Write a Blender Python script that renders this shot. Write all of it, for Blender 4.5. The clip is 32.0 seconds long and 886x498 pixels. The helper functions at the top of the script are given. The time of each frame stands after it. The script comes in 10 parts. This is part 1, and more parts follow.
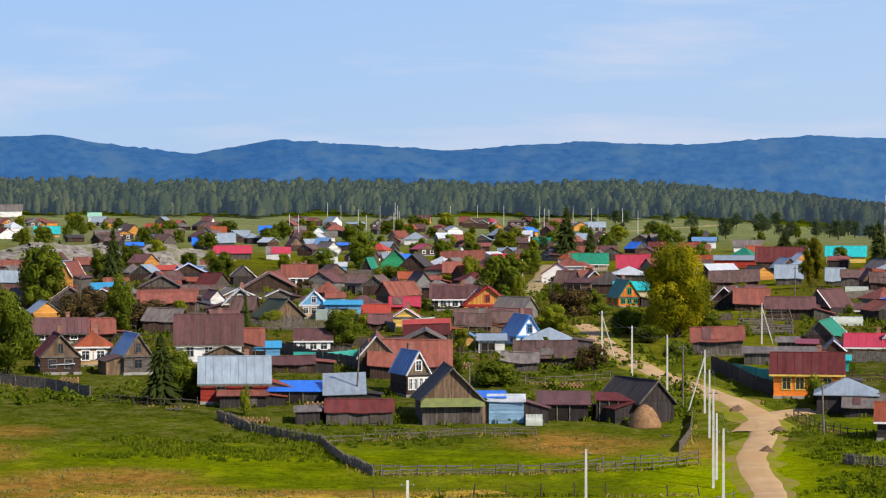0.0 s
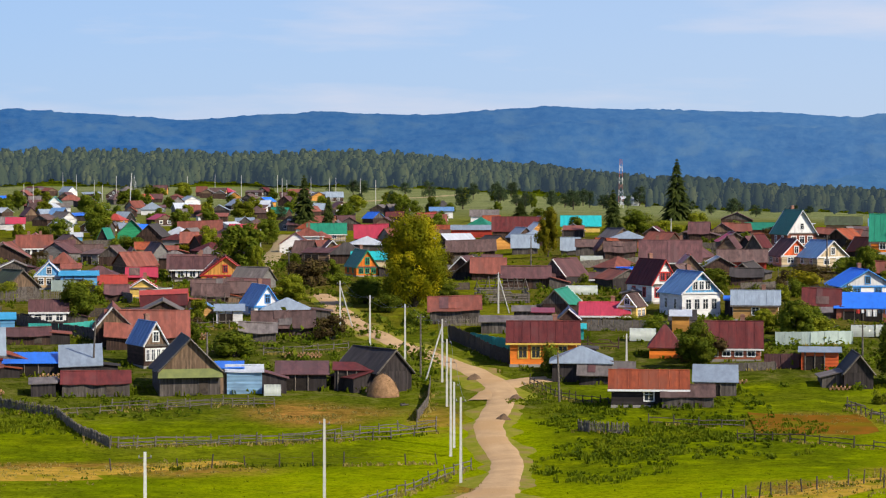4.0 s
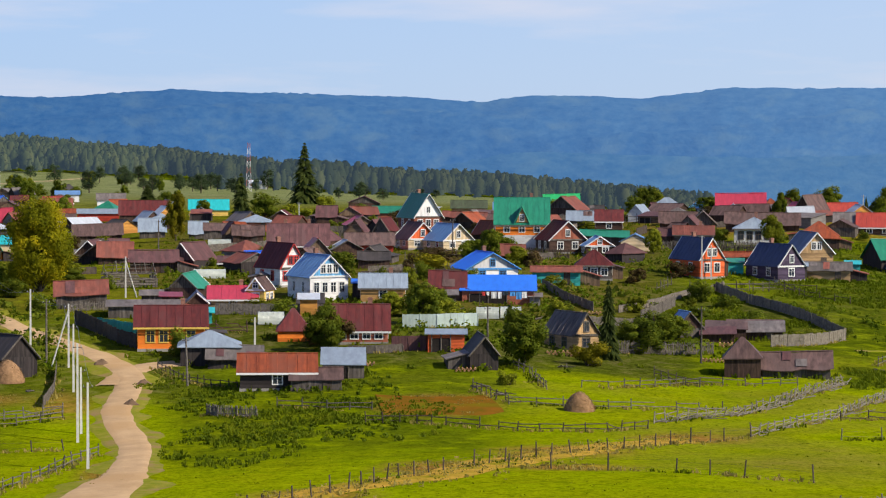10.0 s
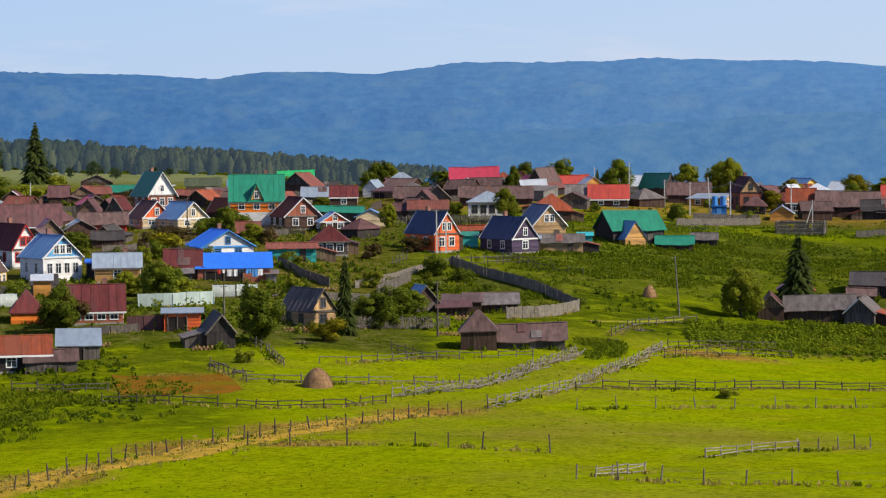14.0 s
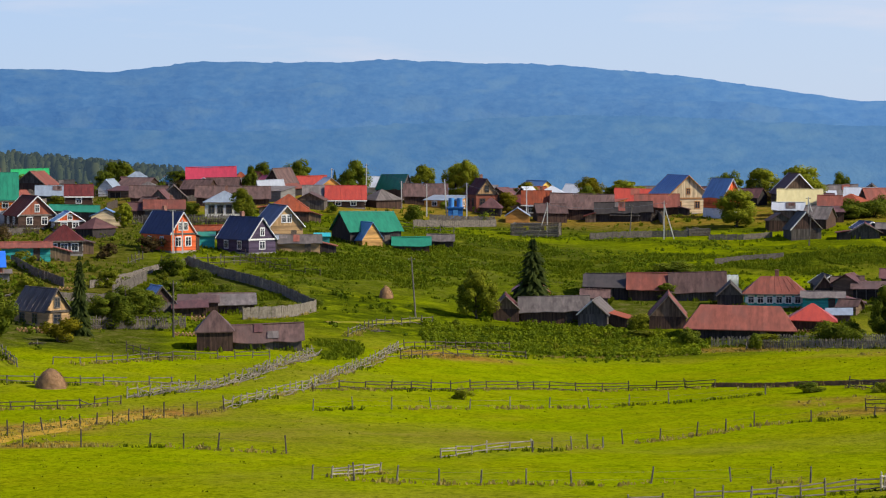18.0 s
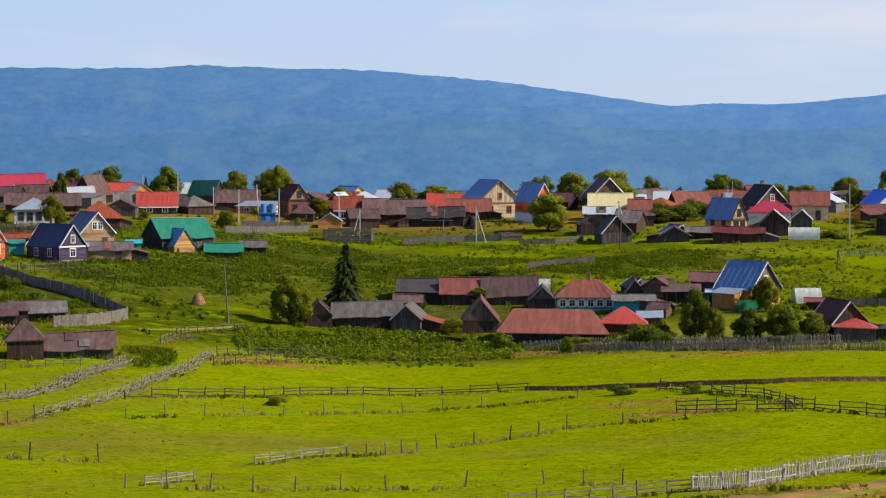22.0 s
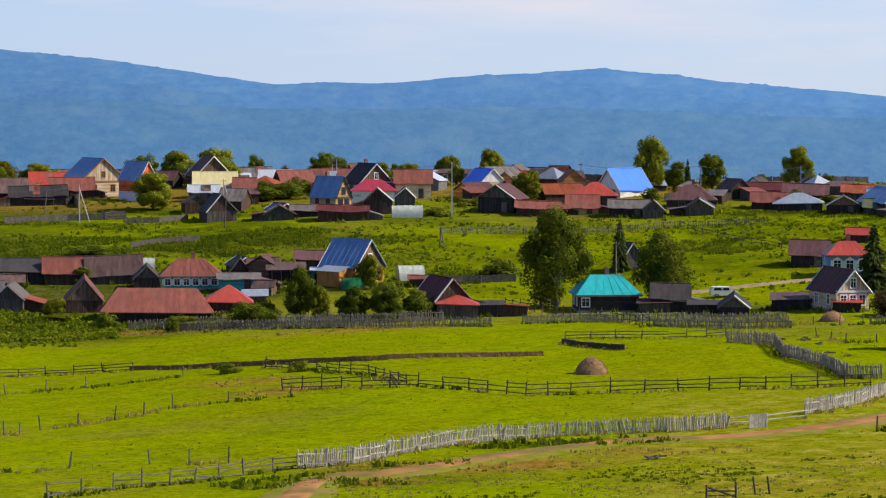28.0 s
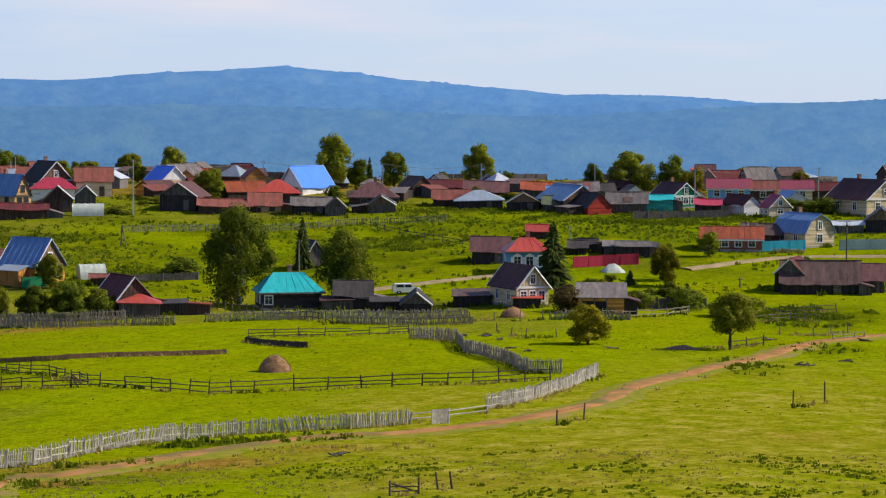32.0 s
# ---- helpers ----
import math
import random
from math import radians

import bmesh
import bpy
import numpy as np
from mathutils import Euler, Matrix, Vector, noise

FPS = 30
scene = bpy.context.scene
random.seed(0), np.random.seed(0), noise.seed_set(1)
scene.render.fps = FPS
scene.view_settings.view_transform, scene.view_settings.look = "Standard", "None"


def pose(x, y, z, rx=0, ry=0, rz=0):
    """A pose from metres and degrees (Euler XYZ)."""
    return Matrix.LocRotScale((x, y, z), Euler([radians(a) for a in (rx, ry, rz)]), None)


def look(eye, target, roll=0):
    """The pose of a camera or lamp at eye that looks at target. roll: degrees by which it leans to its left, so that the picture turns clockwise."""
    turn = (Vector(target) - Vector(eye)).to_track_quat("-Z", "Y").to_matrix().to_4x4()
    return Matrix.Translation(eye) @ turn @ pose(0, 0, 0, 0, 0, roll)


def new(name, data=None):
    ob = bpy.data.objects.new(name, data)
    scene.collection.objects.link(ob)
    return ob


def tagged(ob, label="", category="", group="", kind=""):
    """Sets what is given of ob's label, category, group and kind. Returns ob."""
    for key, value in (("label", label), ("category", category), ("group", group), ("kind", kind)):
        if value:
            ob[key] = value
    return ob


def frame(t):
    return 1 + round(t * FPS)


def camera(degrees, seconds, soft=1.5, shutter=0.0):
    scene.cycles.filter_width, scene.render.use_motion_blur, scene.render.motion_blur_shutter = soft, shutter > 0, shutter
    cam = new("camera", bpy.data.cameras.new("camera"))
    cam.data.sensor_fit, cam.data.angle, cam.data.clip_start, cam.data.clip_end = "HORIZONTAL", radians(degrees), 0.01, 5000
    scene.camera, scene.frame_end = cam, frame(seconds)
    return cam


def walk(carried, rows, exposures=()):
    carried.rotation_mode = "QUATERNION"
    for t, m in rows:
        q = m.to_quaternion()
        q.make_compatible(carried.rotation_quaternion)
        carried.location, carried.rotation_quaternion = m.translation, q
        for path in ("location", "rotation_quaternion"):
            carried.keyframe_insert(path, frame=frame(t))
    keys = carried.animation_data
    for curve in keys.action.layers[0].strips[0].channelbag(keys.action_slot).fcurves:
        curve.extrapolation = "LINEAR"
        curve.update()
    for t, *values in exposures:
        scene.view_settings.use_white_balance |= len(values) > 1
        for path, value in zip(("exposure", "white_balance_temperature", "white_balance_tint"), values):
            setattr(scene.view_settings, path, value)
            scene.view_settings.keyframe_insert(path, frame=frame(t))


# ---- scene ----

# ---------------------------------------------------------------- the camera, turning on a hillside above the village
cam = camera(20.0, 32.0, soft=1.18)
EYE = (0.0, 0.0, 30.0)


def head(t, turn, tilt, lean):
    """Seconds, bearing, tilt and lean in degrees."""
    a, e = radians(turn), radians(tilt)
    target = (100 * math.sin(a) * math.cos(e), 100 * math.cos(a) * math.cos(e), 30 + 100 * math.sin(e))
    return (t, look(EYE, target, lean))


walk(cam, [
    head(0, -0.000, -1.178, -0.036), head(0.5, 0.727, -1.180, 0.026), head(1, 1.424, -1.238, 0.007),
    head(1.5, 2.153, -1.276, -0.033), head(2, 2.953, -1.395, -0.036), head(2.5, 3.962, -1.555, 0.033),
    head(3, 4.666, -1.709, 0.026), head(3.5, 5.321, -1.793, 0.002), head(5.5, 7.829, -2.044, 0.194),
    head(6, 8.443, -2.070, 0.246), head(6.5, 9.126, -2.065, 0.221), head(7, 9.842, -2.099, 0.250),
    head(7.5, 10.546, -2.084, 0.323), head(8, 11.248, -2.077, 0.353), head(8.5, 11.905, -2.099, 0.325),
    head(9, 12.733, -2.104, 0.270), head(9.5, 13.536, -2.152, 0.217), head(10, 14.444, -2.225, 0.151),
    head(10.5, 15.624, -2.337, 0.124), head(11, 16.579, -2.467, 0.119), head(11.5, 17.404, -2.554, 0.036),
    head(12, 18.169, -2.630, -0.162), head(12.5, 18.740, -2.729, -0.370), head(13, 19.091, -2.752, -0.515),
    head(13.5, 19.694, -2.774, -0.574), head(14, 20.473, -2.788, -0.564), head(14.5, 21.858, -2.795, -0.343),
    head(15, 23.040, -2.798, -0.227), head(15.5, 23.892, -2.813, -0.179), head(17.5, 25.996, -2.808, 0.011),
    head(18, 26.472, -2.801, 0.014), head(18.5, 27.049, -2.783, -0.027), head(19, 27.678, -2.783, -0.024),
    head(19.5, 28.321, -2.754, -0.068), head(20, 28.823, -2.738, -0.108), head(20.5, 29.252, -2.706, -0.137),
    head(21, 29.742, -2.707, -0.179), head(21.5, 30.241, -2.703, -0.169), head(22, 30.743, -2.684, -0.179),
    head(22.5, 31.305, -2.678, -0.265), head(23, 31.730, -2.697, -0.256), head(23.5, 32.261, -2.711, -0.257),
    head(24, 33.027, -2.741, -0.105), head(24.5, 33.986, -2.808, 0.038), head(25, 34.816, -2.864, 0.163),
    head(25.5, 35.672, -2.939, 0.220), head(27.5, 38.910, -3.138, 0.100), head(28, 39.743, -3.186, 0.050),
    head(28.5, 40.755, -3.197, 0.051), head(29, 41.787, -3.216, 0.079), head(29.5, 42.683, -3.229, 0.154),
    head(30, 43.473, -3.217, 0.210), head(30.5, 44.207, -3.214, 0.292), head(31, 44.979, -3.217, 0.262),
    head(31.5, 46.056, -3.222, 0.210), head(32, 46.979, -3.226, 0.188),
], exposures=[(0, 0.15), (32, 0.15)])

# patches of rank weeds and of dry grass: place, half width, half depth, density
WEED_ZONES = []
DRY_ZONES = []
YARD_ZONES = [(133, 342, 13, 17, 1.1), (225, 296, 9, 6, 1.1), (217, 305, 9, 12, 1.1), (196, 322, 20, 14, 1.0), (246, 428, 30, 18, 0.8), (205, 262, 10, 9, 0.8), (240, 222, 14, 9, 0.7), (92, 322, 18, 9, 0.5)]
WEED_ZONES += [(42, 263, 5, 10, 1.2), (38, 224, 7, 14, 0.6), (46, 243, 8, 10, 1.0), (53, 237, 8, 9, 0.9), (-19, 270, 7, 10, 0.9), (165, 361, 19, 18, 1.6)]
WEED_ZONES += [(205, 392, 12, 16, 1.0), (195, 373, 22, 24, 1.5), (220, 363, 18, 17, 1.5), (242, 352, 14, 15, 1.5), (183, 293, 16, 9, 2.0), (169, 306, 9, 9, 2.0)]
WEED_ZONES += [(125, 282, 4, 15, 1.4), (121, 334, 7, 10, 1.4), (249, 350, 18, 15, 1.4), (245, 295, 8, 12, 1.2), (261, 336, 13, 6, 1.0), (291, 282, 13, 11, 1.2)]
WEED_ZONES += [(341, 269, 23, 10, 1.2), (339, 300, 19, 9, 1.2), (257, 177, 8, 15, 1.2), (100, 130, 9, 5, 0.8), (39, 279, 3, 7, 1.0), (57, 250, 9, 7, 1.0)]
WEED_ZONES += [(133, 342, 12, 16, 1.6), (-29, 268, 8, 7, 1.3), (-33, 258, 5, 3, 1.0), (-23, 261, 7, 6, 1.3), (-15, 262, 5, 6, 1.0)]
WEED_ZONES += [(199, 147, 3, 8, 0.3), (196, 142, 3, 8, 0.3), (221, 152, 5, 6, 0.3), (113, 112, 4, 3, 1.0), (107, 133, 5, 3, 1.0), (124, 135, 8, 3, 1.0)]
DRY_ZONES += [(-47, 276, 4, 5, 0.5), (-31, 231, 17, 5, 0.9), (-12, 233, 14, 4, 0.9), (64, 251, 6, 7, 1.2), (-0, 230, 8, 5, 0.8), (17, 272, 7, 6, 0.6)]
DRY_ZONES += [(37, 186, 5, 5, 1.2), (52, 202, 5, 5, 1.2), (66, 213, 6, 5, 1.2), (81, 222, 5, 4, 1.2), (62, 199, 5, 3, 1.0), (139, 277, 8, 4, 1.0)]
DRY_ZONES += [(133, 105, 14, 8, 0.5), (114, 101, 10, 5, 0.5), (148, 107, 9, 6, 0.5), (146, 207, 5, 5, 0.6), (141, 194, 5, 5, 0.6), (182, 279, 15, 4, 0.6)]
DRY_ZONES += [(191, 250, 14, 4, 0.6), (25, 212, 2, 9, 0.8), (27, 265, 3, 11, 0.6), (111, 130, 10, 4, 0.9), (125, 125, 7, 3, 0.9), (100, 129, 4, 4, 0.9)]
DRY_ZONES += [(171, 136, 2, 4, 0.9), (185, 141, 2, 4, 0.9), (-46, 258, 4, 5, 0.6), (-39, 235, 6, 9, 1.2), (-26, 234, 8, 6, 1.0), (13, 272, 6, 8, 1.2)]
DRY_ZONES += [(14, 266, 5, 6, 1.2), (64, 251, 6, 6, 1.4), (-48, 262, 4, 5, 0.6), (-33, 243, 9, 6, 1.2)]

# ---------------------------------------------------------------- world and sun
SUN_AZ, SUN_EL = 133.0, 38.0            # degrees clockwise from +y, and above the horizon
world = bpy.data.worlds.new("sky")
scene.world = world
world.use_nodes = True
wt = world.node_tree
wt.nodes.clear()
w_out = wt.nodes.new("ShaderNodeOutputWorld")
w_bg = wt.nodes.new("ShaderNodeBackground")
w_sky = wt.nodes.new("ShaderNodeTexSky")
w_sky.sky_type = "NISHITA"
w_sky.sun_disc = False
w_sky.sun_elevation, w_sky.sun_rotation = radians(SUN_EL), radians(SUN_AZ)
w_sky.air_density, w_sky.dust_density, w_sky.ozone_density = 1.0, 0.15, 2.0
w_co = wt.nodes.new("ShaderNodeTexCoord")
w_map = wt.nodes.new("ShaderNodeMapping")
w_map.inputs["Scale"].default_value = (1.0, 1.0, 7.0)
w_noise = wt.nodes.new("ShaderNodeTexNoise")
w_noise.inputs["Scale"].default_value = 5.0
w_noise.inputs["Detail"].default_value = 7.0
w_noise.inputs["Roughness"].default_value = 0.55
w_ramp = wt.nodes.new("ShaderNodeValToRGB")
w_ramp.color_ramp.elements[0].position, w_ramp.color_ramp.elements[1].position = 0.50, 0.77
w_ramp.color_ramp.elements[1].color = (0.75, 0.75, 0.75, 1)
w_mix = wt.nodes.new("ShaderNodeMixRGB")
w_mix.inputs["Color2"].default_value = (8.8, 8.4, 9.1, 1)
wt.links.new(w_co.outputs["Generated"], w_map.inputs["Vector"])
wt.links.new(w_map.outputs["Vector"], w_noise.inputs["Vector"])
wt.links.new(w_noise.outputs["Fac"], w_ramp.inputs["Fac"])
wt.links.new(w_ramp.outputs["Color"], w_mix.inputs["Fac"])
w_cool = wt.nodes.new("ShaderNodeMixRGB")
w_cool.blend_type = "MULTIPLY"
w_cool.inputs["Fac"].default_value = 1.0
w_cool.inputs["Color2"].default_value = (0.80, 0.93, 1.36, 1)
wt.links.new(w_sky.outputs["Color"], w_cool.inputs["Color1"])
w_haze = wt.nodes.new("ShaderNodeMixRGB")
w_sep = wt.nodes.new("ShaderNodeSeparateXYZ")
w_fall = wt.nodes.new("ShaderNodeMapRange")
w_fall.inputs["From Min"].default_value, w_fall.inputs["From Max"].default_value = 0.06, 0.30
w_fall.inputs["To Min"].default_value, w_fall.inputs["To Max"].default_value = 0.68, 0.0
wt.links.new(w_co.outputs["Generated"], w_sep.inputs[0])
wt.links.new(w_sep.outputs["Z"], w_fall.inputs["Value"])
wt.links.new(w_fall.outputs["Result"], w_haze.inputs["Fac"])
w_haze.inputs["Color2"].default_value = (4.7, 6.2, 9.2, 1)
w_side = wt.nodes.new("ShaderNodeMapRange")
w_side.inputs["From Min"].default_value, w_side.inputs["From Max"].default_value = -0.1, 0.8
wt.links.new(w_sep.outputs["X"], w_side.inputs["Value"])
w_two = wt.nodes.new("ShaderNodeMixRGB")
w_two.inputs["Color1"].default_value = (3.9, 6.0, 9.6, 1)
w_two.inputs["Color2"].default_value = (7.4, 8.6, 10.8, 1)
wt.links.new(w_side.outputs["Result"], w_two.inputs["Fac"])
wt.links.new(w_two.outputs["Color"], w_haze.inputs["Color2"])
wt.links.new(w_cool.outputs["Color"], w_haze.inputs["Color1"])
wt.links.new(w_haze.outputs["Color"], w_mix.inputs["Color1"])
wt.links.new(w_mix.outputs["Color"], w_bg.inputs["Color"])
w_bg.inputs["Strength"].default_value = 0.083
wt.links.new(w_bg.outputs["Background"], w_out.inputs["Surface"])

sun = new("sun", bpy.data.lights.new("sun", "SUN"))
sun.data.energy, sun.data.angle, sun.data.color = 5.0, radians(0.53), (1.0, 0.91, 0.74)
_a, _e = radians(SUN_AZ), radians(SUN_EL)
_dir = Vector((math.sin(_a) * math.cos(_e), math.cos(_a) * math.cos(_e), math.sin(_e)))
sun.matrix_world = look(_dir * 100, (0, 0, 0))

# ---------------------------------------------------------------- materials
MATS = {}


def mat(name, col, col2=None, scale=2.0, rough=0.8, metal=0.0, bump=0.0, bscale=20.0, stripes=None, vary=0.12, stain=None, spec=0.3, stretch=(1, 1, 1), glow=None, bands=None, coord=None):
    """A surface: two colours mixed by noise at a large and a small scale, an object tint, optional stripes (axis, per metre, depth), relief."""
    if name in MATS:
        return MATS[name]
    m = bpy.data.materials.new(name)
    m.use_nodes = True
    nt = m.node_tree
    bsdf = nt.nodes["Principled BSDF"]
    co = nt.nodes.new("ShaderNodeTexCoord")
    mp = nt.nodes.new("ShaderNodeMapping")
    mp.inputs["Scale"].default_value = stretch
    if coord:
        along = nt.nodes.new("ShaderNodeAttribute")
        along.attribute_name = coord
        nt.links.new(along.outputs["Vector"], mp.inputs["Vector"])
    else:
        nt.links.new(co.outputs["Object"], mp.inputs["Vector"])
    info = nt.nodes.new("ShaderNodeObjectInfo")
    shift = nt.nodes.new("ShaderNodeVectorMath")
    shift.operation = "ADD"
    mul = nt.nodes.new("ShaderNodeMath")
    mul.operation = "MULTIPLY"
    mul.inputs[1].default_value = 57.0
    nt.links.new(info.outputs["Random"], mul.inputs[0])
    nt.links.new(mp.outputs["Vector"], shift.inputs[0])
    nt.links.new(mul.outputs[0], shift.inputs[1])
    n1 = nt.nodes.new("ShaderNodeTexNoise")
    n1.inputs["Scale"].default_value, n1.inputs["Detail"].default_value = scale, 6.0
    n1.inputs["Roughness"].default_value = 0.62
    nt.links.new(shift.outputs[0], n1.inputs["Vector"])
    rp = nt.nodes.new("ShaderNodeValToRGB")
    c2 = col2 or tuple(c * 0.72 for c in col)
    rp.color_ramp.elements[0].position, rp.color_ramp.elements[1].position = 0.33, 0.67
    rp.color_ramp.elements[0].color, rp.color_ramp.elements[1].color = (*c2, 1), (*col, 1)
    nt.links.new(n1.outputs["Fac"], rp.inputs["Fac"])
    last = rp.outputs["Color"]
    if stain:
        n2 = nt.nodes.new("ShaderNodeTexNoise")
        n2.inputs["Scale"].default_value, n2.inputs["Detail"].default_value = scale * 0.35, 8.0
        nt.links.new(shift.outputs[0], n2.inputs["Vector"])
        r2 = nt.nodes.new("ShaderNodeValToRGB")
        r2.color_ramp.elements[0].position, r2.color_ramp.elements[1].position = 0.52, 0.66
        nt.links.new(n2.outputs["Fac"], r2.inputs["Fac"])
        mx = nt.nodes.new("ShaderNodeMixRGB")
        mx.inputs["Color2"].default_value = (*stain, 1)
        nt.links.new(r2.outputs["Color"], mx.inputs["Fac"])
        nt.links.new(last, mx.inputs["Color1"])
        last = mx.outputs["Color"]
    if bands:          # sheets or planks, each a little lighter or darker than the next
        axis, width, depth = bands
        sp = nt.nodes.new("ShaderNodeSeparateXYZ")
        nt.links.new(co.outputs["Object"], sp.inputs[0])
        src = sp.outputs[axis]
        dv = nt.nodes.new("ShaderNodeMath")
        dv.operation = "DIVIDE"
        dv.inputs[1].default_value = width
        nt.links.new(src, dv.inputs[0])
        fl = nt.nodes.new("ShaderNodeMath")
        fl.operation = "FLOOR"
        nt.links.new(dv.outputs[0], fl.inputs[0])
        wn = nt.nodes.new("ShaderNodeTexWhiteNoise")
        wn.noise_dimensions = "2D"
        cv = nt.nodes.new("ShaderNodeCombineXYZ")
        nt.links.new(fl.outputs[0], cv.inputs[0])
        nt.links.new(mul.outputs[0], cv.inputs[1])
        nt.links.new(cv.outputs[0], wn.inputs["Vector"])
        r3 = nt.nodes.new("ShaderNodeMapRange")
        r3.inputs["To Min"].default_value, r3.inputs["To Max"].default_value = 1 - depth, 1 + depth * 0.6
        nt.links.new(wn.outputs["Value"], r3.inputs["Value"])
        bm_ = nt.nodes.new("ShaderNodeMixRGB")
        bm_.blend_type = "MULTIPLY"
        bm_.inputs["Fac"].default_value = 1.0
        nt.links.new(last, bm_.inputs["Color1"])
        nt.links.new(r3.outputs["Result"], bm_.inputs["Color2"])
        last = bm_.outputs["Color"]
    hsv = nt.nodes.new("ShaderNodeHueSaturation")
    rng = nt.nodes.new("ShaderNodeMapRange")
    rng.inputs["To Min"].default_value, rng.inputs["To Max"].default_value = 1 - vary, 1 + vary
    nt.links.new(info.outputs["Random"], rng.inputs["Value"])
    nt.links.new(rng.outputs["Result"], hsv.inputs["Value"])
    nt.links.new(last, hsv.inputs["Color"])
    nt.links.new(hsv.outputs["Color"], bsdf.inputs["Base Color"])
    bsdf.inputs["Roughness"].default_value, bsdf.inputs["Metallic"].default_value = rough, metal
    bsdf.inputs["Specular IOR Level"].default_value = spec
    height = None
    if bump:
        n3 = nt.nodes.new("ShaderNodeTexNoise")
        n3.inputs["Scale"].default_value, n3.inputs["Detail"].default_value = bscale, 4.0
        nt.links.new(shift.outputs[0], n3.inputs["Vector"])
        height = n3.outputs["Fac"]
    if stripes:
        axis, per, depth = stripes
        wv = nt.nodes.new("ShaderNodeTexWave")
        wv.bands_direction = axis
        wv.inputs["Scale"].default_value = per * 0.314
        wv.inputs["Distortion"].default_value = 0.6
        nt.links.new(mp.outputs["Vector"], wv.inputs["Vector"])
        if height is not None:
            ad = nt.nodes.new("ShaderNodeMath")
            ad.operation = "MULTIPLY_ADD"
            ad.inputs[1].default_value = depth
            nt.links.new(wv.outputs["Fac"], ad.inputs[0])
            nt.links.new(height, ad.inputs[2])
            height = ad.outputs[0]
        else:
            height = wv.outputs["Fac"]
    if height is not None:
        bp = nt.nodes.new("ShaderNodeBump")
        bp.inputs["Strength"].default_value = 0.7
        bp.inputs["Distance"].default_value = bump or 0.03
        nt.links.new(height, bp.inputs["Height"])
        nt.links.new(bp.outputs["Normal"], bsdf.inputs["Normal"])
    if glow:           # distance haze of the backdrop, painted on as emission, stronger towards the sun's side
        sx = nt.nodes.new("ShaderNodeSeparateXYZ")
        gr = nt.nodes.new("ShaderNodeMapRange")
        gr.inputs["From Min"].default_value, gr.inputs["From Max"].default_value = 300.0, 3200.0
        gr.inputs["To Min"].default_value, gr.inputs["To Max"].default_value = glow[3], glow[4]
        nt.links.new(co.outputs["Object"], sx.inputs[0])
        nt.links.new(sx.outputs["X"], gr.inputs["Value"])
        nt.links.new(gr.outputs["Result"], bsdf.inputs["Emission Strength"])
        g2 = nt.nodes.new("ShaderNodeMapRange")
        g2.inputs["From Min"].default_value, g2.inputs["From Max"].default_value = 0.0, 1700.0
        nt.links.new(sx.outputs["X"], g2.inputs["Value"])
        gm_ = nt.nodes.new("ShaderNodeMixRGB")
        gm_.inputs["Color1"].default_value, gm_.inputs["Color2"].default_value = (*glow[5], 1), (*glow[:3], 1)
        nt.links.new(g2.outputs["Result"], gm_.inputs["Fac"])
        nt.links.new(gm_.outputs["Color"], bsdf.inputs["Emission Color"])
    MATS[name] = m
    return m


ROOF = {
    "brown": ((0.165, 0.078, 0.076), (0.088, 0.046, 0.048)), "maroon": ((0.155, 0.036, 0.034), (0.085, 0.025, 0.026)),
    "red": ((0.50, 0.075, 0.045), (0.34, 0.05, 0.036)), "brick": ((0.30, 0.098, 0.070), (0.17, 0.062, 0.048)),
    "rust": ((0.36, 0.088, 0.038), (0.19, 0.050, 0.028)), "crimson": ((0.50, 0.050, 0.085), (0.36, 0.038, 0.065)),
    "blue": ((0.03, 0.20, 0.85), (0.025, 0.15, 0.68)), "steel": ((0.16, 0.31, 0.54), (0.10, 0.20, 0.38)),
    "navy": ((0.035, 0.05, 0.13), (0.02, 0.03, 0.07)), "zinc": ((0.30, 0.36, 0.43), (0.21, 0.25, 0.30)),
}
ROOF.update({
    "slate": ((0.215, 0.185, 0.172), (0.10, 0.084, 0.080)), "tar": ((0.075, 0.065, 0.06), (0.042, 0.037, 0.036)),
    "green": ((0.025, 0.24, 0.14), (0.018, 0.16, 0.10)), "teal": ((0.03, 0.50, 0.52), (0.02, 0.36, 0.38)),
    "emerald": ((0.03, 0.42, 0.13), (0.025, 0.32, 0.10)), "moss": ((0.10, 0.13, 0.07), (0.07, 0.075, 0.05)),
    "plank": ((0.175, 0.108, 0.095), (0.075, 0.048, 0.045)), "yellow": ((0.75, 0.55, 0.16), (0.6, 0.42, 0.1)),
    "cyan": ((0.05, 0.36, 0.62), (0.04, 0.28, 0.5)), "pale": ((0.30, 0.52, 0.40), (0.22, 0.42, 0.32)), "white": ((0.55, 0.58, 0.63), (0.43, 0.46, 0.5)),
    "cream": ((0.80, 0.70, 0.36), (0.68, 0.58, 0.28)), "wine": ((0.30, 0.055, 0.07), (0.20, 0.042, 0.055)),
})
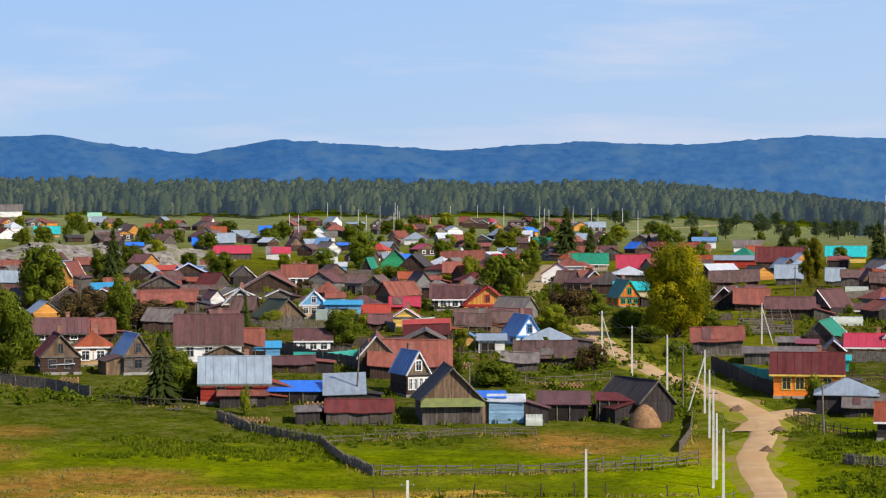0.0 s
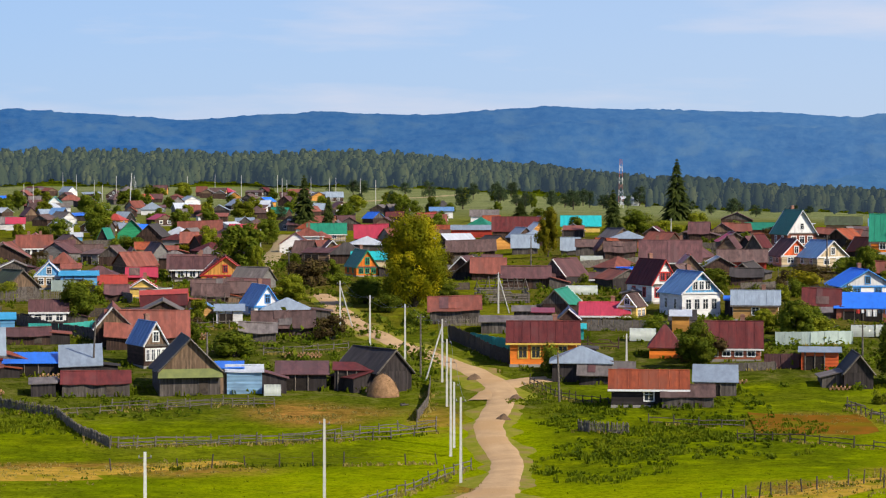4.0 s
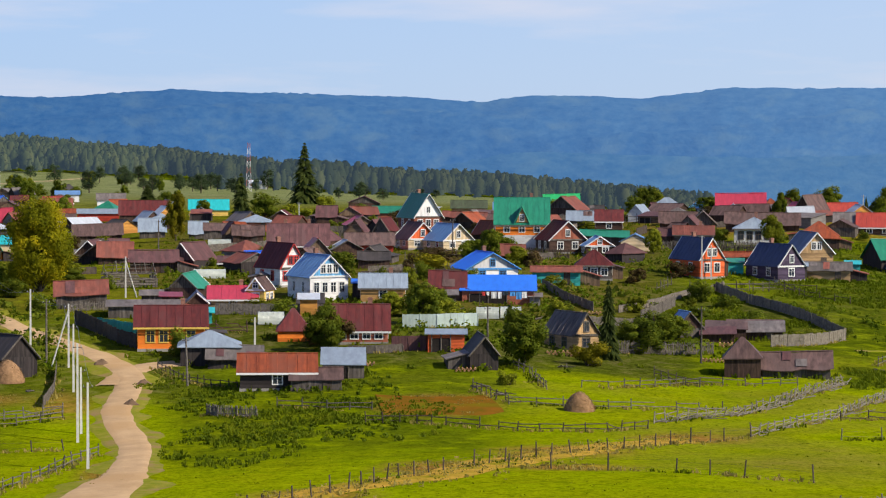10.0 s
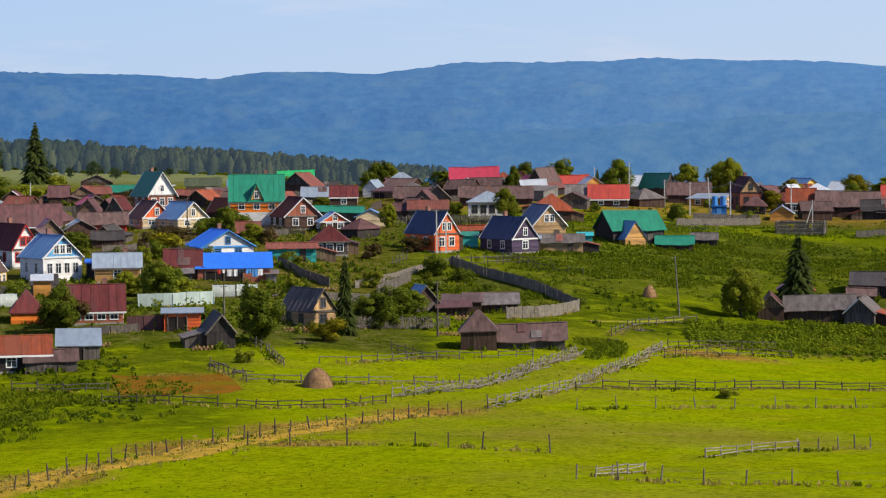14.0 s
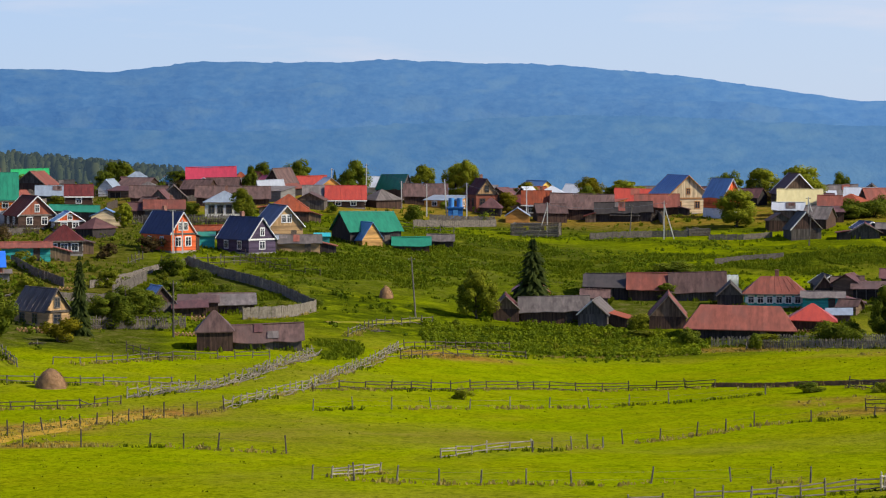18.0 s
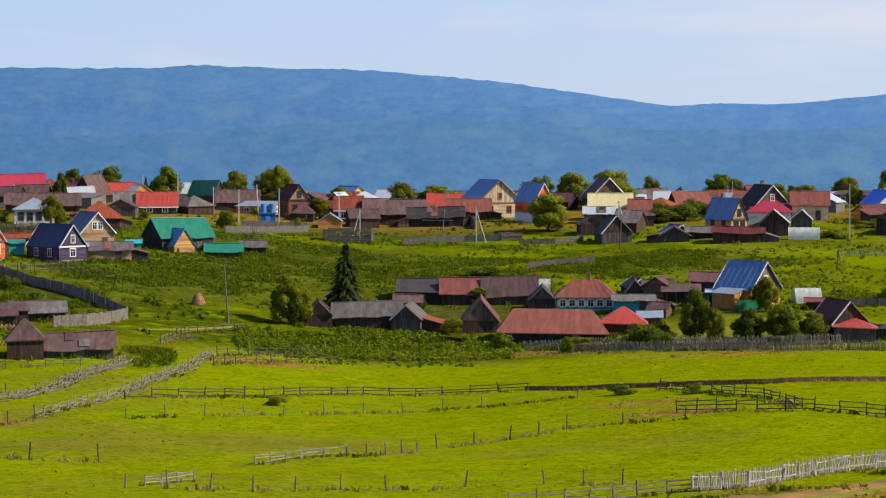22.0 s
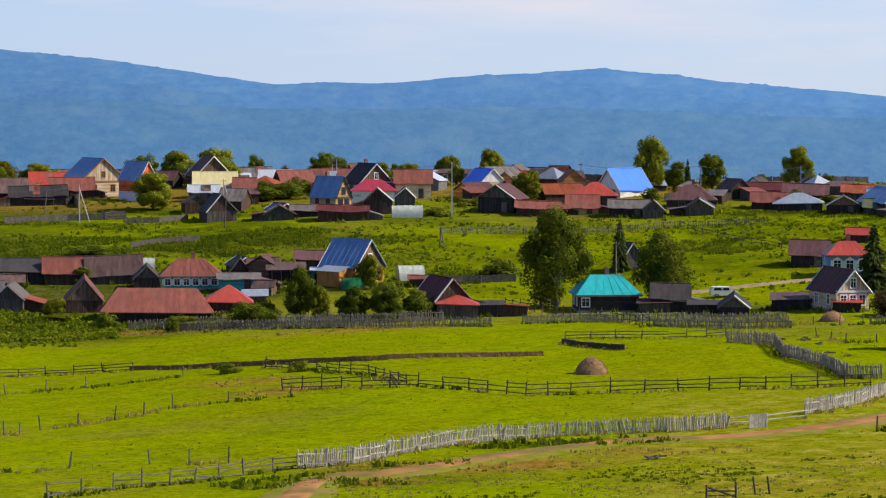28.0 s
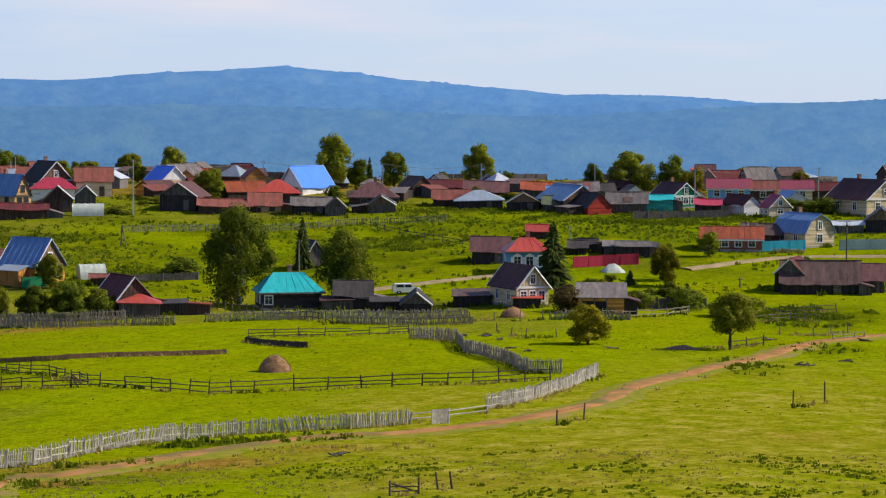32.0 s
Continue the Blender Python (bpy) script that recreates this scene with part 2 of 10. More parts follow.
WALL = {
    "log": ((0.100, 0.058, 0.042), (0.038, 0.024, 0.020)), "grey": ((0.150, 0.128, 0.112), (0.058, 0.048, 0.043)),
    "dark": ((0.056, 0.045, 0.043), (0.026, 0.022, 0.023)), "orange": ((0.78, 0.22, 0.03), (0.62, 0.15, 0.022)),
    "coral": ((0.80, 0.16, 0.05), (0.66, 0.11, 0.035)), "ochre": ((0.62, 0.30, 0.07), (0.48, 0.21, 0.05)),
    "white": ((0.78, 0.77, 0.76), (0.64, 0.62, 0.60)), "cream": ((0.72, 0.58, 0.38), (0.58, 0.44, 0.27)),
    "sand": ((0.55, 0.36, 0.18), (0.42, 0.26, 0.125)), "redwall": ((0.42, 0.05, 0.03), (0.30, 0.035, 0.025)),
}
WALL.update({
    "bluewall": ((0.04, 0.20, 0.58), (0.03, 0.14, 0.44)), "sky": ((0.16, 0.42, 0.70), (0.12, 0.33, 0.58)),
    "greenwall": ((0.03, 0.27, 0.12), (0.02, 0.2, 0.09)), "tealwall": ((0.05, 0.42, 0.38), (0.04, 0.32, 0.3)),
    "redbrick": ((0.36, 0.12, 0.07), (0.26, 0.085, 0.055)), "newwood": ((0.62, 0.36, 0.13), (0.5, 0.26, 0.08)), "yellow": ((0.78, 0.54, 0.14), (0.62, 0.4, 0.1)),
    "board": ((0.25, 0.165, 0.105), (0.105, 0.070, 0.048)),
    "ice": ((0.27, 0.44, 0.62), (0.20, 0.35, 0.52)),
    "concrete": ((0.24, 0.23, 0.215), (0.16, 0.15, 0.145)), "purple": ((0.10, 0.07, 0.12), (0.06, 0.045, 0.075)),
})


def roof_mat(k, axis="X"):
    c, c2 = ROOF[k]
    old = k in ("plank", "slate", "tar", "moss", "brown", "rust", "brick", "maroon")
    run = (1.6, 0.45, 0.45) if axis == "X" else (0.45, 1.6, 0.45)
    return mat("roof_" + k + axis, c, c2, scale=1.1, rough=0.62 if old else 0.42, bump=0.012, bscale=9, vary=0.2 if old else 0.1,
               stain=(c[0] * 0.55 + 0.03, c[1] * 0.6 + 0.02, c[2] * 0.6 + 0.02) if old else None, spec=0.1 if old else 0.35, stretch=run, bands=(axis, 0.62, 0.15 if old else 0.05))


def wall_mat(k, upright=False):
    c, c2 = WALL[k]
    plain = k in ("white", "concrete", "redbrick")
    return mat("wall_" + k + ("_boards" if upright else ""), c, c2, scale=1.6, rough=0.85, bump=0.015, bscale=14, vary=0.16, stretch=(2.5, 2.5, 0.5) if upright else (0.6, 0.6, 2.5),
               bands=None if plain else ("X", 0.19, 0.34) if upright else ("Z", 0.24, 0.30), stain=(c[0] * 0.6, c[1] * 0.58, c[2] * 0.6), spec=0.2)


WOOD_GREY = mat("weathered_wood", (0.19, 0.162, 0.135), (0.075, 0.063, 0.054), scale=3, rough=0.9, bump=0.01, bscale=40, vary=0.3)
WOOD_DARK = mat("old_dark_wood", (0.105, 0.080, 0.062), (0.048, 0.037, 0.031), scale=3, rough=0.9, bump=0.01, bscale=40, vary=0.3)
WOOD_PALE = mat("bleached_wood", (0.33, 0.285, 0.225), (0.145, 0.122, 0.095), scale=3, rough=0.85, bump=0.01, bscale=40, vary=0.25)
GLASS = mat("window_glass", (0.035, 0.045, 0.06), (0.015, 0.02, 0.03), scale=1.5, rough=0.12, spec=0.6, vary=0.3)
# near-black, painted in for the shade of open shed fronts
SHED_SHADE = mat("painted_shed_shade", (0.036, 0.029, 0.026), (0.020, 0.017, 0.016), rough=0.95, spec=0.05)
WHITE = mat("white_paint", (0.80, 0.79, 0.77), (0.66, 0.65, 0.63), scale=5, rough=0.6)
BRICK = mat("chimney_brick", (0.34, 0.17, 0.12), (0.22, 0.11, 0.08), scale=8, rough=0.9, bump=0.02)
PIPE = mat("zinc_pipe", (0.55, 0.56, 0.58), (0.35, 0.36, 0.38), scale=5, rough=0.45, metal=0.6)
CONCRETE = mat("pole_concrete", (0.62, 0.60, 0.56), (0.48, 0.46, 0.43), scale=4, rough=0.85, bump=0.01)
STONE = mat("plinth_stone", (0.36, 0.34, 0.31), (0.24, 0.22, 0.2), scale=4, rough=0.9, bump=0.02)
TRIM = {"white": WHITE, "blue": mat("blue_trim", (0.08, 0.30, 0.68), rough=0.55), "green": mat("green_trim", (0.03, 0.30, 0.14), rough=0.55),
        "red": mat("red_trim", (0.55, 0.05, 0.04), rough=0.55), "olive": mat("olive_tin", (0.17, 0.19, 0.055), (0.11, 0.13, 0.045), rough=0.6, scale=1.2), "dark": WOOD_DARK, "grey": WOOD_GREY, "teal": mat("teal_trim", (0.06, 0.45, 0.44), rough=0.55),
        "yellow": mat("yellow_trim", (0.75, 0.5, 0.1), rough=0.55), "wood": mat("varnished_trim", (0.42, 0.2, 0.07), rough=0.6)}

# ---------------------------------------------------------------- the lie of the land
# A polar plan round the hillside on which the camera stands: heights by distance for a few bearings.
DIST = (0, 40, 130, 185, 240, 290, 340, 390, 440, 500, 560, 700, 950, 1250, 1900, 2600)
BEAR = (-14, 4, 14, 22, 30, 40, 50)
WEST = [
    [28.3, 19, 6, 3.2, 3, 4.5, 7, 8.5, 9, 9.5, 10, 12.5, 15, 19, 33, 12],
    [28.3, 19, 6, 2.8, 2, 4, 7.5, 9, 9.5, 10, 10.5, 12, 15, 18, 29, 6],
    [28.3, 19, 6.5, 4, 3, 5, 8, 10.5, 12, 13.5, 14, 13.5, 11, 7, 0, -20],
    [28.3, 19, 7, 4.5, 3, 3, 4.5, 8, 11.5, 14.5, 16, 12, 4, -5, -20, -40],
]
EAST = [
    [28.3, 19, 7, 4, 1.5, 0, 0, 3.5, 7.5, 11, 13, 9, 0, -10, -25, -45],
    [28.3, 19, 7.5, 5, 4, 3, 2.5, 4.5, 9.5, 13.5, 14, 9, 0, -10, -25, -45],
    [28.3, 19, 8, 6.3, 5, 4.2, 4.8, 8.2, 11.2, 13.2, 14, 9, 0, -10, -25, -45],
]
LAND = WEST + EAST


def _ease(a):
    return a * a * (3 - 2 * a)


def land(x, y):
    """Height of the ground at a place."""
    d = math.hypot(x, y)
    b = min(max(math.degrees(math.atan2(x, y)), BEAR[0]), BEAR[-1])
    if y < 0 and x < 0:
        b = BEAR[0]
    i = max(k for k in range(len(BEAR) - 1) if b >= BEAR[k])
    f = _ease((b - BEAR[i]) / (BEAR[i + 1] - BEAR[i]))
    z = float(np.interp(d, DIST, LAND[i])) * (1 - f) + float(np.interp(d, DIST, LAND[i + 1])) * f
    return z


def land_fine(x, y):
    d = math.hypot(x, y)
    return land(x, y) + (noise.noise((x * 0.045, y * 0.045, 0)) * 0.35 + noise.noise((x * 0.17, y * 0.17, 3)) * 0.10) * min(1, d / 120)


def mesh_of(name, verts, faces, material=None, smooth=False, normals=None):
    me = bpy.data.meshes.new(name)
    me.from_pydata(verts, [], faces)
    if normals:            # soft shading of foliage, each leaf leaning out of its clump
        me.polygons.foreach_set("use_smooth", [True] * len(me.polygons))
        me.normals_split_custom_set_from_vertices([tuple(n) for n in normals])
    if smooth:
        me.polygons.foreach_set("use_smooth", [True] * len(me.polygons))
    if material:
        me.materials.append(material)
    return me


def part(name, data, parent, label="", m=None):
    """Links a mesh (or a bmesh with its material) as one object under a thing or a part."""
    ob = new(name, data)
    ob.parent = parent
    if m is not None:
        ob.matrix_basis = m
    if label:
        ob["label"] = label
    return ob


class Solid:
    """Collects boxes, prisms and bars into one mesh."""

    def __init__(self):
        self.v, self.f = [], []

    def poly(self, pts, faces):
        n = len(self.v)
        self.v += [tuple(p) for p in pts]
        self.f += [tuple(n + i for i in q) for q in faces]
        return self

    def box(self, x0, y0, z0, x1, y1, z1):
        p = [(x0, y0, z0), (x1, y0, z0), (x1, y1, z0), (x0, y1, z0), (x0, y0, z1), (x1, y0, z1), (x1, y1, z1), (x0, y1, z1)]
        return self.poly(p, [(3, 2, 1, 0), (4, 5, 6, 7), (0, 1, 5, 4), (1, 2, 6, 5), (2, 3, 7, 6), (3, 0, 4, 7)])

    def bar(self, a, b, r, sides=6, r2=None):
        a, b = Vector(a), Vector(b)
        q = (b - a).to_track_quat("Z", "Y").to_matrix()
        r2 = r if r2 is None else r2
        pts = []
        for c, rr in ((a, r), (b, r2)):
            for k in range(sides):
                w = 2 * math.pi * k / sides
                pts.append(c + q @ Vector((math.cos(w) * rr, math.sin(w) * rr, 0)))
        fs = [(k, (k + 1) % sides, sides + (k + 1) % sides, sides + k) for k in range(sides)]
        fs += [tuple(range(sides - 1, -1, -1)), tuple(range(sides, 2 * sides))]
        return self.poly(pts, fs)

    def slab(self, a, b, c, d, t):
        """A sheet with corners a b c d (counter-clockwise from above) and thickness t below."""
        a, b, c, d = map(Vector, (a, b, c, d))
        n = (b - a).cross(d - a).normalized() * t
        p = [a, b, c, d, a - n, b - n, c - n, d - n]
        return self.poly(p, [(0, 1, 2, 3), (7, 6, 5, 4), (0, 4, 5, 1), (1, 5, 6, 2), (2, 6, 7, 3), (3, 7, 4, 0)])

    def mesh(self, name, material, smooth=False):
        return mesh_of(name, self.v, self.f, material, smooth)


# ---- ground sheet
def _fan():
    inner = list(np.arange(-13.0, 59.0, 0.3))
    outer = list(np.arange(61.0, 346.0, 6.0))
    return inner + outer


def build_ground():
    bear = _fan()
    dist = [0.0]
    d = 6.0
    while d < 4950:
        dist.append(d)
        d += 1.6 if 150 < d < 420 else 3.0 if d < 620 else 12 if d < 1500 else 90
    dist.append(4950)
    verts, faces = [], []
    for r in dist:
        for b in bear:
            a = radians(b)
            x, y = r * math.sin(a), r * math.cos(a)
            verts.append((x, y, land_fine(x, y)))
    n = len(bear)
    for i in range(len(dist) - 1):
        for k in range(n):
            q = (k + 1) % n
            faces.append((i * n + k, i * n + q, (i + 1) * n + q, (i + 1) * n + k))
    me = mesh_of("ground", verts, faces, None, True)
    xy = np.array(verts)[:, :2]
    for attr, zones in (("dry", DRY_ZONES), ("lush", WEED_ZONES), ("pale", []), ("straw", []), ("yard", YARD_ZONES)):
        val = np.zeros(len(verts))
        for zx, zy, ra, rr, dens in zones:
            b = math.atan2(zx, zy)
            dx, dy = xy[:, 0] - zx, xy[:, 1] - zy
            u, s = dx * math.cos(b) - dy * math.sin(b), dx * math.sin(b) + dy * math.cos(b)
            val = np.maximum(val, np.clip(1.5 - np.hypot(u / max(ra, 2), s / max(rr, 2)) * 1.1, 0, 1) * min(1, 0.35 + dens * 0.6))
        dd, bb = np.hypot(xy[:, 0], xy[:, 1]), np.degrees(np.arctan2(xy[:, 0], xy[:, 1]))
        soft = lambda v, a, b, w: np.clip((v - a) / w, 0, 1) * np.clip((b - v) / w, 0, 1)
        if attr == "lush":     # overgrown banks, and the rough field on the west
            strips = np.array([noise.noise((p * 0.30, q * 0.055 + p * 0.35, 11)) + 0.4 * noise.noise((p * 1.1, q * 0.14, 3)) for p, q in zip(bb, dd)])
            bed = np.clip(0.85 + strips * 2.2, np.interp(bb, (29, 34), (0.75, 0.2)), 1)
            val = np.maximum(val, soft(dd, 350, 500, 16) * soft(bb, 20, 70, 3) * np.interp(bb, (30, 39), (1.0, 0.6)) * bed)
            val = np.maximum(val, np.maximum(0.62 * soft(dd, 185, 340, 25) * soft(bb, -30, 2.5, 3), 0.7 * soft(dd, 225, 300, 12) * soft(bb, -30, 5.5, 1.5)))
            val = np.maximum(val, 0.75 * soft(dd, 205, 330, 25) * soft(bb, 7.5, 16.5, 1.5))
            val = np.maximum(val, 0.85 * soft(dd, 322, 1000, 15) * soft(bb, -30, 21, 2))
            val = np.maximum(val, 1.0 * (dd > 1330 + np.maximum(0, bb - 8) * 14))
            val = np.maximum(val, 0.9 * soft(dd, 284, 700, 6) * soft(bb, -8, 4.5, 2))
            val = np.maximum(val, 0.9 * soft(dd, 286, 700, 8) * soft(bb, 7.0, 21.5, 1.5))
            val = np.maximum(val, 0.85 * soft(dd, 318, 380, 10) * soft(bb, 19, 35, 2))
            val = np.maximum(val, 0.95 * soft(dd, 320, 372, 10) * soft(bb, 20.5, 32.5, 1.5))
        elif attr == "pale":    # far pasture, greyed with distance to paint in the haze
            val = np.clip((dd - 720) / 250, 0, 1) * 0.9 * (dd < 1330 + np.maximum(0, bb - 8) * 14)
        elif attr == "yard":    # trampled yards and kitchen gardens
            val = np.maximum(val, np.maximum(soft(dd, 286, 660, 8) * soft(bb, -30, 5.0, 1.2), soft(dd, 290, 640, 8) * soft(bb, 7.2, 20.5, 1.2)) * 0.9)
            val = np.maximum(val, 0.6 * soft(dd, 485, 640, 12) * soft(bb, 18, 70, 2))
            val = np.maximum(val, 0.42 * soft(dd, 366, 462, 14) * soft(bb, 20, 31.5, 2))
            val = np.maximum(val, 0.75 * soft(dd, 262, 345, 14) * soft(bb, -12, 9.5, 1.2))
        elif attr == "straw":   # dry pasture on the east
            val = 0.85 * soft(dd, 90, 232, 16) * soft(bb, 43, 80, 3)
            val = np.maximum(val, 0.5 * soft(dd, 90, 262, 16) * soft(bb, 50, 80, 3))
        else:                  # trodden yards
            val = np.maximum(val, 0.15 * soft(dd, 335, 1000, 15) * soft(bb, -30, 20, 2))
            val = np.maximum(val, 0.55 * soft(dd, 480, 640, 15) * soft(bb, 18, 70, 2))
        me.attributes.new(attr, "FLOAT", "POINT").data.foreach_set("value", val)
    return me


def ground_material():
    m = bpy.data.materials.new("meadow_grass")
    m.use_nodes = True
    nt = m.node_tree
    bsdf = nt.nodes["Principled BSDF"]
    bsdf.inputs["Roughness"].default_value = 0.9
    bsdf.inputs["Specular IOR Level"].default_value = 0.0
    co = nt.nodes.new("ShaderNodeTexCoord")

    def nz(scale, detail=6.0, stretch=(1, 1, 1)):
        mp = nt.nodes.new("ShaderNodeMapping")
        mp.inputs["Scale"].default_value = stretch
        nt.links.new(co.outputs["Object"], mp.inputs["Vector"])
        n = nt.nodes.new("ShaderNodeTexNoise")
        n.inputs["Scale"].default_value, n.inputs["Detail"].default_value = scale, detail
        n.inputs["Roughness"].default_value = 0.65
        nt.links.new(mp.outputs["Vector"], n.inputs["Vector"])
        return n.outputs["Fac"]

    def ramp(fac, stops):
        r = nt.nodes.new("ShaderNodeValToRGB")
        el = r.color_ramp.elements
        el[0].position, el[0].color = stops[0][0], (*stops[0][1], 1)
        el[1].position, el[1].color = stops[-1][0], (*stops[-1][1], 1)
        for p, c in stops[1:-1]:
            e = el.new(p)
            e.color = (*c, 1)
        nt.links.new(fac, r.inputs["Fac"])
        return r.outputs["Color"]

    def mix(fac, a, b, mode="MIX"):
        mx = nt.nodes.new("ShaderNodeMixRGB")
        mx.blend_type = mode
        if isinstance(fac, float):
            mx.inputs["Fac"].default_value = fac
        else:
            nt.links.new(fac, mx.inputs["Fac"])
        for s, v in (("Color1", a), ("Color2", b)):
            if isinstance(v, tuple):
                mx.inputs[s].default_value = (*v, 1)
            else:
                nt.links.new(v, mx.inputs[s])
        return mx.outputs["Color"]

    fresh = ramp(nz(0.35, 8), [(0.3, (0.155, 0.205, 0.0015)), (0.5, (0.22, 0.275, 0.0015)), (0.72, (0.28, 0.325, 0.003))])
    warm = ramp(nz(0.8, 9), [(0.32, (0.16, 0.165, 0.002)), (0.68, (0.33, 0.30, 0.006))])
    fresh = mix(ramp(nz(0.09, 10), [(0.42, (0, 0, 0)), (0.70, (0.55, 0.55, 0.55))]), fresh, warm)
    dry = ramp(nz(0.22, 8), [(0.35, (0.15, 0.15, 0.012)), (0.65, (0.26, 0.215, 0.035))])
    def attr(name):
        a = nt.nodes.new("ShaderNodeAttribute")
        a.attribute_name = name
        return a.outputs["Fac"]

    def blotch(name, scale, broken=False):
        ml = nt.nodes.new("ShaderNodeMath")
        ml.operation = "MULTIPLY"
        nt.links.new(attr(name), ml.inputs[0])
        nt.links.new(ramp(nz(scale, 7), [(0.30, (0, 0, 0)), (0.50, (1, 1, 1))]), ml.inputs[1])
        if broken:         # long open strips of short grass between the rank weeds
            m2 = nt.nodes.new("ShaderNodeMath")
            m2.operation = "MULTIPLY"
            nt.links.new(ml.outputs[0], m2.inputs[0])
            nt.links.new(ramp(nz(0.045, 4, (0.7, 1.5, 1)), [(0.36, (0.6, 0.6, 0.6)), (0.48, (1, 1, 1))]), m2.inputs[1])
            return m2.outputs[0]
        return ml.outputs[0]

    brown = ramp(nz(0.5, 8), [(0.35, (0.20, 0.105, 0.02)), (0.65, (0.42, 0.22, 0.05))])
    lush = ramp(nz(0.6, 8), [(0.33, (0.026, 0.044, 0.003)), (0.67, (0.092, 0.120, 0.005))])
    patch = ramp(nz(0.016, 6), [(0.52, (0, 0, 0)), (0.70, (1, 1, 1))])
    base = mix(patch, fresh, dry)
    base = mix(blotch("lush", 0.25, True), base, lush)
    yard = ramp(nz(0.4, 9), [(0.32, (0.030, 0.042, 0.006)), (0.50, (0.075, 0.088, 0.010)), (0.70, (0.155, 0.130, 0.050))])
    base = mix(attr("yard"), base, yard)
    base = mix(blotch("dry", 0.3), base, brown)
    base = mix(blotch("straw", 0.12), base, ramp(nz(0.45, 9), [(0.32, (0.15, 0.175, 0.003)), (0.50, (0.27, 0.26, 0.012)), (0.70, (0.46, 0.38, 0.07))]))
    # distance haze mixed into the far pasture as a paler grey-green
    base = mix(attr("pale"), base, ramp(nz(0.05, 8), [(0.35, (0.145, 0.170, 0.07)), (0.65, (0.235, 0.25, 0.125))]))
    tuft = ramp(nz(1.6, 5), [(0.34, (0.42, 0.44, 0.36)), (0.52, (1, 1, 1))])
    base = mix(0.7, base, tuft, "MULTIPLY")
    fine = ramp(nz(4.5, 4), [(0.38, (0.55, 0.57, 0.5)), (0.55, (1.08, 1.08, 1.05))])
    base = mix(0.6, base, fine, "MULTIPLY")
    nt.links.new(base, bsdf.inputs["Base Color"])
    bp = nt.nodes.new("ShaderNodeBump")
    bp.inputs["Strength"].default_value, bp.inputs["Distance"].default_value = 0.8, 0.18
    nt.links.new(nz(1.4, 8), bp.inputs["Height"])
    nt.links.new(bp.outputs["Normal"], bsdf.inputs["Normal"])
    return m


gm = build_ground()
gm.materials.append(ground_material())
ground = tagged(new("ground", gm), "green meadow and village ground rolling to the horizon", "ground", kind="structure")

# ---- far hills
SKY_B = (-16, -10, -8.9, -7.3, -5.6, -3.8, 0.1, 3.2, 5.2, 8.3, 10.1, 13.2, 15.3, 16.4, 17.7, 19.1, 20.7, 24, 25.7, 29.2, 32, 35.6, 38.6, 40, 43.4, 47.3, 50, 52, 56, 66)
SKY_H = (104, 108, 112, 90, 79, 103, 84, 100, 92, 109, 104, 98, 89, 100, 100, 95, 113, 114, 117, 108, 89, 47, 46, 57, 73, 41, 24, 23, 4, 0)


def hills(name, near, far, top, rough, seed, material, label):
    """A wooded range between two distances; top gives the height of its crest by bearing."""
    verts, faces = [], []
    bear = list(np.arange(-24, 68, 0.08))
    steps = 26
    for j in range(steps + 1):
        f = j / steps
        d = near + (far - near) * f
        for b in bear:
            a = radians(b)
            x, y = d * math.sin(a), d * math.cos(a)
            h = top(b)
            lump = noise.fractal((x * 0.0022, y * 0.0022, seed), 0.9, 2.1, 6)
            z = -60 + (h + 60) * (f ** 0.8) + lump * rough * math.sin(math.pi * min(1, f)) + noise.noise((x * 0.03, y * 0.03, seed)) * 3.0 * (1 if j < steps else 0.5)
            if j == steps:      # single tree heads along the crest
                z += noise.noise((b * 6, 7, 0)) * 1.2 + abs(noise.noise((b * 13, 5, 0))) * max(0.15, noise.noise((b * 0.5, 6, 0)) + 0.4) * 8 - 1.5
            verts.append((x, y, z))
    n = len(bear)
    for j in range(steps):
        for k in range(n - 1):
            faces.append((j * n + k, j * n + k + 1, (j + 1) * n + k + 1, (j + 1) * n + k))
    me = mesh_of(name, verts, faces, material, True)
    way = me.attributes.new("slope", "FLOAT_VECTOR", "POINT")     # metres along and up the range, for the pattern of its woods
    way.data.foreach_set("vector", [c for i, p in enumerate(verts) for c in (radians(bear[i % len(bear)]) * far, p[2] + math.hypot(p[0], p[1]) * 0.02, 0.0)])
    return tagged(new(name, me), label, "hills", kind="structure")


def crest(b):
    return 30 + float(np.interp(b, SKY_B, SKY_H)) * 4700 / 4446 + noise.noise((b * 0.9, 2, 0)) * 3


def foothill(b):
    lift = min(1.0, max(0.0, (b - 9) / 7.0))
    return -42 + lift * (80 + 7 * math.sin(b * 0.21 + 1.2) + 5 * math.sin(b * 0.47 + 0.3)) * 0.93


# blue base tints and emission both stand in for haze over the woods
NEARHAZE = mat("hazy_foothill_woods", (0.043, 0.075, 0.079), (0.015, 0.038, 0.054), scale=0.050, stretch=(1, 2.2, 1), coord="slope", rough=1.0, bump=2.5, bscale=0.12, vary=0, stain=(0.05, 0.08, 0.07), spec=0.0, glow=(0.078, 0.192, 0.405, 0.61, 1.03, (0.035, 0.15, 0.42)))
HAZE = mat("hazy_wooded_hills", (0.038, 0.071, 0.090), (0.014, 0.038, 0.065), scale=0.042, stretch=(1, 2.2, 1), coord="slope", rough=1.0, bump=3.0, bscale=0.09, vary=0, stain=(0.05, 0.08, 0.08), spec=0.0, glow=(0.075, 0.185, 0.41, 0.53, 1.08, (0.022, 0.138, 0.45)))
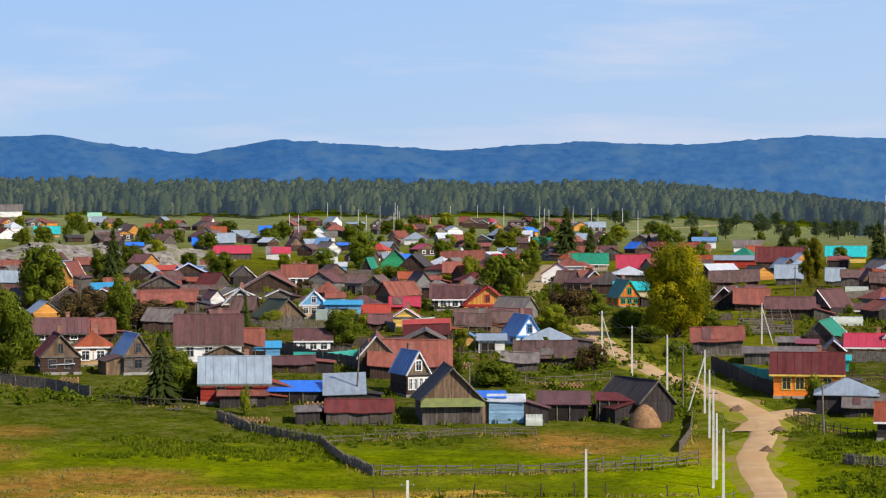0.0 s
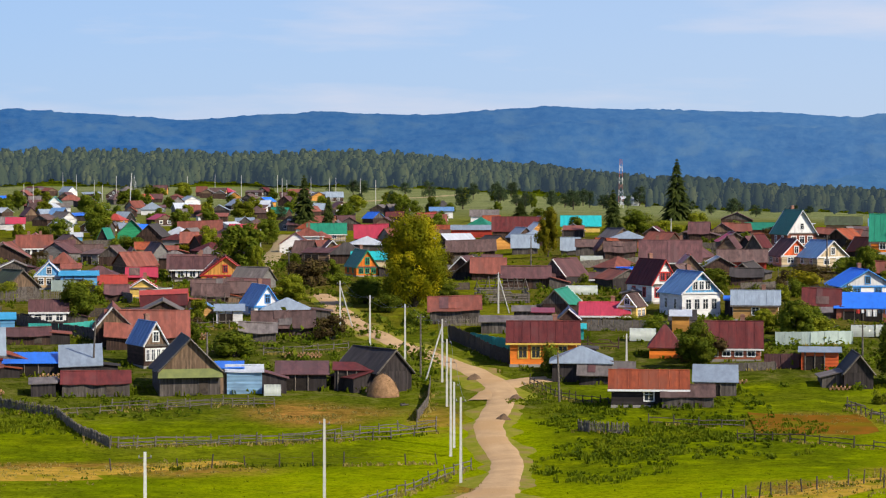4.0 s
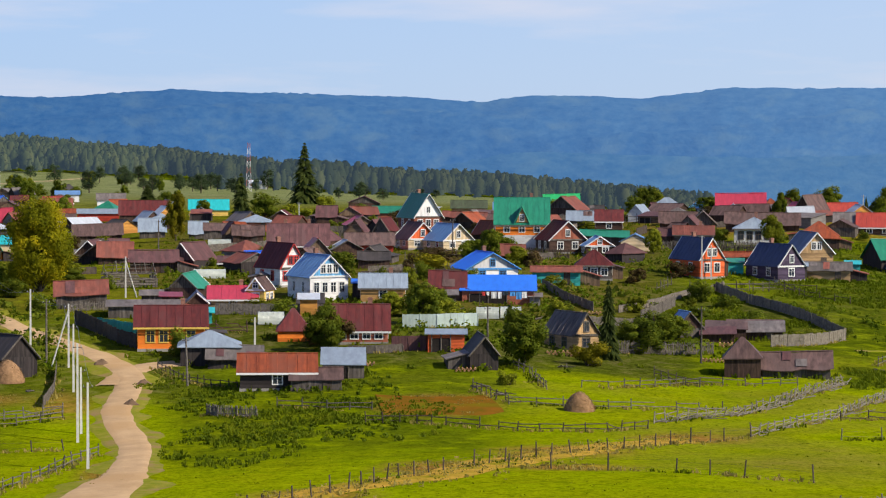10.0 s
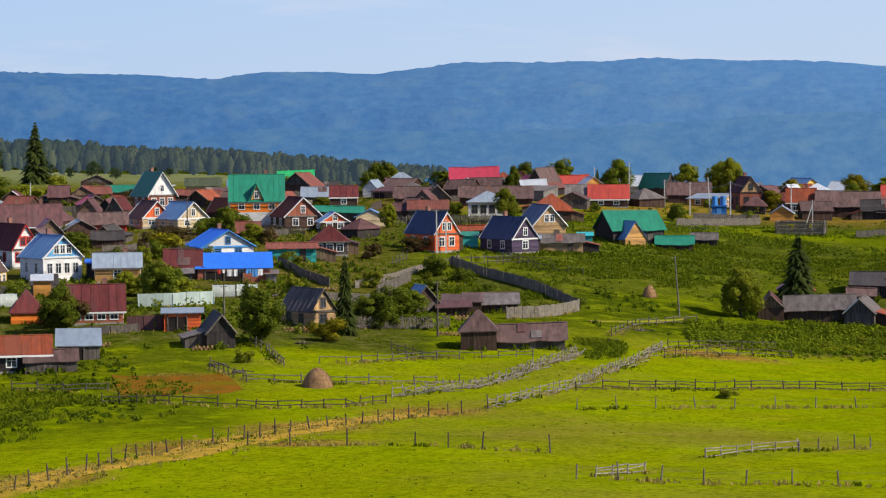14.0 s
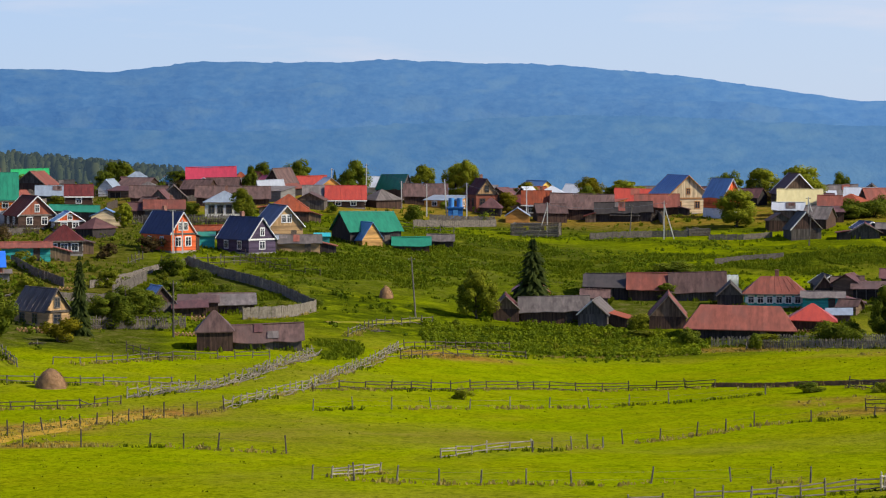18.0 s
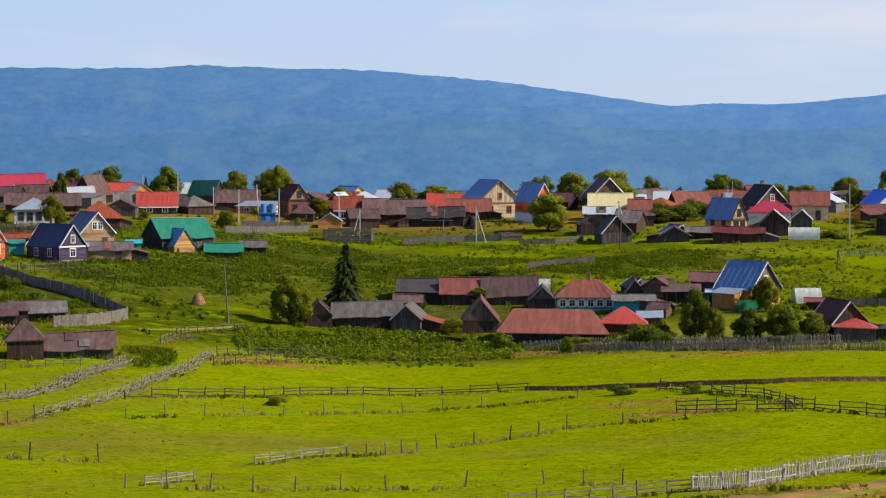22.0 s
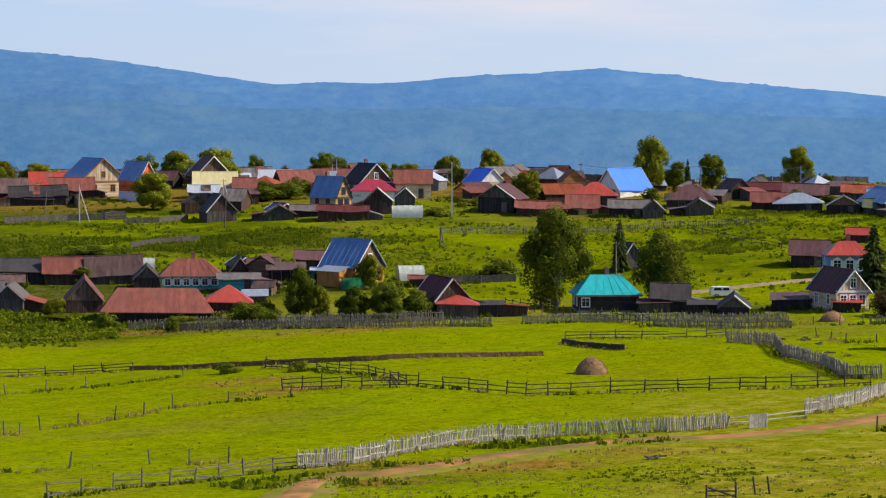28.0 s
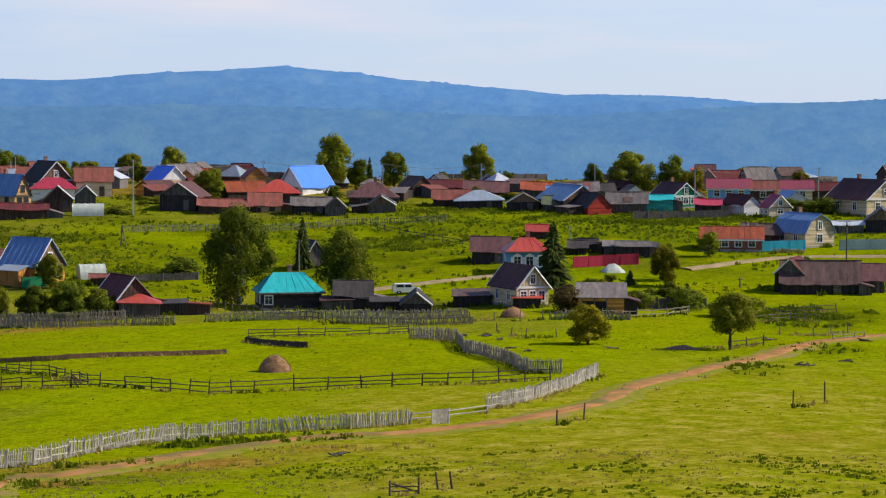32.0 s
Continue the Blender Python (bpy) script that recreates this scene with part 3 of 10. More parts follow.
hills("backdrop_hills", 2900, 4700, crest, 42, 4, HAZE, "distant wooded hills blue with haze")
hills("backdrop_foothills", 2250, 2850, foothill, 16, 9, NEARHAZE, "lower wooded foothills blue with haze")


# ---------------------------------------------------------------- houses, barns and sheds
WORDS = {"log": "dark log", "wine": "wine red metal", "ice": "pale blue", "board": "weathered tan board", "grey": "weathered grey plank", "dark": "blackened timber", "orange": "bright orange timber", "coral": "orange-red boarded", "ochre": "ochre boarded",
         "white": "white-walled", "cream": "cream-walled", "sand": "tan timber", "redwall": "red-painted", "bluewall": "blue-painted", "sky": "light blue", "greenwall": "green-painted",
         "tealwall": "turquoise-painted", "redbrick": "red brick", "newwood": "fresh yellow timber", "yellow": "yellow-painted", "concrete": "grey concrete", "purple": "dusky violet boarded",
         "brown": "brown metal", "maroon": "dark red metal", "red": "red metal", "brick": "faded red-brown", "rust": "rusty orange tin", "crimson": "crimson metal", "blue": "bright blue metal",
         "steel": "blue-grey metal", "navy": "dark blue metal", "zinc": "pale zinc", "slate": "grey slate", "tar": "black tarred", "green": "green metal", "teal": "turquoise metal",
         "emerald": "emerald green metal", "moss": "mossy green", "plank": "rotten brown board", "cyan": "light blue metal", "pale": "pale green metal"}
WIN = {}
PLACED, LANES = [], []


def plate(xs, zs, cells, y0, y1):
    """A pierced board: the given cells of a grid, with their sides, as one connected piece."""
    f, idx = Solid(), {}

    def at(i, k, back):
        if (i, k, back) not in idx:
            idx[(i, k, back)] = len(f.v)
            f.v.append((xs[i], y1 if back else y0, zs[k]))
        return idx[(i, k, back)]

    for i, k in sorted(cells):
        f.f.append((at(i, k, 0), at(i + 1, k, 0), at(i + 1, k + 1, 0), at(i, k + 1, 0)))
        for di, dk, a, b in ((-1, 0, (i, k + 1), (i, k)), (1, 0, (i + 1, k), (i + 1, k + 1)), (0, -1, (i, k), (i + 1, k)), (0, 1, (i + 1, k + 1), (i, k + 1))):
            if (i + di, k + dk) not in cells:
                f.f.append((at(*b, 0), at(*a, 0), at(*a, 1), at(*b, 1)))
    return f


def window_part(parent, m, w, h, trim, shutters):
    key = (round(w, 1), round(h, 1), trim, shutters)
    if key not in WIN:
        t = 0.13
        xs = [-w / 2 - t, -w / 2, -0.025, 0.025, w / 2, w / 2 + t]
        zs = [-t, 0, h * 0.66, h * 0.66 + 0.05, h, h + t * 1.4]
        cells = {(i, k) for i in range(5) for k in range(5) if i in (0, 2, 4) or k in (0, 2, 4)}
        if shutters:
            xs = [xs[0] - 0.34] + xs + [xs[-1] + 0.34]
            cells = {(i + 1, k) for i, k in cells} | {(i, k) for i in (0, 6) for k in (1, 2, 3)}
        f = plate(xs, zs, cells, -0.07, 0.0)
        if shutters:
            f.poly([(xs[1], -0.06, zs[5]), (xs[-2], -0.06, zs[5]), (0, -0.06, zs[5] + 0.32), (xs[1], -0.005, zs[5]), (xs[-2], -0.005, zs[5]), (0, -0.005, zs[5] + 0.32)], [(0, 1, 2), (5, 4, 3), (0, 2, 5, 3), (1, 4, 5, 2)])
        p = Solid().box(-w / 2, -0.03, 0, w / 2, -0.012, h)
        WIN[key] = (f.mesh("window", TRIM[trim]), p.mesh("pane", GLASS))
    fm, pm = WIN[key]
    win = part("window", fm, parent, m=m)
    part("pane", pm, win)
    return win


def lean_to(root, sd, w, d, off, run, out, hi, lo, roof, wall):
    """A lower shed built against one side (L, R) or the front (F) of a building."""
    def Q(u, v, zz):
        return (w / 2 + u, v, zz) if sd == "R" else (-w / 2 - u, v, zz) if sd == "L" else (v, -d / 2 - u, zz)

    a, b = off - run / 2, off + run / 2
    ring = [Q(0, a, -0.6), Q(out, a, -0.6), Q(out, b, -0.6), Q(0, b, -0.6), Q(0, a, hi), Q(out, a, lo), Q(out, b, lo), Q(0, b, hi)]
    wm = Solid().poly(ring, [(0, 1, 5, 4), (1, 2, 6, 5), (2, 3, 7, 6), (4, 5, 6, 7)])
    part("lean_to", wm.mesh("lean_to", wall_mat(wall, True)), root)
    k = (hi - lo) / out * 0.35
    q = [Q(-0.02, a - 0.25, hi + 0.14), Q(out + 0.35, a - 0.25, lo - k + 0.14), Q(out + 0.35, b + 0.25, lo - k + 0.14), Q(-0.02, b + 0.25, hi + 0.14)]
    rm = Solid().poly(q + [(x, y, z - 0.09) for x, y, z in q], [(0, 1, 2, 3), (7, 6, 5, 4), (0, 4, 5, 1), (1, 5, 6, 2), (2, 6, 7, 3), (3, 7, 4, 0)])
    part("lean_to_roof", rm.mesh("lean_to_roof", roof_mat(roof, "Y" if sd in "LR" else "X")), root)


def house(x, y, face, w, d, wh, rh, roof, wall, kind="gable", n=0, side=None, trim="white", gable=None, chim=0, far=False, plinth=0.35, over=0.4, shut=False, attic=None, name=None, label=None, dormer=False, low=None, band=None, annex=None, wins=None, hips=1.0):
    """A building whose front looks at the camera, turned by face degrees. w: its front, d: its depth, wh: wall height, rh: roof height."""
    b = math.atan2(x, y)
    rot = -b + radians(face)
    c, s = math.cos(rot), math.sin(rot)
    z = min(land_fine(x + c * px - s * py, y + s * px + c * py) for px in (-w / 2, w / 2) for py in (-d / 2, d / 2))
    z = max(z, land_fine(x, y) - 1.0)
    if name is None:
        name = "house" if n else "barn" if w > 8.2 else "outbuilding" if w > 5.6 else "shed"
    PLACED.append((x, y, max(w, d) * 0.5))
    root = new(name)
    root.matrix_basis = Matrix.Translation((x, y, z)) @ Matrix.Rotation(rot, 4, "Z")
    a_roof = WORDS.get(roof, roof)
    if label is None:
        label = f"{WORDS.get(wall, wall)} {name} with a {a_roof} {'hipped ' if kind == 'hip' else 'lean-to ' if kind == 'mono' else ''}roof"
        if n and trim in ("white", "blue") and len(label.split()) < 10:
            label += f" and {trim} windows"
    if not n and wall in ("grey", "dark", "log"):       # old barns and sheds stand a little crooked
        crook = random.Random(int(abs(x) * 53 + abs(y) * 29))
        root.matrix_basis = root.matrix_basis @ Euler((radians(crook.uniform(-1.2, 1.2)), radians(crook.uniform(-2.2, 2.2)), 0)).to_matrix().to_4x4()
    tagged(root, label, name, "village houses" if name == "house" else "village outbuildings")
    along = kind in ("eave", "mono")
    gw, ln = (d, w) if along else (w, d)          # gable width and ridge length

    def P(u, v, zz):
        return (v, u, zz) if along else (u, v, zz)

    # plinth, walls
    # barns and sheds are clad in upright boards
    WM, RM = wall_mat(wall, not n and wall in ("grey", "dark", "log")), roof_mat(roof, "X" if along or kind == "hip" else "Y")
    quirk = random.Random(int(abs(x) * 91 + abs(y) * 37))
    plainwood = False
    sag = quirk.uniform(0.0, 0.16)
    if gable is None and kind == "gable" and wall in ("log", "dark", "grey") and rh > 1.0:
        plainwood = True
        gable = quirk.choice(("board", "board", "grey", "log", "ochre") if n else ("board", "grey", "grey", "log"))
    if n and not chim and not far and quirk.random() < 0.7:
        chim = 1
    base = Solid().box(-w / 2 - 0.06, -d / 2 - 0.06, -0.9, w / 2 + 0.06, d / 2 + 0.06, plinth)
    if n:
        part("plinth", base.mesh("plinth", STONE), root)
    else:
        plinth = -0.6
    body = Solid()
    top = wh
    if kind == "hip":
        body.box(-w / 2, -d / 2, plinth, w / 2, d / 2, top)
    elif kind == "mono":
        f0, b0 = top, top + rh
        body.poly([(-w / 2, -d / 2, plinth), (w / 2, -d / 2, plinth), (w / 2, d / 2, plinth), (-w / 2, d / 2, plinth), (-w / 2, -d / 2, f0), (w / 2, -d / 2, f0), (w / 2, d / 2, b0), (-w / 2, d / 2, b0)],
                  [(0, 1, 5, 4), (1, 2, 6, 5), (2, 3, 7, 6), (3, 0, 4, 7), (4, 5, 6, 7)])
    else:
        dip0 = 0.0 if n or far else sag + 0.02
        prof = [(-gw / 2, top - dip0), (0, top + rh - dip0), (gw / 2, top - dip0)]
        if kind == "mansard":
            prof = [(-gw / 2, top), (-gw * 0.33, top + rh * 0.62), (0, top + rh), (gw * 0.33, top + rh * 0.62), (gw / 2, top)]
        k = len(prof) + 2
        ring = [(-gw / 2, plinth)] + prof + [(gw / 2, plinth)]
        pts = [P(u, -ln / 2, zz) for u, zz in ring] + [P(u, ln / 2, zz) for u, zz in ring]
        fs = [tuple(range(k)), tuple(range(2 * k - 1, k - 1, -1))] + [(i, i + k, (i + 1) % k + k, (i + 1) % k) for i in range(k)]
        body.poly(pts, fs)
    part("wall_shell", body.mesh("wall_shell", WM), root)
    if low:
        lw = Solid().box(-w / 2 - 0.05, -d / 2 - 0.05, plinth, w / 2 + 0.05, d / 2 + 0.05, plinth + (wh - plinth) * 0.52)
        part("lower_storey", lw.mesh("lower_storey", wall_mat(low)), root)
    # roof
    rs, t = Solid(), 0.09
    seam = Solid()

    def seams(p0, p1, q0, q1, step=1.0):
        if far or not n:
            return
        L = (Vector(p1) - Vector(p0)).length
        cnt = max(2, int(L / step))
        nn = (Vector(p1) - Vector(p0)).cross(Vector(q0) - Vector(p0)).normalized()
        if nn.z < 0:
            nn = -nn
        for i in range(1, cnt):
            f = i / cnt
            a, bb = Vector(p0).lerp(Vector(p1), f) + nn * 0.02, Vector(q0).lerp(Vector(q1), f) + nn * 0.02
            seam.bar(a, bb, 0.028, 4)

    if kind == "hip":
        e = over
        hx = max(0.15, w / 2 - d / 2 * hips)
        A, B, C, D = (-w / 2 - e, -d / 2 - e, top), (w / 2 + e, -d / 2 - e, top), (w / 2 + e, d / 2 + e, top), (-w / 2 - e, d / 2 + e, top)
        R0, R1 = (-hx, 0, top + rh), (hx, 0, top + rh)
        rs.poly([A, B, C, D, R0, R1], [(0, 1, 5, 4), (1, 2, 5), (2, 3, 4, 5), (3, 0, 4), (3, 2, 1, 0)])
        rs.box(-w / 2 - e, -d / 2 - e, top - 0.12, w / 2 + e, d / 2 + e, top)
        seams(A, B, R0, R1, 1.2)
    elif kind == "mono":
        e = over
        k = rh / d
        F0, F1 = (-w / 2 - e, -d / 2 - e, top - e * k + 0.1), (w / 2 + e, -d / 2 - e, top - e * k + 0.1)
        K0, K1 = (-w / 2 - e, d / 2 + e, top + rh + e * k + 0.1), (w / 2 + e, d / 2 + e, top + rh + e * k + 0.1)
        rs.slab(F0, F1, K1, K0, t)
        seams(F0, F1, K0, K1)
    else:
        e = over
        if kind == "mansard":
            segs = [(-gw / 2, top, -gw * 0.33, top + rh * 0.62), (-gw * 0.33, top + rh * 0.62, 0, top + rh), (gw / 2, top, gw * 0.33, top + rh * 0.62), (gw * 0.33, top + rh * 0.62, 0, top + rh)]
        else:
            segs = [(-gw / 2, top, 0, top + rh), (gw / 2, top, 0, top + rh)]
        for u0, z0, u1, z1 in segs:
            if abs(abs(u0) - gw / 2) < 1e-6:
                f = e / math.hypot(u1 - u0, z1 - z0)
                u0, z0 = u0 - (u1 - u0) * f, z0 - (z1 - z0) * f
            z0, z1 = z0 + 0.1, z1 + 0.1
            # an old roof sags at the middle, and its sheets end unevenly at the eaves
            strips = 1 if n or far or kind == "mansard" else max(3, int(ln / 1.1))
            slope, low, high = math.hypot(u1 - u0, z1 - z0), [], []
            for i in range(strips + 1):
                v = -ln / 2 - e + (ln + 2 * e) * i / strips
                dip = 0.0 if strips == 1 else -sag * (1 - (2 * v / (ln + 2 * e)) ** 2) + quirk.uniform(-0.03, 0.04)
                k = quirk.uniform(-0.12, 0.30) / slope if strips > 1 else 0.0
                low.append(P(u0 - (u1 - u0) * k, v, z0 - (z1 - z0) * k + dip))
                high.append(P(u1, v, z1 + dip))
            m = strips + 1
            under = [(a, b, c - t) for a, b, c in low + high]
            rs.poly(low + high + under, [(i, i + 1, m + i + 1, m + i) for i in range(strips)] + [(3 * m + i, 3 * m + i + 1, 2 * m + i + 1, 2 * m + i) for i in range(strips)]
                    + [(i + 1, i, 2 * m + i, 2 * m + i + 1) for i in range(strips)] + [(m + i, m + i + 1, 3 * m + i + 1, 3 * m + i) for i in range(strips)]
                    + [(0, m, 3 * m, 2 * m), (m - 1, 3 * m - 1, 4 * m - 1, 2 * m - 1)])
            p0, p1, q0, q1 = low[0], low[-1], high[0], high[-1]
            seams(p0, p1, q0, q1)
        rs.bar(P(0, -ln / 2 - e, top + rh + 0.1), P(0, ln / 2 + e, top + rh + 0.1), 0.1, 6)
    rf = part("roof", rs.mesh("roof", RM), root)
    if seam.v:
        part("seam", seam.mesh("seam", RM), rf)
    if n and not far and kind in ("eave", "hip", "gable"):       # boards along the eaves, and across the foot of the gable
        fb = Solid()
        if kind == "gable":
            fb.box(-w / 2 - 0.12, -d / 2 - 0.16, top - 0.16, w / 2 + 0.12, -d / 2 - 0.035, top + 0.10)
        else:
            drop = over * rh / (gw / 2) if kind == "eave" else 0.0
            fb.box(-w / 2 - over, -d / 2 - over - 0.05, top - drop - 0.16, w / 2 + over, -d / 2 - over - 0.005, top - drop + 0.07)
        part("frieze" if kind == "gable" else "fascia", fb.mesh("fascia", TRIM[trim] if quirk.random() < 0.6 else TRIM["grey"]), root)
    if annex is None and not far and w > 3.4 and wh > 1.25 and quirk.random() < (0.30 if n else 0.42):
        annex = [(quirk.choice("LRR"), quirk.uniform(-0.2, 0.2) * d, d * quirk.uniform(0.5, 0.9), quirk.uniform(1.6, 3.2), quirk.choice(("plank", "slate", "brown", "rust", "tar", "brick")), quirk.choice(("grey", "log", "dark", "board")))]
    for sd, off, run, outward, aroof, awall in annex or ():
        lean_to(root, sd, w, d, off, run, outward, max(1.5, wh - 0.05), max(1.2, wh - 0.05 - outward * 0.28), aroof, awall)
    if kind == "eave" and not far and not n and w > 5 and quirk.random() < 0.35:      # mended sheets on old roofs
        for k in range(quirk.choice((1, 2, 2))):
            v0 = quirk.uniform(-0.46, 0.25) * ln
            v1 = v0 + quirk.uniform(0.8, 2.2)
            s0, s1 = quirk.choice(((0.03, 0.5), (0.05, 0.95), (0.45, 0.97)))
            q = [P(-gw / 2 * (1 - s), v, top + rh * s + 0.14) for s, v in ((s0, v0), (s0, v1), (s1, v1), (s1, v0))]
            part("patch", Solid().slab(q[0], q[1], q[2], q[3], 0.02).mesh("patch", roof_mat(quirk.choice(("slate", "plank", "brown", "brick")))), rf, "mended roof sheet")
    # gable boards and bargeboards
    if kind in ("gable", "mansard", "eave"):
        ends = (-1, 1)
        if kind != "mansard":
            for sg in (ends if not far else (-1,)):
                v = sg * (ln / 2 + 0.03)
                if gable:
                    g = Solid().poly([P(-gw / 2 * 0.985, v, top + 0.02), P(gw / 2 * 0.985, v, top + 0.02), P(0, v, top + rh * 0.98), P(-gw / 2 * 0.985, v - sg * 0.06, top + 0.02), P(gw / 2 * 0.985, v - sg * 0.06, top + 0.02), P(0, v - sg * 0.06, top + rh * 0.98)],
                                     [(0, 1, 2), (5, 4, 3), (0, 3, 4, 1), (1, 4, 5, 2), (2, 5, 3, 0)])
                    part("gable_panel", g.mesh("gable_panel", wall_mat(gable, not along)), root)
                if not far and (n or gable) and kind == "gable":
                    for q in (-1, 1):
                        bb = Solid()
                        vo = sg * (ln / 2 + e + 0.02)
                        f = e / math.hypot(gw / 2, rh)
                        bb.bar(P(q * (gw / 2 * (1 + f)), vo, top - rh * f + 0.02), P(0, vo, top + rh + 0.02), 0.11, 4)
                        part("bargeboard", bb.mesh("bargeboard", TRIM["grey" if plainwood and trim == "white" and quirk.random() < 0.8 else trim]), root)
    if band:       # a painted pent roof under the gable
        bd = Solid().slab((-w / 2 - 0.3, -d / 2 - 0.75, top - 0.85), (w / 2 + 0.3, -d / 2 - 0.75, top - 0.85), (w / 2 + 0.1, -d / 2 - 0.03, top + 0.12), (-w / 2 - 0.1, -d / 2 - 0.03, top + 0.12), 0.08)
        part("pent_roof", bd.mesh("pent_roof", TRIM[band]), root, "faded green pent roof")
    if dormer:
        dw, dh = w * 0.22, rh * 0.62
        dm = Solid().poly([(-dw / 2, -d / 2 - 0.1, top + 0.2), (dw / 2, -d / 2 - 0.1, top + 0.2), (0, -d / 2 - 0.1, top + 0.2 + dh), (-dw / 2, 0, top + 0.2), (dw / 2, 0, top + 0.2), (0, 0, top + 0.2 + dh)],
                          [(0, 1, 2), (5, 4, 3), (0, 3, 4, 1), (1, 4, 5, 2), (2, 5, 3, 0)])
        dob = part("dormer", dm.mesh("dormer", wall_mat("newwood")), root)
        dr = Solid()
        for q in (-1, 1):
            dr.bar((q * dw * 0.66, -d / 2 - 0.3, top + 0.05), (0, -d / 2 - 0.3, top + 0.25 + dh), 0.1, 4)
            p0, p1, q0, q1 = (q * dw * 0.66, -d / 2 - 0.35, top + 0.1), (q * dw * 0.66, 0, top + 0.1), (0, -d / 2 - 0.35, top + 0.3 + dh), (0, 0.2, top + 0.3 + dh)
            dr.slab(p0, p1, q1, q0, 0.08)
        part("dormer_roof", dr.mesh("dormer_roof", RM), dob)
        window_part(root, pose(0, -d / 2 - 0.1, top + 0.45), 0.7, 1.1, trim, False)
    # windows and doors
    rows = 1 if wh < 4.3 else 2
    if n:
        wwd, whg = min(0.95, w / n * 0.5), min(1.35, (wh / rows - plinth) * 0.5)
        for rr in range(rows):
            zz = plinth + (wh - plinth) * (rr / rows) + ((wh - plinth) / rows - whg) * 0.55
            for px in wins or [-w / 2 + w * (i + 0.75) / (n + 0.5) for i in range(n)]:
                window_part(root, pose(px, -d / 2, zz), wwd, whg, trim, shut)
            ns = 2 if side is None else side
            for i in range(ns):
                py = -d / 2 + d * (i + 0.7) / (ns + 0.4)
                window_part(root, pose(w / 2, py, zz, 0, 0, 90), wwd, whg, trim, shut)
                if not far:
                    window_part(root, pose(-w / 2, py, zz, 0, 0, -90), wwd, whg, trim, shut)
    elif not far and kind == "mono" and w > 3.5 and wh > 1.5:
        # no real gap: a dark panel on the wall paints the shaded interior
        gap = Solid().box(-w * 0.40, -0.04, 0.05, w * 0.12, 0, wh * 0.78)
        part("opening", gap.mesh("opening", SHED_SHADE), root, m=pose(0, -d / 2, 0))
        for k in range(3):
            part("post", Solid().bar((-w * 0.40 + k * w * 0.26, -0.09, -0.2), (-w * 0.40 + k * w * 0.26, -0.09, wh), 0.07, 6).mesh("post", WOOD_GREY), root, m=pose(0, -d / 2, 0))
    elif not far and w > 5.2:
        dr = Solid().box(-0.5, -0.05, 0, 0.5, 0, max(1.0, min(1.9, wh - 0.4)))
        for k in range(4):
            dr.box(-0.5 + k * 0.25 + 0.01, -0.07, 0.02, -0.5 + k * 0.25 + 0.24, -0.05, min(1.85, wh - 0.45))
        part("door", dr.mesh("door", WOOD_DARK if wall != "dark" else WOOD_GREY), root, m=pose(w * 0.22, -d / 2, 0.2))
    if kind in ("gable", "mansard") and (attic if attic is not None else (n and rh > 1.5)):
        k = attic if isinstance(attic, int) and attic > 1 else 1
        for i in range(k):
            window_part(root, pose((i - (k - 1) / 2) * 0.95, -d / 2 - 0.06, top + rh * 0.18), 0.65, min(1.1, rh * 0.42), trim, False)
    if chim:
        for i in range(chim):
            v = ln * (0.18 - 0.4 * i)
            ch = Solid().box(-0.28, -0.28, -0.9, 0.28, 0.28, 0.75).box(-0.34, -0.34, 0.75, 0.34, 0.34, 0.87).box(-0.2, -0.2, 0.87, 0.2, 0.2, 0.95)
            part("chimney", ch.mesh("chimney", BRICK), root, m=Matrix.Translation(Vector(P(0.35 if kind != "mono" else 0, v, top + rh))))
    return root



# ---- the village, house by house: place, turn, front, depth, wall and roof height, roof and wall finish
house(-25.5, 306.9, 0, 8.2, 7.0, 2.7, 2.8, "zinc", "redwall", kind="eave", n=2, side=1, chim=1, trim="grey")
house(-24.2, 303.2, 0, 5.5, 7.0, 1.5, 0.6, "brick", "dark", kind="mono")
house(-17.9, 306.3, 0, 6.3, 7.0, 1.6, 0.8, "blue", "dark", kind="mono")
house(-11.9, 304.6, 0, 4.8, 6.7, 1.5, 2.1, "zinc", "dark", kind="mono", over=0.25)
house(-9.7, 290.6, 0, 7.6, 6.0, 1.5, 1.1, "maroon", "grey", kind="eave", over=0.25)
house(-15.6, 289.5, 0, 2.8, 4.3, 1.5, 0.3, "slate", "dark", kind="mono", over=0.25)
house(0.6, 291.8, 6, 6.9, 9.0, 3.0, 3.5, "tar", "grey", trim="grey", gable="board", band="olive")
house(-4.1, 312.7, 20, 3.1, 6.0, 2.9, 2.7, "steel", "log", n=4, side=0, trim="white", gable="board", over=0.25)
house(5.1, 291.3, 0, 4.0, 5.7, 2.9, 0.3, "blue", "bluewall", kind="mono", over=0.25)
house(7.3, 289.5, 0, 4.0, 4.0, 2.6, 0.5, "white", "ice", kind="eave", over=0.25)
house(14.1, 293.1, 0, 5.6, 7.0, 2.0, 0.8, "brown", "dark", kind="mono")
house(22.5, 293.1, 32, 4.7, 9.0, 2.4, 2.4, "tar", "dark", trim="grey", gable="dark", over=0.3, annex=[("L", -1, 5, 2.6, "maroon", "dark")])
house(19.8, 291.5, 0, 4.1, 4.0, 2.4, 0.6, "maroon", "dark", kind="mono", over=0.25)
house(-51.2, 333.1, 6, 5.3, 8.0, 2.4, 2.8, "maroon", "log", n=2, trim="grey", gable="board", over=0.25)
house(-50.8, 330.2, 0, 4.3, 2.0, 1.3, 0.3, "white", "dark", kind="mono", over=0.25)
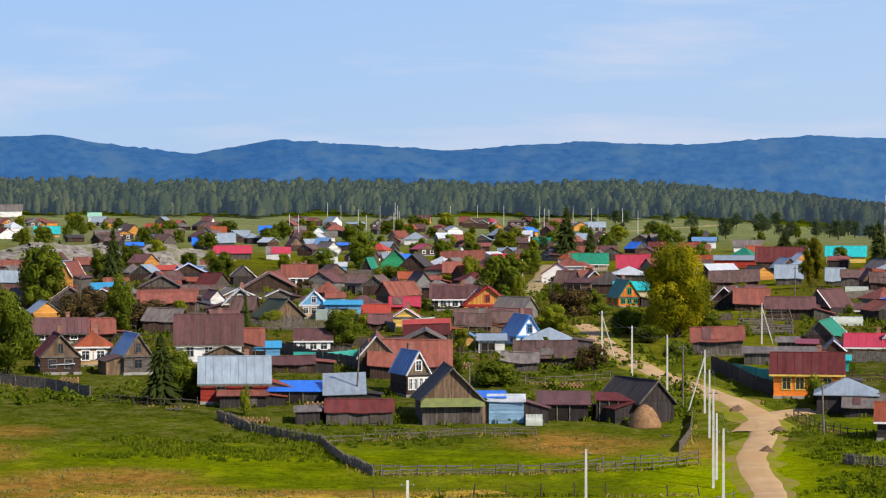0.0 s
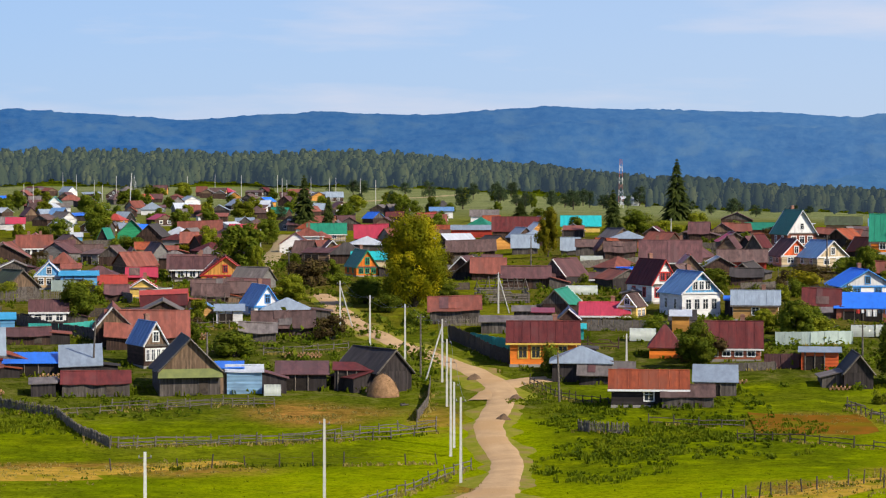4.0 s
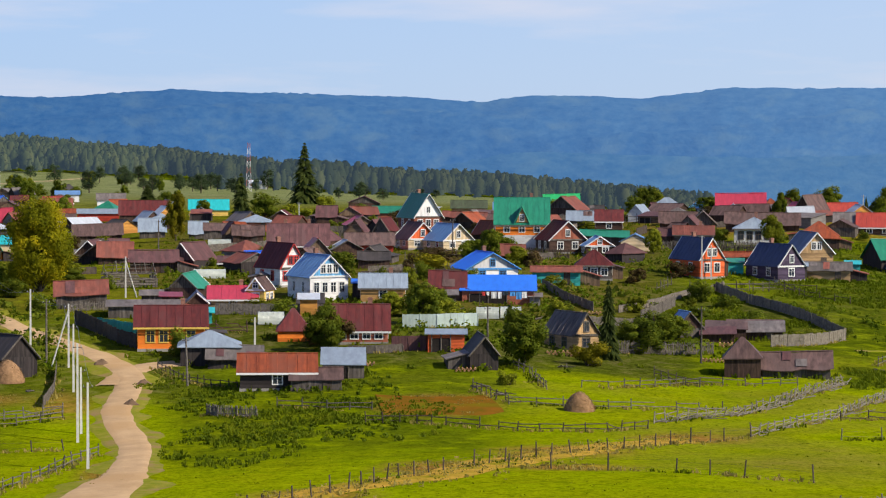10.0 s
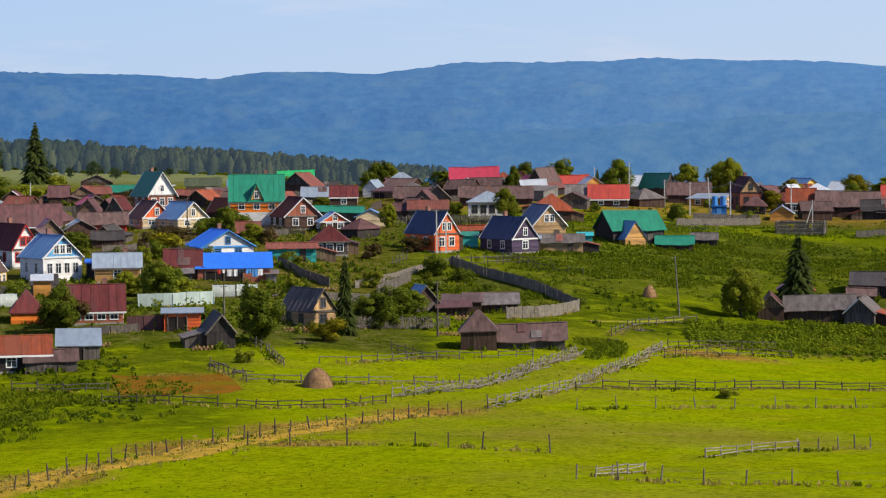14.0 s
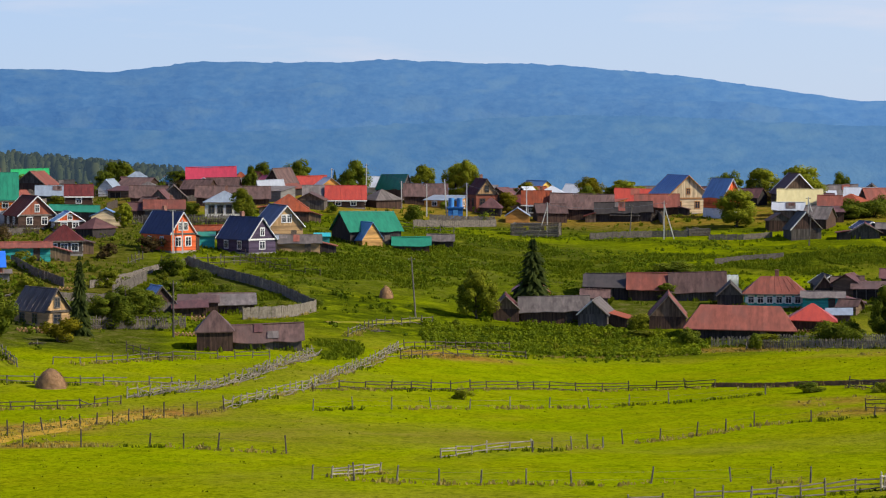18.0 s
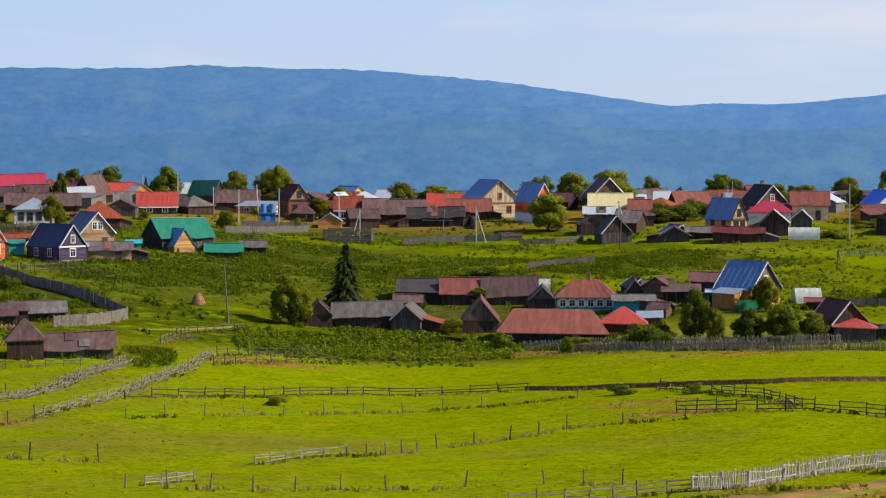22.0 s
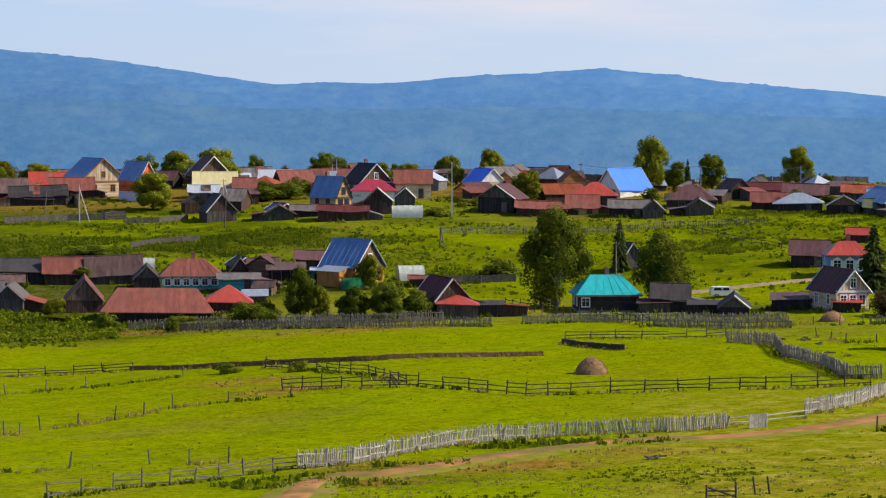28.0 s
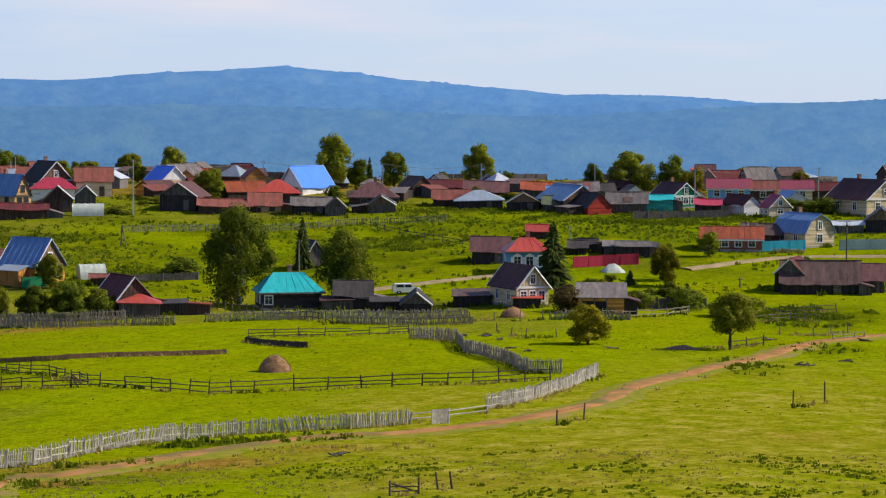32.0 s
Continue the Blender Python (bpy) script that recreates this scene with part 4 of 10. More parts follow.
house(-47.6, 341.4, 0, 5.0, 7.0, 2.7, 1.8, "rust", "sand", kind="hip", n=2, trim="white", shut=True, over=0.25)
house(-41.3, 332.7, 14, 3.8, 7.0, 2.5, 2.8, "steel", "grey", n=1, trim="grey", gable="board", over=0.25)
house(-32.3, 345.8, 0, 8.8, 9.0, 2.9, 3.6, "brown", "white", kind="eave", n=3, side=2, chim=1)
house(-26.4, 347.2, 0, 3.0, 4.4, 2.3, 2.1, "brick", "sky", kind="eave", over=0.25)
house(-25.2, 346.9, 0, 5.3, 4.0, 1.9, 0.6, "cyan", "sky", kind="mono", over=0.25)
house(-30.0, 344.2, 0, 5.4, 6.0, 1.3, 1.2, "moss", "grey", over=0.25)
house(-19.9, 334.2, 0, 5.6, 5.0, 1.3, 0.8, "brown", "log", kind="eave", over=0.25)
house(-18.5, 358.1, 0, 5.2, 7.0, 2.0, 1.4, "brown", "dark", kind="eave", n=3, trim="white", shut=True, over=0.25)
house(-8.7, 334.3, 0, 5.0, 10.0, 2.7, 2.7, "brick", "log", over=0.25)
house(-4.4, 331.5, 0, 10.4, 9.0, 1.9, 2.9, "brick", "log", kind="eave")
house(-2.6, 365.9, 0, 5.5, 7.0, 1.5, 1.4, "slate", "log")
house(-2.4, 376.6, 0, 6.3, 6.0, 1.3, 1.3, "maroon", "log", kind="eave")
house(11.6, 368.7, 18, 4.0, 7.0, 1.6, 2.9, "steel", "white", n=2, trim="blue", gable="white", over=0.25)
house(15.3, 363.2, 0, 6.9, 7.0, 1.3, 1.7, "zinc", "grey", kind="hip")
house(13.9, 340.2, 0, 8.0, 8.0, 1.4, 1.8, "plank", "log", kind="eave")
house(10.2, 335.0, 0, 4.8, 6.0, 1.3, 1.0, "slate", "grey", kind="eave", over=0.25)
house(6.9, 362.1, 0, 3.4, 4.0, 1.4, 0.3, "zinc", "sky", kind="mono", over=0.25)
house(7.8, 439.1, 0, 8.2, 9.0, 2.0, 3.1, "maroon", "ochre", n=4, trim="red", gable="ochre")
house(2.2, 457.2, 0, 7.5, 8.0, 2.3, 2.0, "brown", "dark", kind="eave", n=3, trim="white", shut=True)
house(4.6, 390.1, 0, 5.4, 6.0, 1.3, 1.6, "plank", "log", kind="eave", over=0.25)
house(9.7, 391.9, 0, 4.6, 6.0, 1.6, 1.5, "plank", "log", kind="eave", over=0.25)
house(3.4, 367.3, 0, 3.7, 5.0, 1.3, 1.0, "steel", "newwood", over=0.25)
house(-17.1, 429.1, 0, 6.1, 5.0, 2.7, 0.5, "cyan", "sky", kind="mono")
house(-22.3, 433.4, 0, 4.8, 6.0, 2.3, 2.4, "steel", "sand", n=3, trim="white", gable="sky", over=0.25)
house(-19.6, 457.6, 0, 3.4, 4.9, 2.6, 0.7, "brick", "white", kind="eave", over=0.25)
house(-11.7, 430.3, 0, 5.1, 5.0, 1.3, 1.2, "red", "redwall", kind="eave", over=0.25)
house(-6.0, 406.5, 0, 4.4, 5.0, 1.8, 1.4, "red", "yellow", n=1, over=0.25)
house(-6.9, 452.7, 0, 5.4, 5.0, 1.3, 1.4, "crimson", "redwall", kind="eave", over=0.25)
house(-10.0, 399.7, 0, 3.6, 5.2, 1.3, 1.2, "brown", "log", kind="eave", over=0.25)
house(-7.5, 543.5, 0, 4.3, 6.0, 2.4, 1.3, "rust", "sand", kind="eave", over=0.25)
house(-3.2, 548.1, 0, 5.4, 5.0, 1.8, 0.7, "brick", "bluewall", kind="eave", over=0.25)
house(-31.5, 551.7, 0, 7.3, 7.0, 2.5, 2.5, "brick", "dark", kind="eave", n=2, shut=True)
house(-25.9, 550.6, 0, 6.0, 6.0, 2.1, 1.8, "brown", "log", kind="eave")
house(-35.0, 507.4, 0, 10.1, 9.0, 2.3, 2.8, "brick", "log")
house(-56.7, 560.1, 0, 7.9, 8.0, 2.9, 2.1, "blue", "dark", gable="log")
house(-58.0, 516.6, 0, 8.6, 9.0, 2.0, 2.3, "brown", "log")
house(-48.4, 443.4, 0, 9.1, 8.0, 2.5, 1.5, "brick", "log", kind="eave")
house(-26.8, 409.5, 22, 5.7, 8.0, 1.8, 2.6, "moss", "grey")
house(-35.5, 438.9, 0, 5.8, 8.0, 2.4, 2.6, "zinc", "log", n=1, trim="white")
house(-68.1, 427.7, 10, 4.6, 7.0, 1.6, 1.7, "zinc", "ochre", over=0.25)
house(-57.8, 376.3, 0, 8.4, 8.0, 1.7, 1.9, "brown", "log", kind="eave", n=3, trim="white")
house(-53.2, 380.0, 0, 6.6, 8.0, 1.5, 1.8, "brick", "log", kind="eave")
house(-78.6, 530.2, -18, 3.5, 9.0, 3.9, 2.9, "brick", "ochre", gable="ochre", over=0.25)
house(-78.9, 528.4, 0, 4.6, 5.0, 1.8, 1.3, "red", "redwall", kind="eave", over=0.25)
house(-93.2, 539.7, 0, 3.8, 5.4, 2.0, 2.3, "zinc", "grey", kind="eave", over=0.25)
house(-86.9, 505.4, 0, 4.2, 6.0, 1.3, 1.2, "maroon", "redwall", kind="eave", over=0.25)
house(-67.2, 504.1, 0, 6.2, 6.0, 1.7, 1.4, "cyan", "grey", kind="mono")
house(-52.7, 404.3, 0, 6.6, 7.0, 1.8, 1.4, "brown", "dark")
house(-43.0, 469.4, 20, 2.8, 5.0, 1.8, 1.4, "brown", "white", over=0.25)
house(-49.1, 514.3, 0, 8.6, 6.0, 1.5, 0.7, "plank", "log", kind="eave")
house(-31.2, 479.2, 0, 5.0, 6.0, 1.6, 1.1, "slate", "grey", over=0.25)
house(-222.3, 1293.7, 0, 11.1, 7.0, 3.2, 3.1, "slate", "white", kind="eave", far=True)
house(-149.7, 949.7, 0, 9.3, 7.0, 1.5, 2.6, "teal", "sand", kind="eave", far=True)
house(-167.6, 1209.1, 0, 6.2, 7.0, 2.2, 2.0, "pale", "white", kind="eave", far=True)
house(-77.0, 803.8, 0, 5.9, 7.0, 1.6, 2.2, "blue", "grey", kind="eave", far=True)
house(-70.2, 815.8, 0, 5.4, 7.0, 2.2, 2.8, "zinc", "grey", kind="eave", far=True)
house(-60.5, 723.0, 0, 10.4, 7.0, 1.9, 1.9, "crimson", "grey", kind="eave", far=True)
house(-66.1, 936.3, 0, 4.6, 6.6, 2.1, 2.4, "blue", "log", kind="eave", far=True, over=0.25)
house(-56.0, 984.5, 0, 4.5, 6.3, 1.8, 1.6, "slate", "sky", kind="eave", far=True, over=0.25)
house(-45.2, 921.7, 0, 6.0, 7.0, 1.9, 2.7, "teal", "white", far=True)
house(-31.7, 921.8, 0, 5.6, 7.0, 1.9, 2.3, "navy", "yellow", far=True)
house(-9.4, 854.4, 0, 7.4, 7.0, 1.9, 2.3, "zinc", "white", kind="hip", far=True)
house(0.5, 806.2, 0, 3.2, 4.7, 2.2, 1.1, "slate", "bluewall", kind="eave", far=True, over=0.25)
house(5.8, 830.3, 0, 5.7, 7.0, 1.9, 2.2, "brick", "grey", kind="eave", far=True)
house(-12.1, 633.6, 0, 7.0, 8.0, 2.4, 3.5, "slate", "greenwall", far=True)
house(-6.6, 620.1, -15, 6.3, 8.0, 2.2, 2.8, "tar", "log", far=True)
house(-17.7, 605.7, -25, 2.6, 4.0, 2.0, 2.4, "green", "dark", over=0.25, far=True)
house(-11.1, 676.1, 0, 5.7, 6.0, 1.8, 1.1, "blue", "log", kind="eave", far=True)
house(3.5, 591.7, 0, 6.6, 8.0, 1.7, 2.3, "brick", "log", kind="eave", far=True)
house(5.3, 658.4, 0, 11.1, 8.0, 1.9, 2.7, "brick", "log", kind="eave", far=True)
house(-95.7, 780.1, 0, 5.4, 7.0, 1.8, 0.9, "blue", "grey", kind="eave", far=True, over=0.25)
house(-48.7, 723.8, 0, 4.5, 6.3, 1.6, 1.9, "slate", "white", kind="eave", far=True, over=0.25)
house(-46.1, 715.3, 0, 5.2, 7.0, 1.9, 1.6, "crimson", "white", kind="eave", far=True, over=0.25)
house(-66.3, 607.9, 0, 5.4, 6.0, 1.6, 0.9, "red", "log", kind="eave", over=0.25, far=True)
house(-68.5, 580.5, -20, 5.4, 7.0, 2.0, 2.0, "zinc", "log", over=0.25, far=True)
house(-34.4, 607.9, 0, 6.9, 7.0, 1.6, 1.8, "brick", "log", far=True)
house(-19.5, 544.5, 0, 5.5, 6.0, 1.5, 1.7, "plank", "grey", kind="eave")
house(-13.1, 511.3, -15, 4.8, 7.0, 1.9, 2.1, "plank", "log", over=0.25)
house(-31.9, 695.2, 0, 5.6, 7.0, 2.0, 1.9, "zinc", "white", far=True)
house(-27.2, 638.9, 0, 5.3, 5.0, 1.3, 0.9, "white", "sky", kind="eave", over=0.25, far=True)
house(69.2, 691.8, 0, 7.9, 7.0, 2.6, 2.3, "brick", "orange", kind="eave", far=True)
house(95.3, 785.7, 0, 8.6, 7.0, 1.9, 1.9, "slate", "white", kind="eave", far=True)
house(85.2, 819.1, 0, 7.5, 7.0, 2.4, 1.1, "steel", "white", kind="eave", far=True)
house(75.4, 649.1, 0, 10.6, 7.0, 2.2, 1.0, "zinc", "redwall", kind="eave", far=True)
house(65.3, 646.8, 0, 7.7, 7.0, 2.0, 1.4, "rust", "orange", kind="eave", far=True)
house(85.0, 633.3, 0, 11.9, 9.0, 2.0, 3.5, "maroon", "log", kind="eave", far=True)
house(106.3, 662.7, 0, 10.2, 7.0, 1.8, 2.5, "teal", "yellow", kind="eave", far=True)
house(98.5, 626.1, 0, 5.7, 6.0, 1.7, 1.7, "slate", "grey", far=True)
house(73.6, 534.4, 0, 5.4, 7.0, 1.7, 2.5, "zinc", "grey", kind="eave")
house(80.5, 515.4, 0, 3.8, 5.5, 1.3, 2.4, "zinc", "grey", kind="eave", over=0.25)
house(82.4, 505.9, 0, 4.5, 6.0, 2.1, 1.2, "plank", "grey", kind="eave", over=0.25)
house(60.5, 521.1, 0, 9.9, 8.0, 2.2, 2.1, "plank", "log", kind="eave")
house(52.9, 448.4, -12, 6.1, 8.0, 1.4, 2.4, "tar", "dark")
house(54.4, 442.8, 0, 5.8, 7.0, 1.5, 2.3, "brick", "log", kind="eave")
house(64.4, 417.9, -25, 4.5, 9.0, 1.9, 2.8, "brown", "dark", over=0.25)
house(58.3, 415.7, 0, 7.5, 7.0, 1.5, 1.5, "brown", "log", kind="eave")
house(69.2, 404.7, 0, 5.3, 7.0, 1.7, 0.9, "brown", "log", kind="eave", n=2, over=0.25)
house(63.9, 623.8, 0, 5.7, 6.0, 1.7, 1.2, "plank", "log", kind="eave", far=True)
house(26.0, 568.6, 0, 7.3, 7.0, 2.2, 2.5, "brick", "white", far=True)
house(86.7, 440.0, 0, 10.5, 10.0, 2.0, 3.5, "brown", "log", kind="eave", n=4, chim=2)
house(95.8, 533.4, 0, 6.9, 7.0, 2.4, 1.5, "zinc", "redbrick", kind="hip")
house(71.0, 374.2, 28, 4.5, 8.0, 2.9, 3.6, "maroon", "white", n=3, side=2, attic=2, trim="red", over=0.25)
house(72.5, 353.6, 24, 5.9, 8.0, 3.7, 2.9, "steel", "white", n=4, side=2, attic=3, trim="white", gable="sky")
house(80.8, 347.9, 0, 6.3, 6.0, 2.4, 1.7, "zinc", "newwood", kind="eave", n=1)
house(109.1, 443.6, 22, 5.6, 7.0, 2.0, 2.9, "brown", "cream", n=2, trim="white", gable="coral", over=0.35)
house(125.0, 504.4, 22, 6.2, 9.0, 3.2, 4.6, "green", "redbrick", n=3, trim="white", gable="white", over=0.5, annex=[])
house(113.5, 437.1, 28, 6.1, 8.0, 2.0, 2.8, "steel", "cream", n=2, gable="cream")
house(128.1, 439.7, 0, 9.5, 9.0, 4.7, 4.5, "green", "orange", kind="eave", n=3, trim="white", low="white", dormer=True)
house(198.8, 644.1, 0, 9.3, 7.0, 3.2, 2.2, "emerald", "log", kind="eave", far=True)
house(167.5, 538.1, -22, 6.5, 8.0, 2.6, 2.6, "brick", "log")
house(131.9, 428.0, 18, 6.8, 8.0, 2.6, 3.2, "maroon", "log", n=2, trim="white", gable="redbrick", annex=[])
house(136.0, 419.5, 12, 5.0, 4.0, 1.9, 1.6, "steel", "log", n=2, trim="white", gable="coral", over=0.3, annex=[])
house(114.3, 373.1, 0, 7.4, 5.0, 2.3, 0.6, "brick", "tealwall", kind="eave")
house(123.7, 383.2, 0, 5.7, 7.0, 2.4, 2.5, "maroon", "grey", kind="hip", n=3, trim="white")
house(103.8, 377.0, 18, 8.3, 8.0, 1.9, 2.4, "blue", "white", n=2, trim="blue", gable="white")
house(97.7, 347.4, 0, 10.3, 7.0, 2.2, 1.7, "blue", "redbrick", kind="mono")
house(90.8, 350.2, 0, 5.2, 7.3, 1.8, 2.2, "maroon", "log", kind="eave", over=0.25)
house(77.9, 350.8, 0, 1.8, 3.0, 2.4, 0.4, "blue", "dark", kind="mono", over=0.25)
house(58.7, 344.9, 0, 6.4, 7.0, 1.7, 1.5, "crimson", "sand", kind="eave", n=1, trim="white")
house(62.4, 343.8, -20, 2.6, 4.0, 2.7, 1.6, "plank", "yellow", n=1, over=0.25)
house(54.9, 359.7, -15, 3.9, 7.0, 2.0, 1.9, "green", "log", over=0.25)
house(53.3, 342.2, 0, 3.1, 5.0, 1.4, 1.4, "navy", "log", over=0.25)
house(38.9, 355.0, 0, 7.0, 7.0, 2.1, 1.6, "brick", "grey", kind="eave")
house(45.8, 339.8, 0, 9.8, 8.0, 1.6, 0.5, "slate", "grey", kind="eave")
house(44.7, 307.9, 0, 8.1, 8.0, 3.2, 2.1, "maroon", "orange", kind="eave", n=4, side=2, trim="yellow", over=0.55, wins=[-2.5, -0.9, 2.4], annex=[])
house(47.3, 294.3, 0, 6.8, 7.0, 2.3, 1.7, "zinc", "dark", kind="hip")
house(49.7, 291.2, 0, 6.1, 6.0, 1.3, 1.2, "slate", "dark", kind="eave")
house(51.1, 271.2, 0, 8.1, 7.0, 2.2, 1.6, "rust", "dark", kind="eave", n=1, side=0, trim="white")
house(54.8, 268.0, 0, 5.5, 5.0, 1.3, 1.0, "plank", "grey", kind="eave", over=0.25)
house(60.1, 278.7, 0, 4.7, 6.0, 1.7, 1.3, "zinc", "grey", kind="mono", over=0.25)
house(60.7, 311.4, 0, 3.9, 5.6, 1.4, 2.7, "maroon", "orange", kind="hip", over=0.25)
house(68.3, 306.5, 0, 6.8, 8.0, 1.9, 2.8, "maroon", "redbrick", kind="eave", n=4, trim="white")
house(77.1, 281.7, 8, 3.3, 6.0, 1.9, 2.0, "tar", "dark", trim="grey", gable="dark", over=0.3, annex=[("L", 0, 4, 2.4, "slate", "grey")])
house(93.9, 300.1, 32, 3.8, 7.0, 2.4, 2.6, "slate", "sand", n=1, trim="grey", gable="sand", over=0.25)
house(47.3, 312.7, 0, 4.6, 5.0, 1.4, 0.6, "tar", "dark", kind="eave", over=0.25)
house(68.6, 339.2, 0, 3.5, 5.0, 1.3, 1.0, "tar", "dark", kind="eave", over=0.25)
house(70.6, 375.6, 0, 4.7, 6.0, 1.7, 1.0, "slate", "grey", kind="mono", over=0.25)
house(121.2, 555.0, 0, 5.7, 6.0, 1.9, 1.9, "brown", "log", far=True)
house(134.6, 573.2, 0, 7.3, 7.0, 2.0, 1.4, "green", "redbrick", kind="eave", far=True)
house(138.3, 518.5, 0, 9.0, 6.0, 2.2, 1.0, "brick", "log", kind="eave")
house(94.5, 412.7, -15, 3.6, 7.0, 1.4, 1.4, "tar", "dark", over=0.25)
house(99.8, 440.3, 0, 8.4, 7.0, 1.5, 1.8, "plank", "redwall", kind="eave")
house(149.6, 667.3, 0, 8.5, 7.0, 2.8, 1.8, "brown", "log", far=True)
house(164.3, 611.7, 0, 8.6, 8.0, 2.3, 1.8, "moss", "sand", kind="eave", far=True)
house(165.0, 583.2, 0, 4.3, 6.0, 1.6, 2.3, "steel", "white", kind="eave", over=0.25, far=True)
house(142.8, 436.5, 0, 8.4, 6.0, 2.3, 0.9, "green", "grey", kind="eave")
house(156.4, 492.2, 0, 6.3, 7.0, 2.1, 1.7, "zinc", "grey", kind="eave")
house(157.5, 478.4, 0, 5.4, 7.6, 2.2, 2.1, "maroon", "log", kind="eave", n=1, over=0.25)
house(147.2, 431.8, 0, 5.2, 6.0, 1.8, 1.2, "steel", "cream", over=0.25)
house(188.3, 530.7, 0, 8.0, 7.0, 2.1, 2.6, "zinc", "white", kind="hip")
house(177.4, 517.6, -15, 3.3, 7.0, 1.8, 1.8, "zinc", "white", over=0.25)
house(195.0, 526.8, 20, 4.0, 6.0, 2.1, 1.3, "cyan", "white", over=0.25)
house(200.4, 516.5, 0, 10.4, 10.0, 1.9, 3.6, "crimson", "log", kind="eave")
house(195.8, 509.2, 0, 6.3, 6.0, 1.8, 1.5, "zinc", "white")
house(170.9, 475.1, 0, 7.1, 8.0, 1.8, 2.0, "plank", "log", kind="eave")
house(173.9, 469.1, 0, 5.5, 8.0, 1.8, 2.5, "plank", "grey")
house(185.0, 465.2, 0, 14.3, 8.0, 1.8, 2.0, "plank", "log", kind="eave")
house(173.0, 439.1, 0, 7.3, 7.0, 3.0, 2.1, "zinc", "white", kind="hip", n=4, trim="grey")
house(159.7, 435.4, 0, 7.0, 8.0, 2.5, 1.4, "brick", "grey", kind="eave", n=2)
house(155.8, 437.6, 0, 4.3, 6.1, 2.1, 1.2, "brown", "log", kind="eave", over=0.25)
house(142.4, 386.5, 32, 4.8, 9.0, 3.1, 3.4, "navy", "coral", n=2, attic=2, trim="white", gable="coral", over=0.25)
house(149.8, 389.5, 0, 3.4, 4.0, 1.9, 0.5, "green", "tealwall", kind="mono", over=0.25)
house(155.8, 401.9, 0, 7.4, 5.0, 1.7, 0.6, "rust", "log", kind="eave")
house(154.0, 381.4, 35, 5.3, 9.0, 2.5, 3.4, "navy", "purple", n=1, trim="white", over=0.25)
house(166.0, 396.5, 18, 5.9, 9.0, 2.9, 3.3, "navy", "sand", attic=2, trim="white", gable="sand")
house(180.9, 427.5, 0, 7.6, 7.0, 2.2, 2.5, "rust", "log", kind="hip")
house(208.2, 495.7, -25, 3.9, 9.0, 2.5, 3.2, "plank", "grey", over=0.25)
house(217.7, 501.5, 0, 6.3, 7.0, 2.2, 1.7, "red", "log", kind="eave")
house(201.3, 461.1, 0, 5.2, 7.0, 1.8, 2.1, "slate", "log", kind="eave", over=0.25)
house(206.1, 457.4, 0, 7.6, 8.0, 2.0, 2.5, "red", "log", kind="eave", n=2)
house(181.8, 394.9, 24, 9.6, 8.0, 2.9, 3.0, "green", "dark", kind="eave", annex=[])
house(179.9, 391.6, 28, 3.9, 6.0, 1.5, 2.7, "steel", "newwood", over=0.25)
house(187.4, 388.5, 0, 6.1, 6.0, 1.4, 1.1, "green", "log", kind="eave", annex=[])
house(163.2, 381.4, 0, 7.2, 5.0, 1.9, 1.1, "slate", "sand", kind="eave")
house(157.6, 382.1, 0, 4.0, 5.0, 2.2, 0.6, "zinc", "grey", kind="mono", over=0.25)
house(168.6, 383.8, 0, 2.4, 3.7, 2.4, 0.4, "teal", "tealwall", kind="mono", over=0.25)
house(232.0, 489.5, 38, 2.9, 9.0, 2.7, 2.9, "green", "log", over=0.25)
house(234.1, 478.4, 0, 8.8, 8.0, 2.1, 2.4, "plank", "log", kind="eave")
house(236.3, 456.9, 16, 4.5, 8.0, 4.0, 3.0, "maroon", "redbrick", n=2, trim="dark", gable="sand", over=0.25)
house(196.2, 395.0, 0, 4.5, 5.0, 1.3, 0.9, "slate", "dark", kind="eave", over=0.25)
house(116.1, 280.5, 0, 8.0, 6.0, 1.4, 1.6, "plank", "grey", kind="eave")
house(109.6, 281.5, 0, 4.3, 6.1, 2.3, 2.4, "plank", "log", kind="hip", over=0.25)
house(115.8, 318.9, 20, 3.7, 4.0, 1.5, 2.1, "steel", "grey", over=0.25)
house(122.3, 320.4, 0, 5.3, 5.0, 1.6, 0.6, "plank", "log", kind="mono", over=0.25)
house(126.9, 319.6, 0, 6.1, 5.0, 1.3, 0.9, "slate", "log", kind="mono")
house(91.7, 401.4, 0, 5.1, 7.0, 1.4, 1.2, "tar", "log", kind="eave", over=0.25)
house(114.7, 377.2, 0, 4.0, 5.0, 1.3, 0.6, "tar", "dark", kind="eave", over=0.25)
house(272.8, 493.0, 0, 5.7, 7.0, 2.0, 1.8, "white", "grey", kind="hip")
house(288.9, 529.6, 35, 7.4, 8.0, 2.3, 2.7, "steel", "yellow", far=True)
house(245.4, 450.1, 0, 5.5, 7.0, 2.8, 2.5, "rust", "log", kind="eave", n=2)
house(252.3, 443.6, 0, 12.3, 9.0, 2.3, 2.7, "plank", "log", kind="eave")
house(255.9, 432.8, 0, 11.0, 7.0, 2.0, 1.8, "tar", "dark", kind="eave")
house(276.9, 463.1, 0, 9.0, 7.0, 1.9, 2.5, "red", "log", kind="eave")
house(271.2, 445.3, 0, 8.7, 8.0, 1.9, 2.4, "brick", "log", kind="eave")
house(290.4, 482.9, 0, 8.2, 7.0, 1.6, 2.1, "slate", "grey", kind="eave")
house(278.5, 448.8, 22, 10.2, 11.0, 3.4, 4.6, "steel", "cream", n=2, trim="wood", gable="cream")
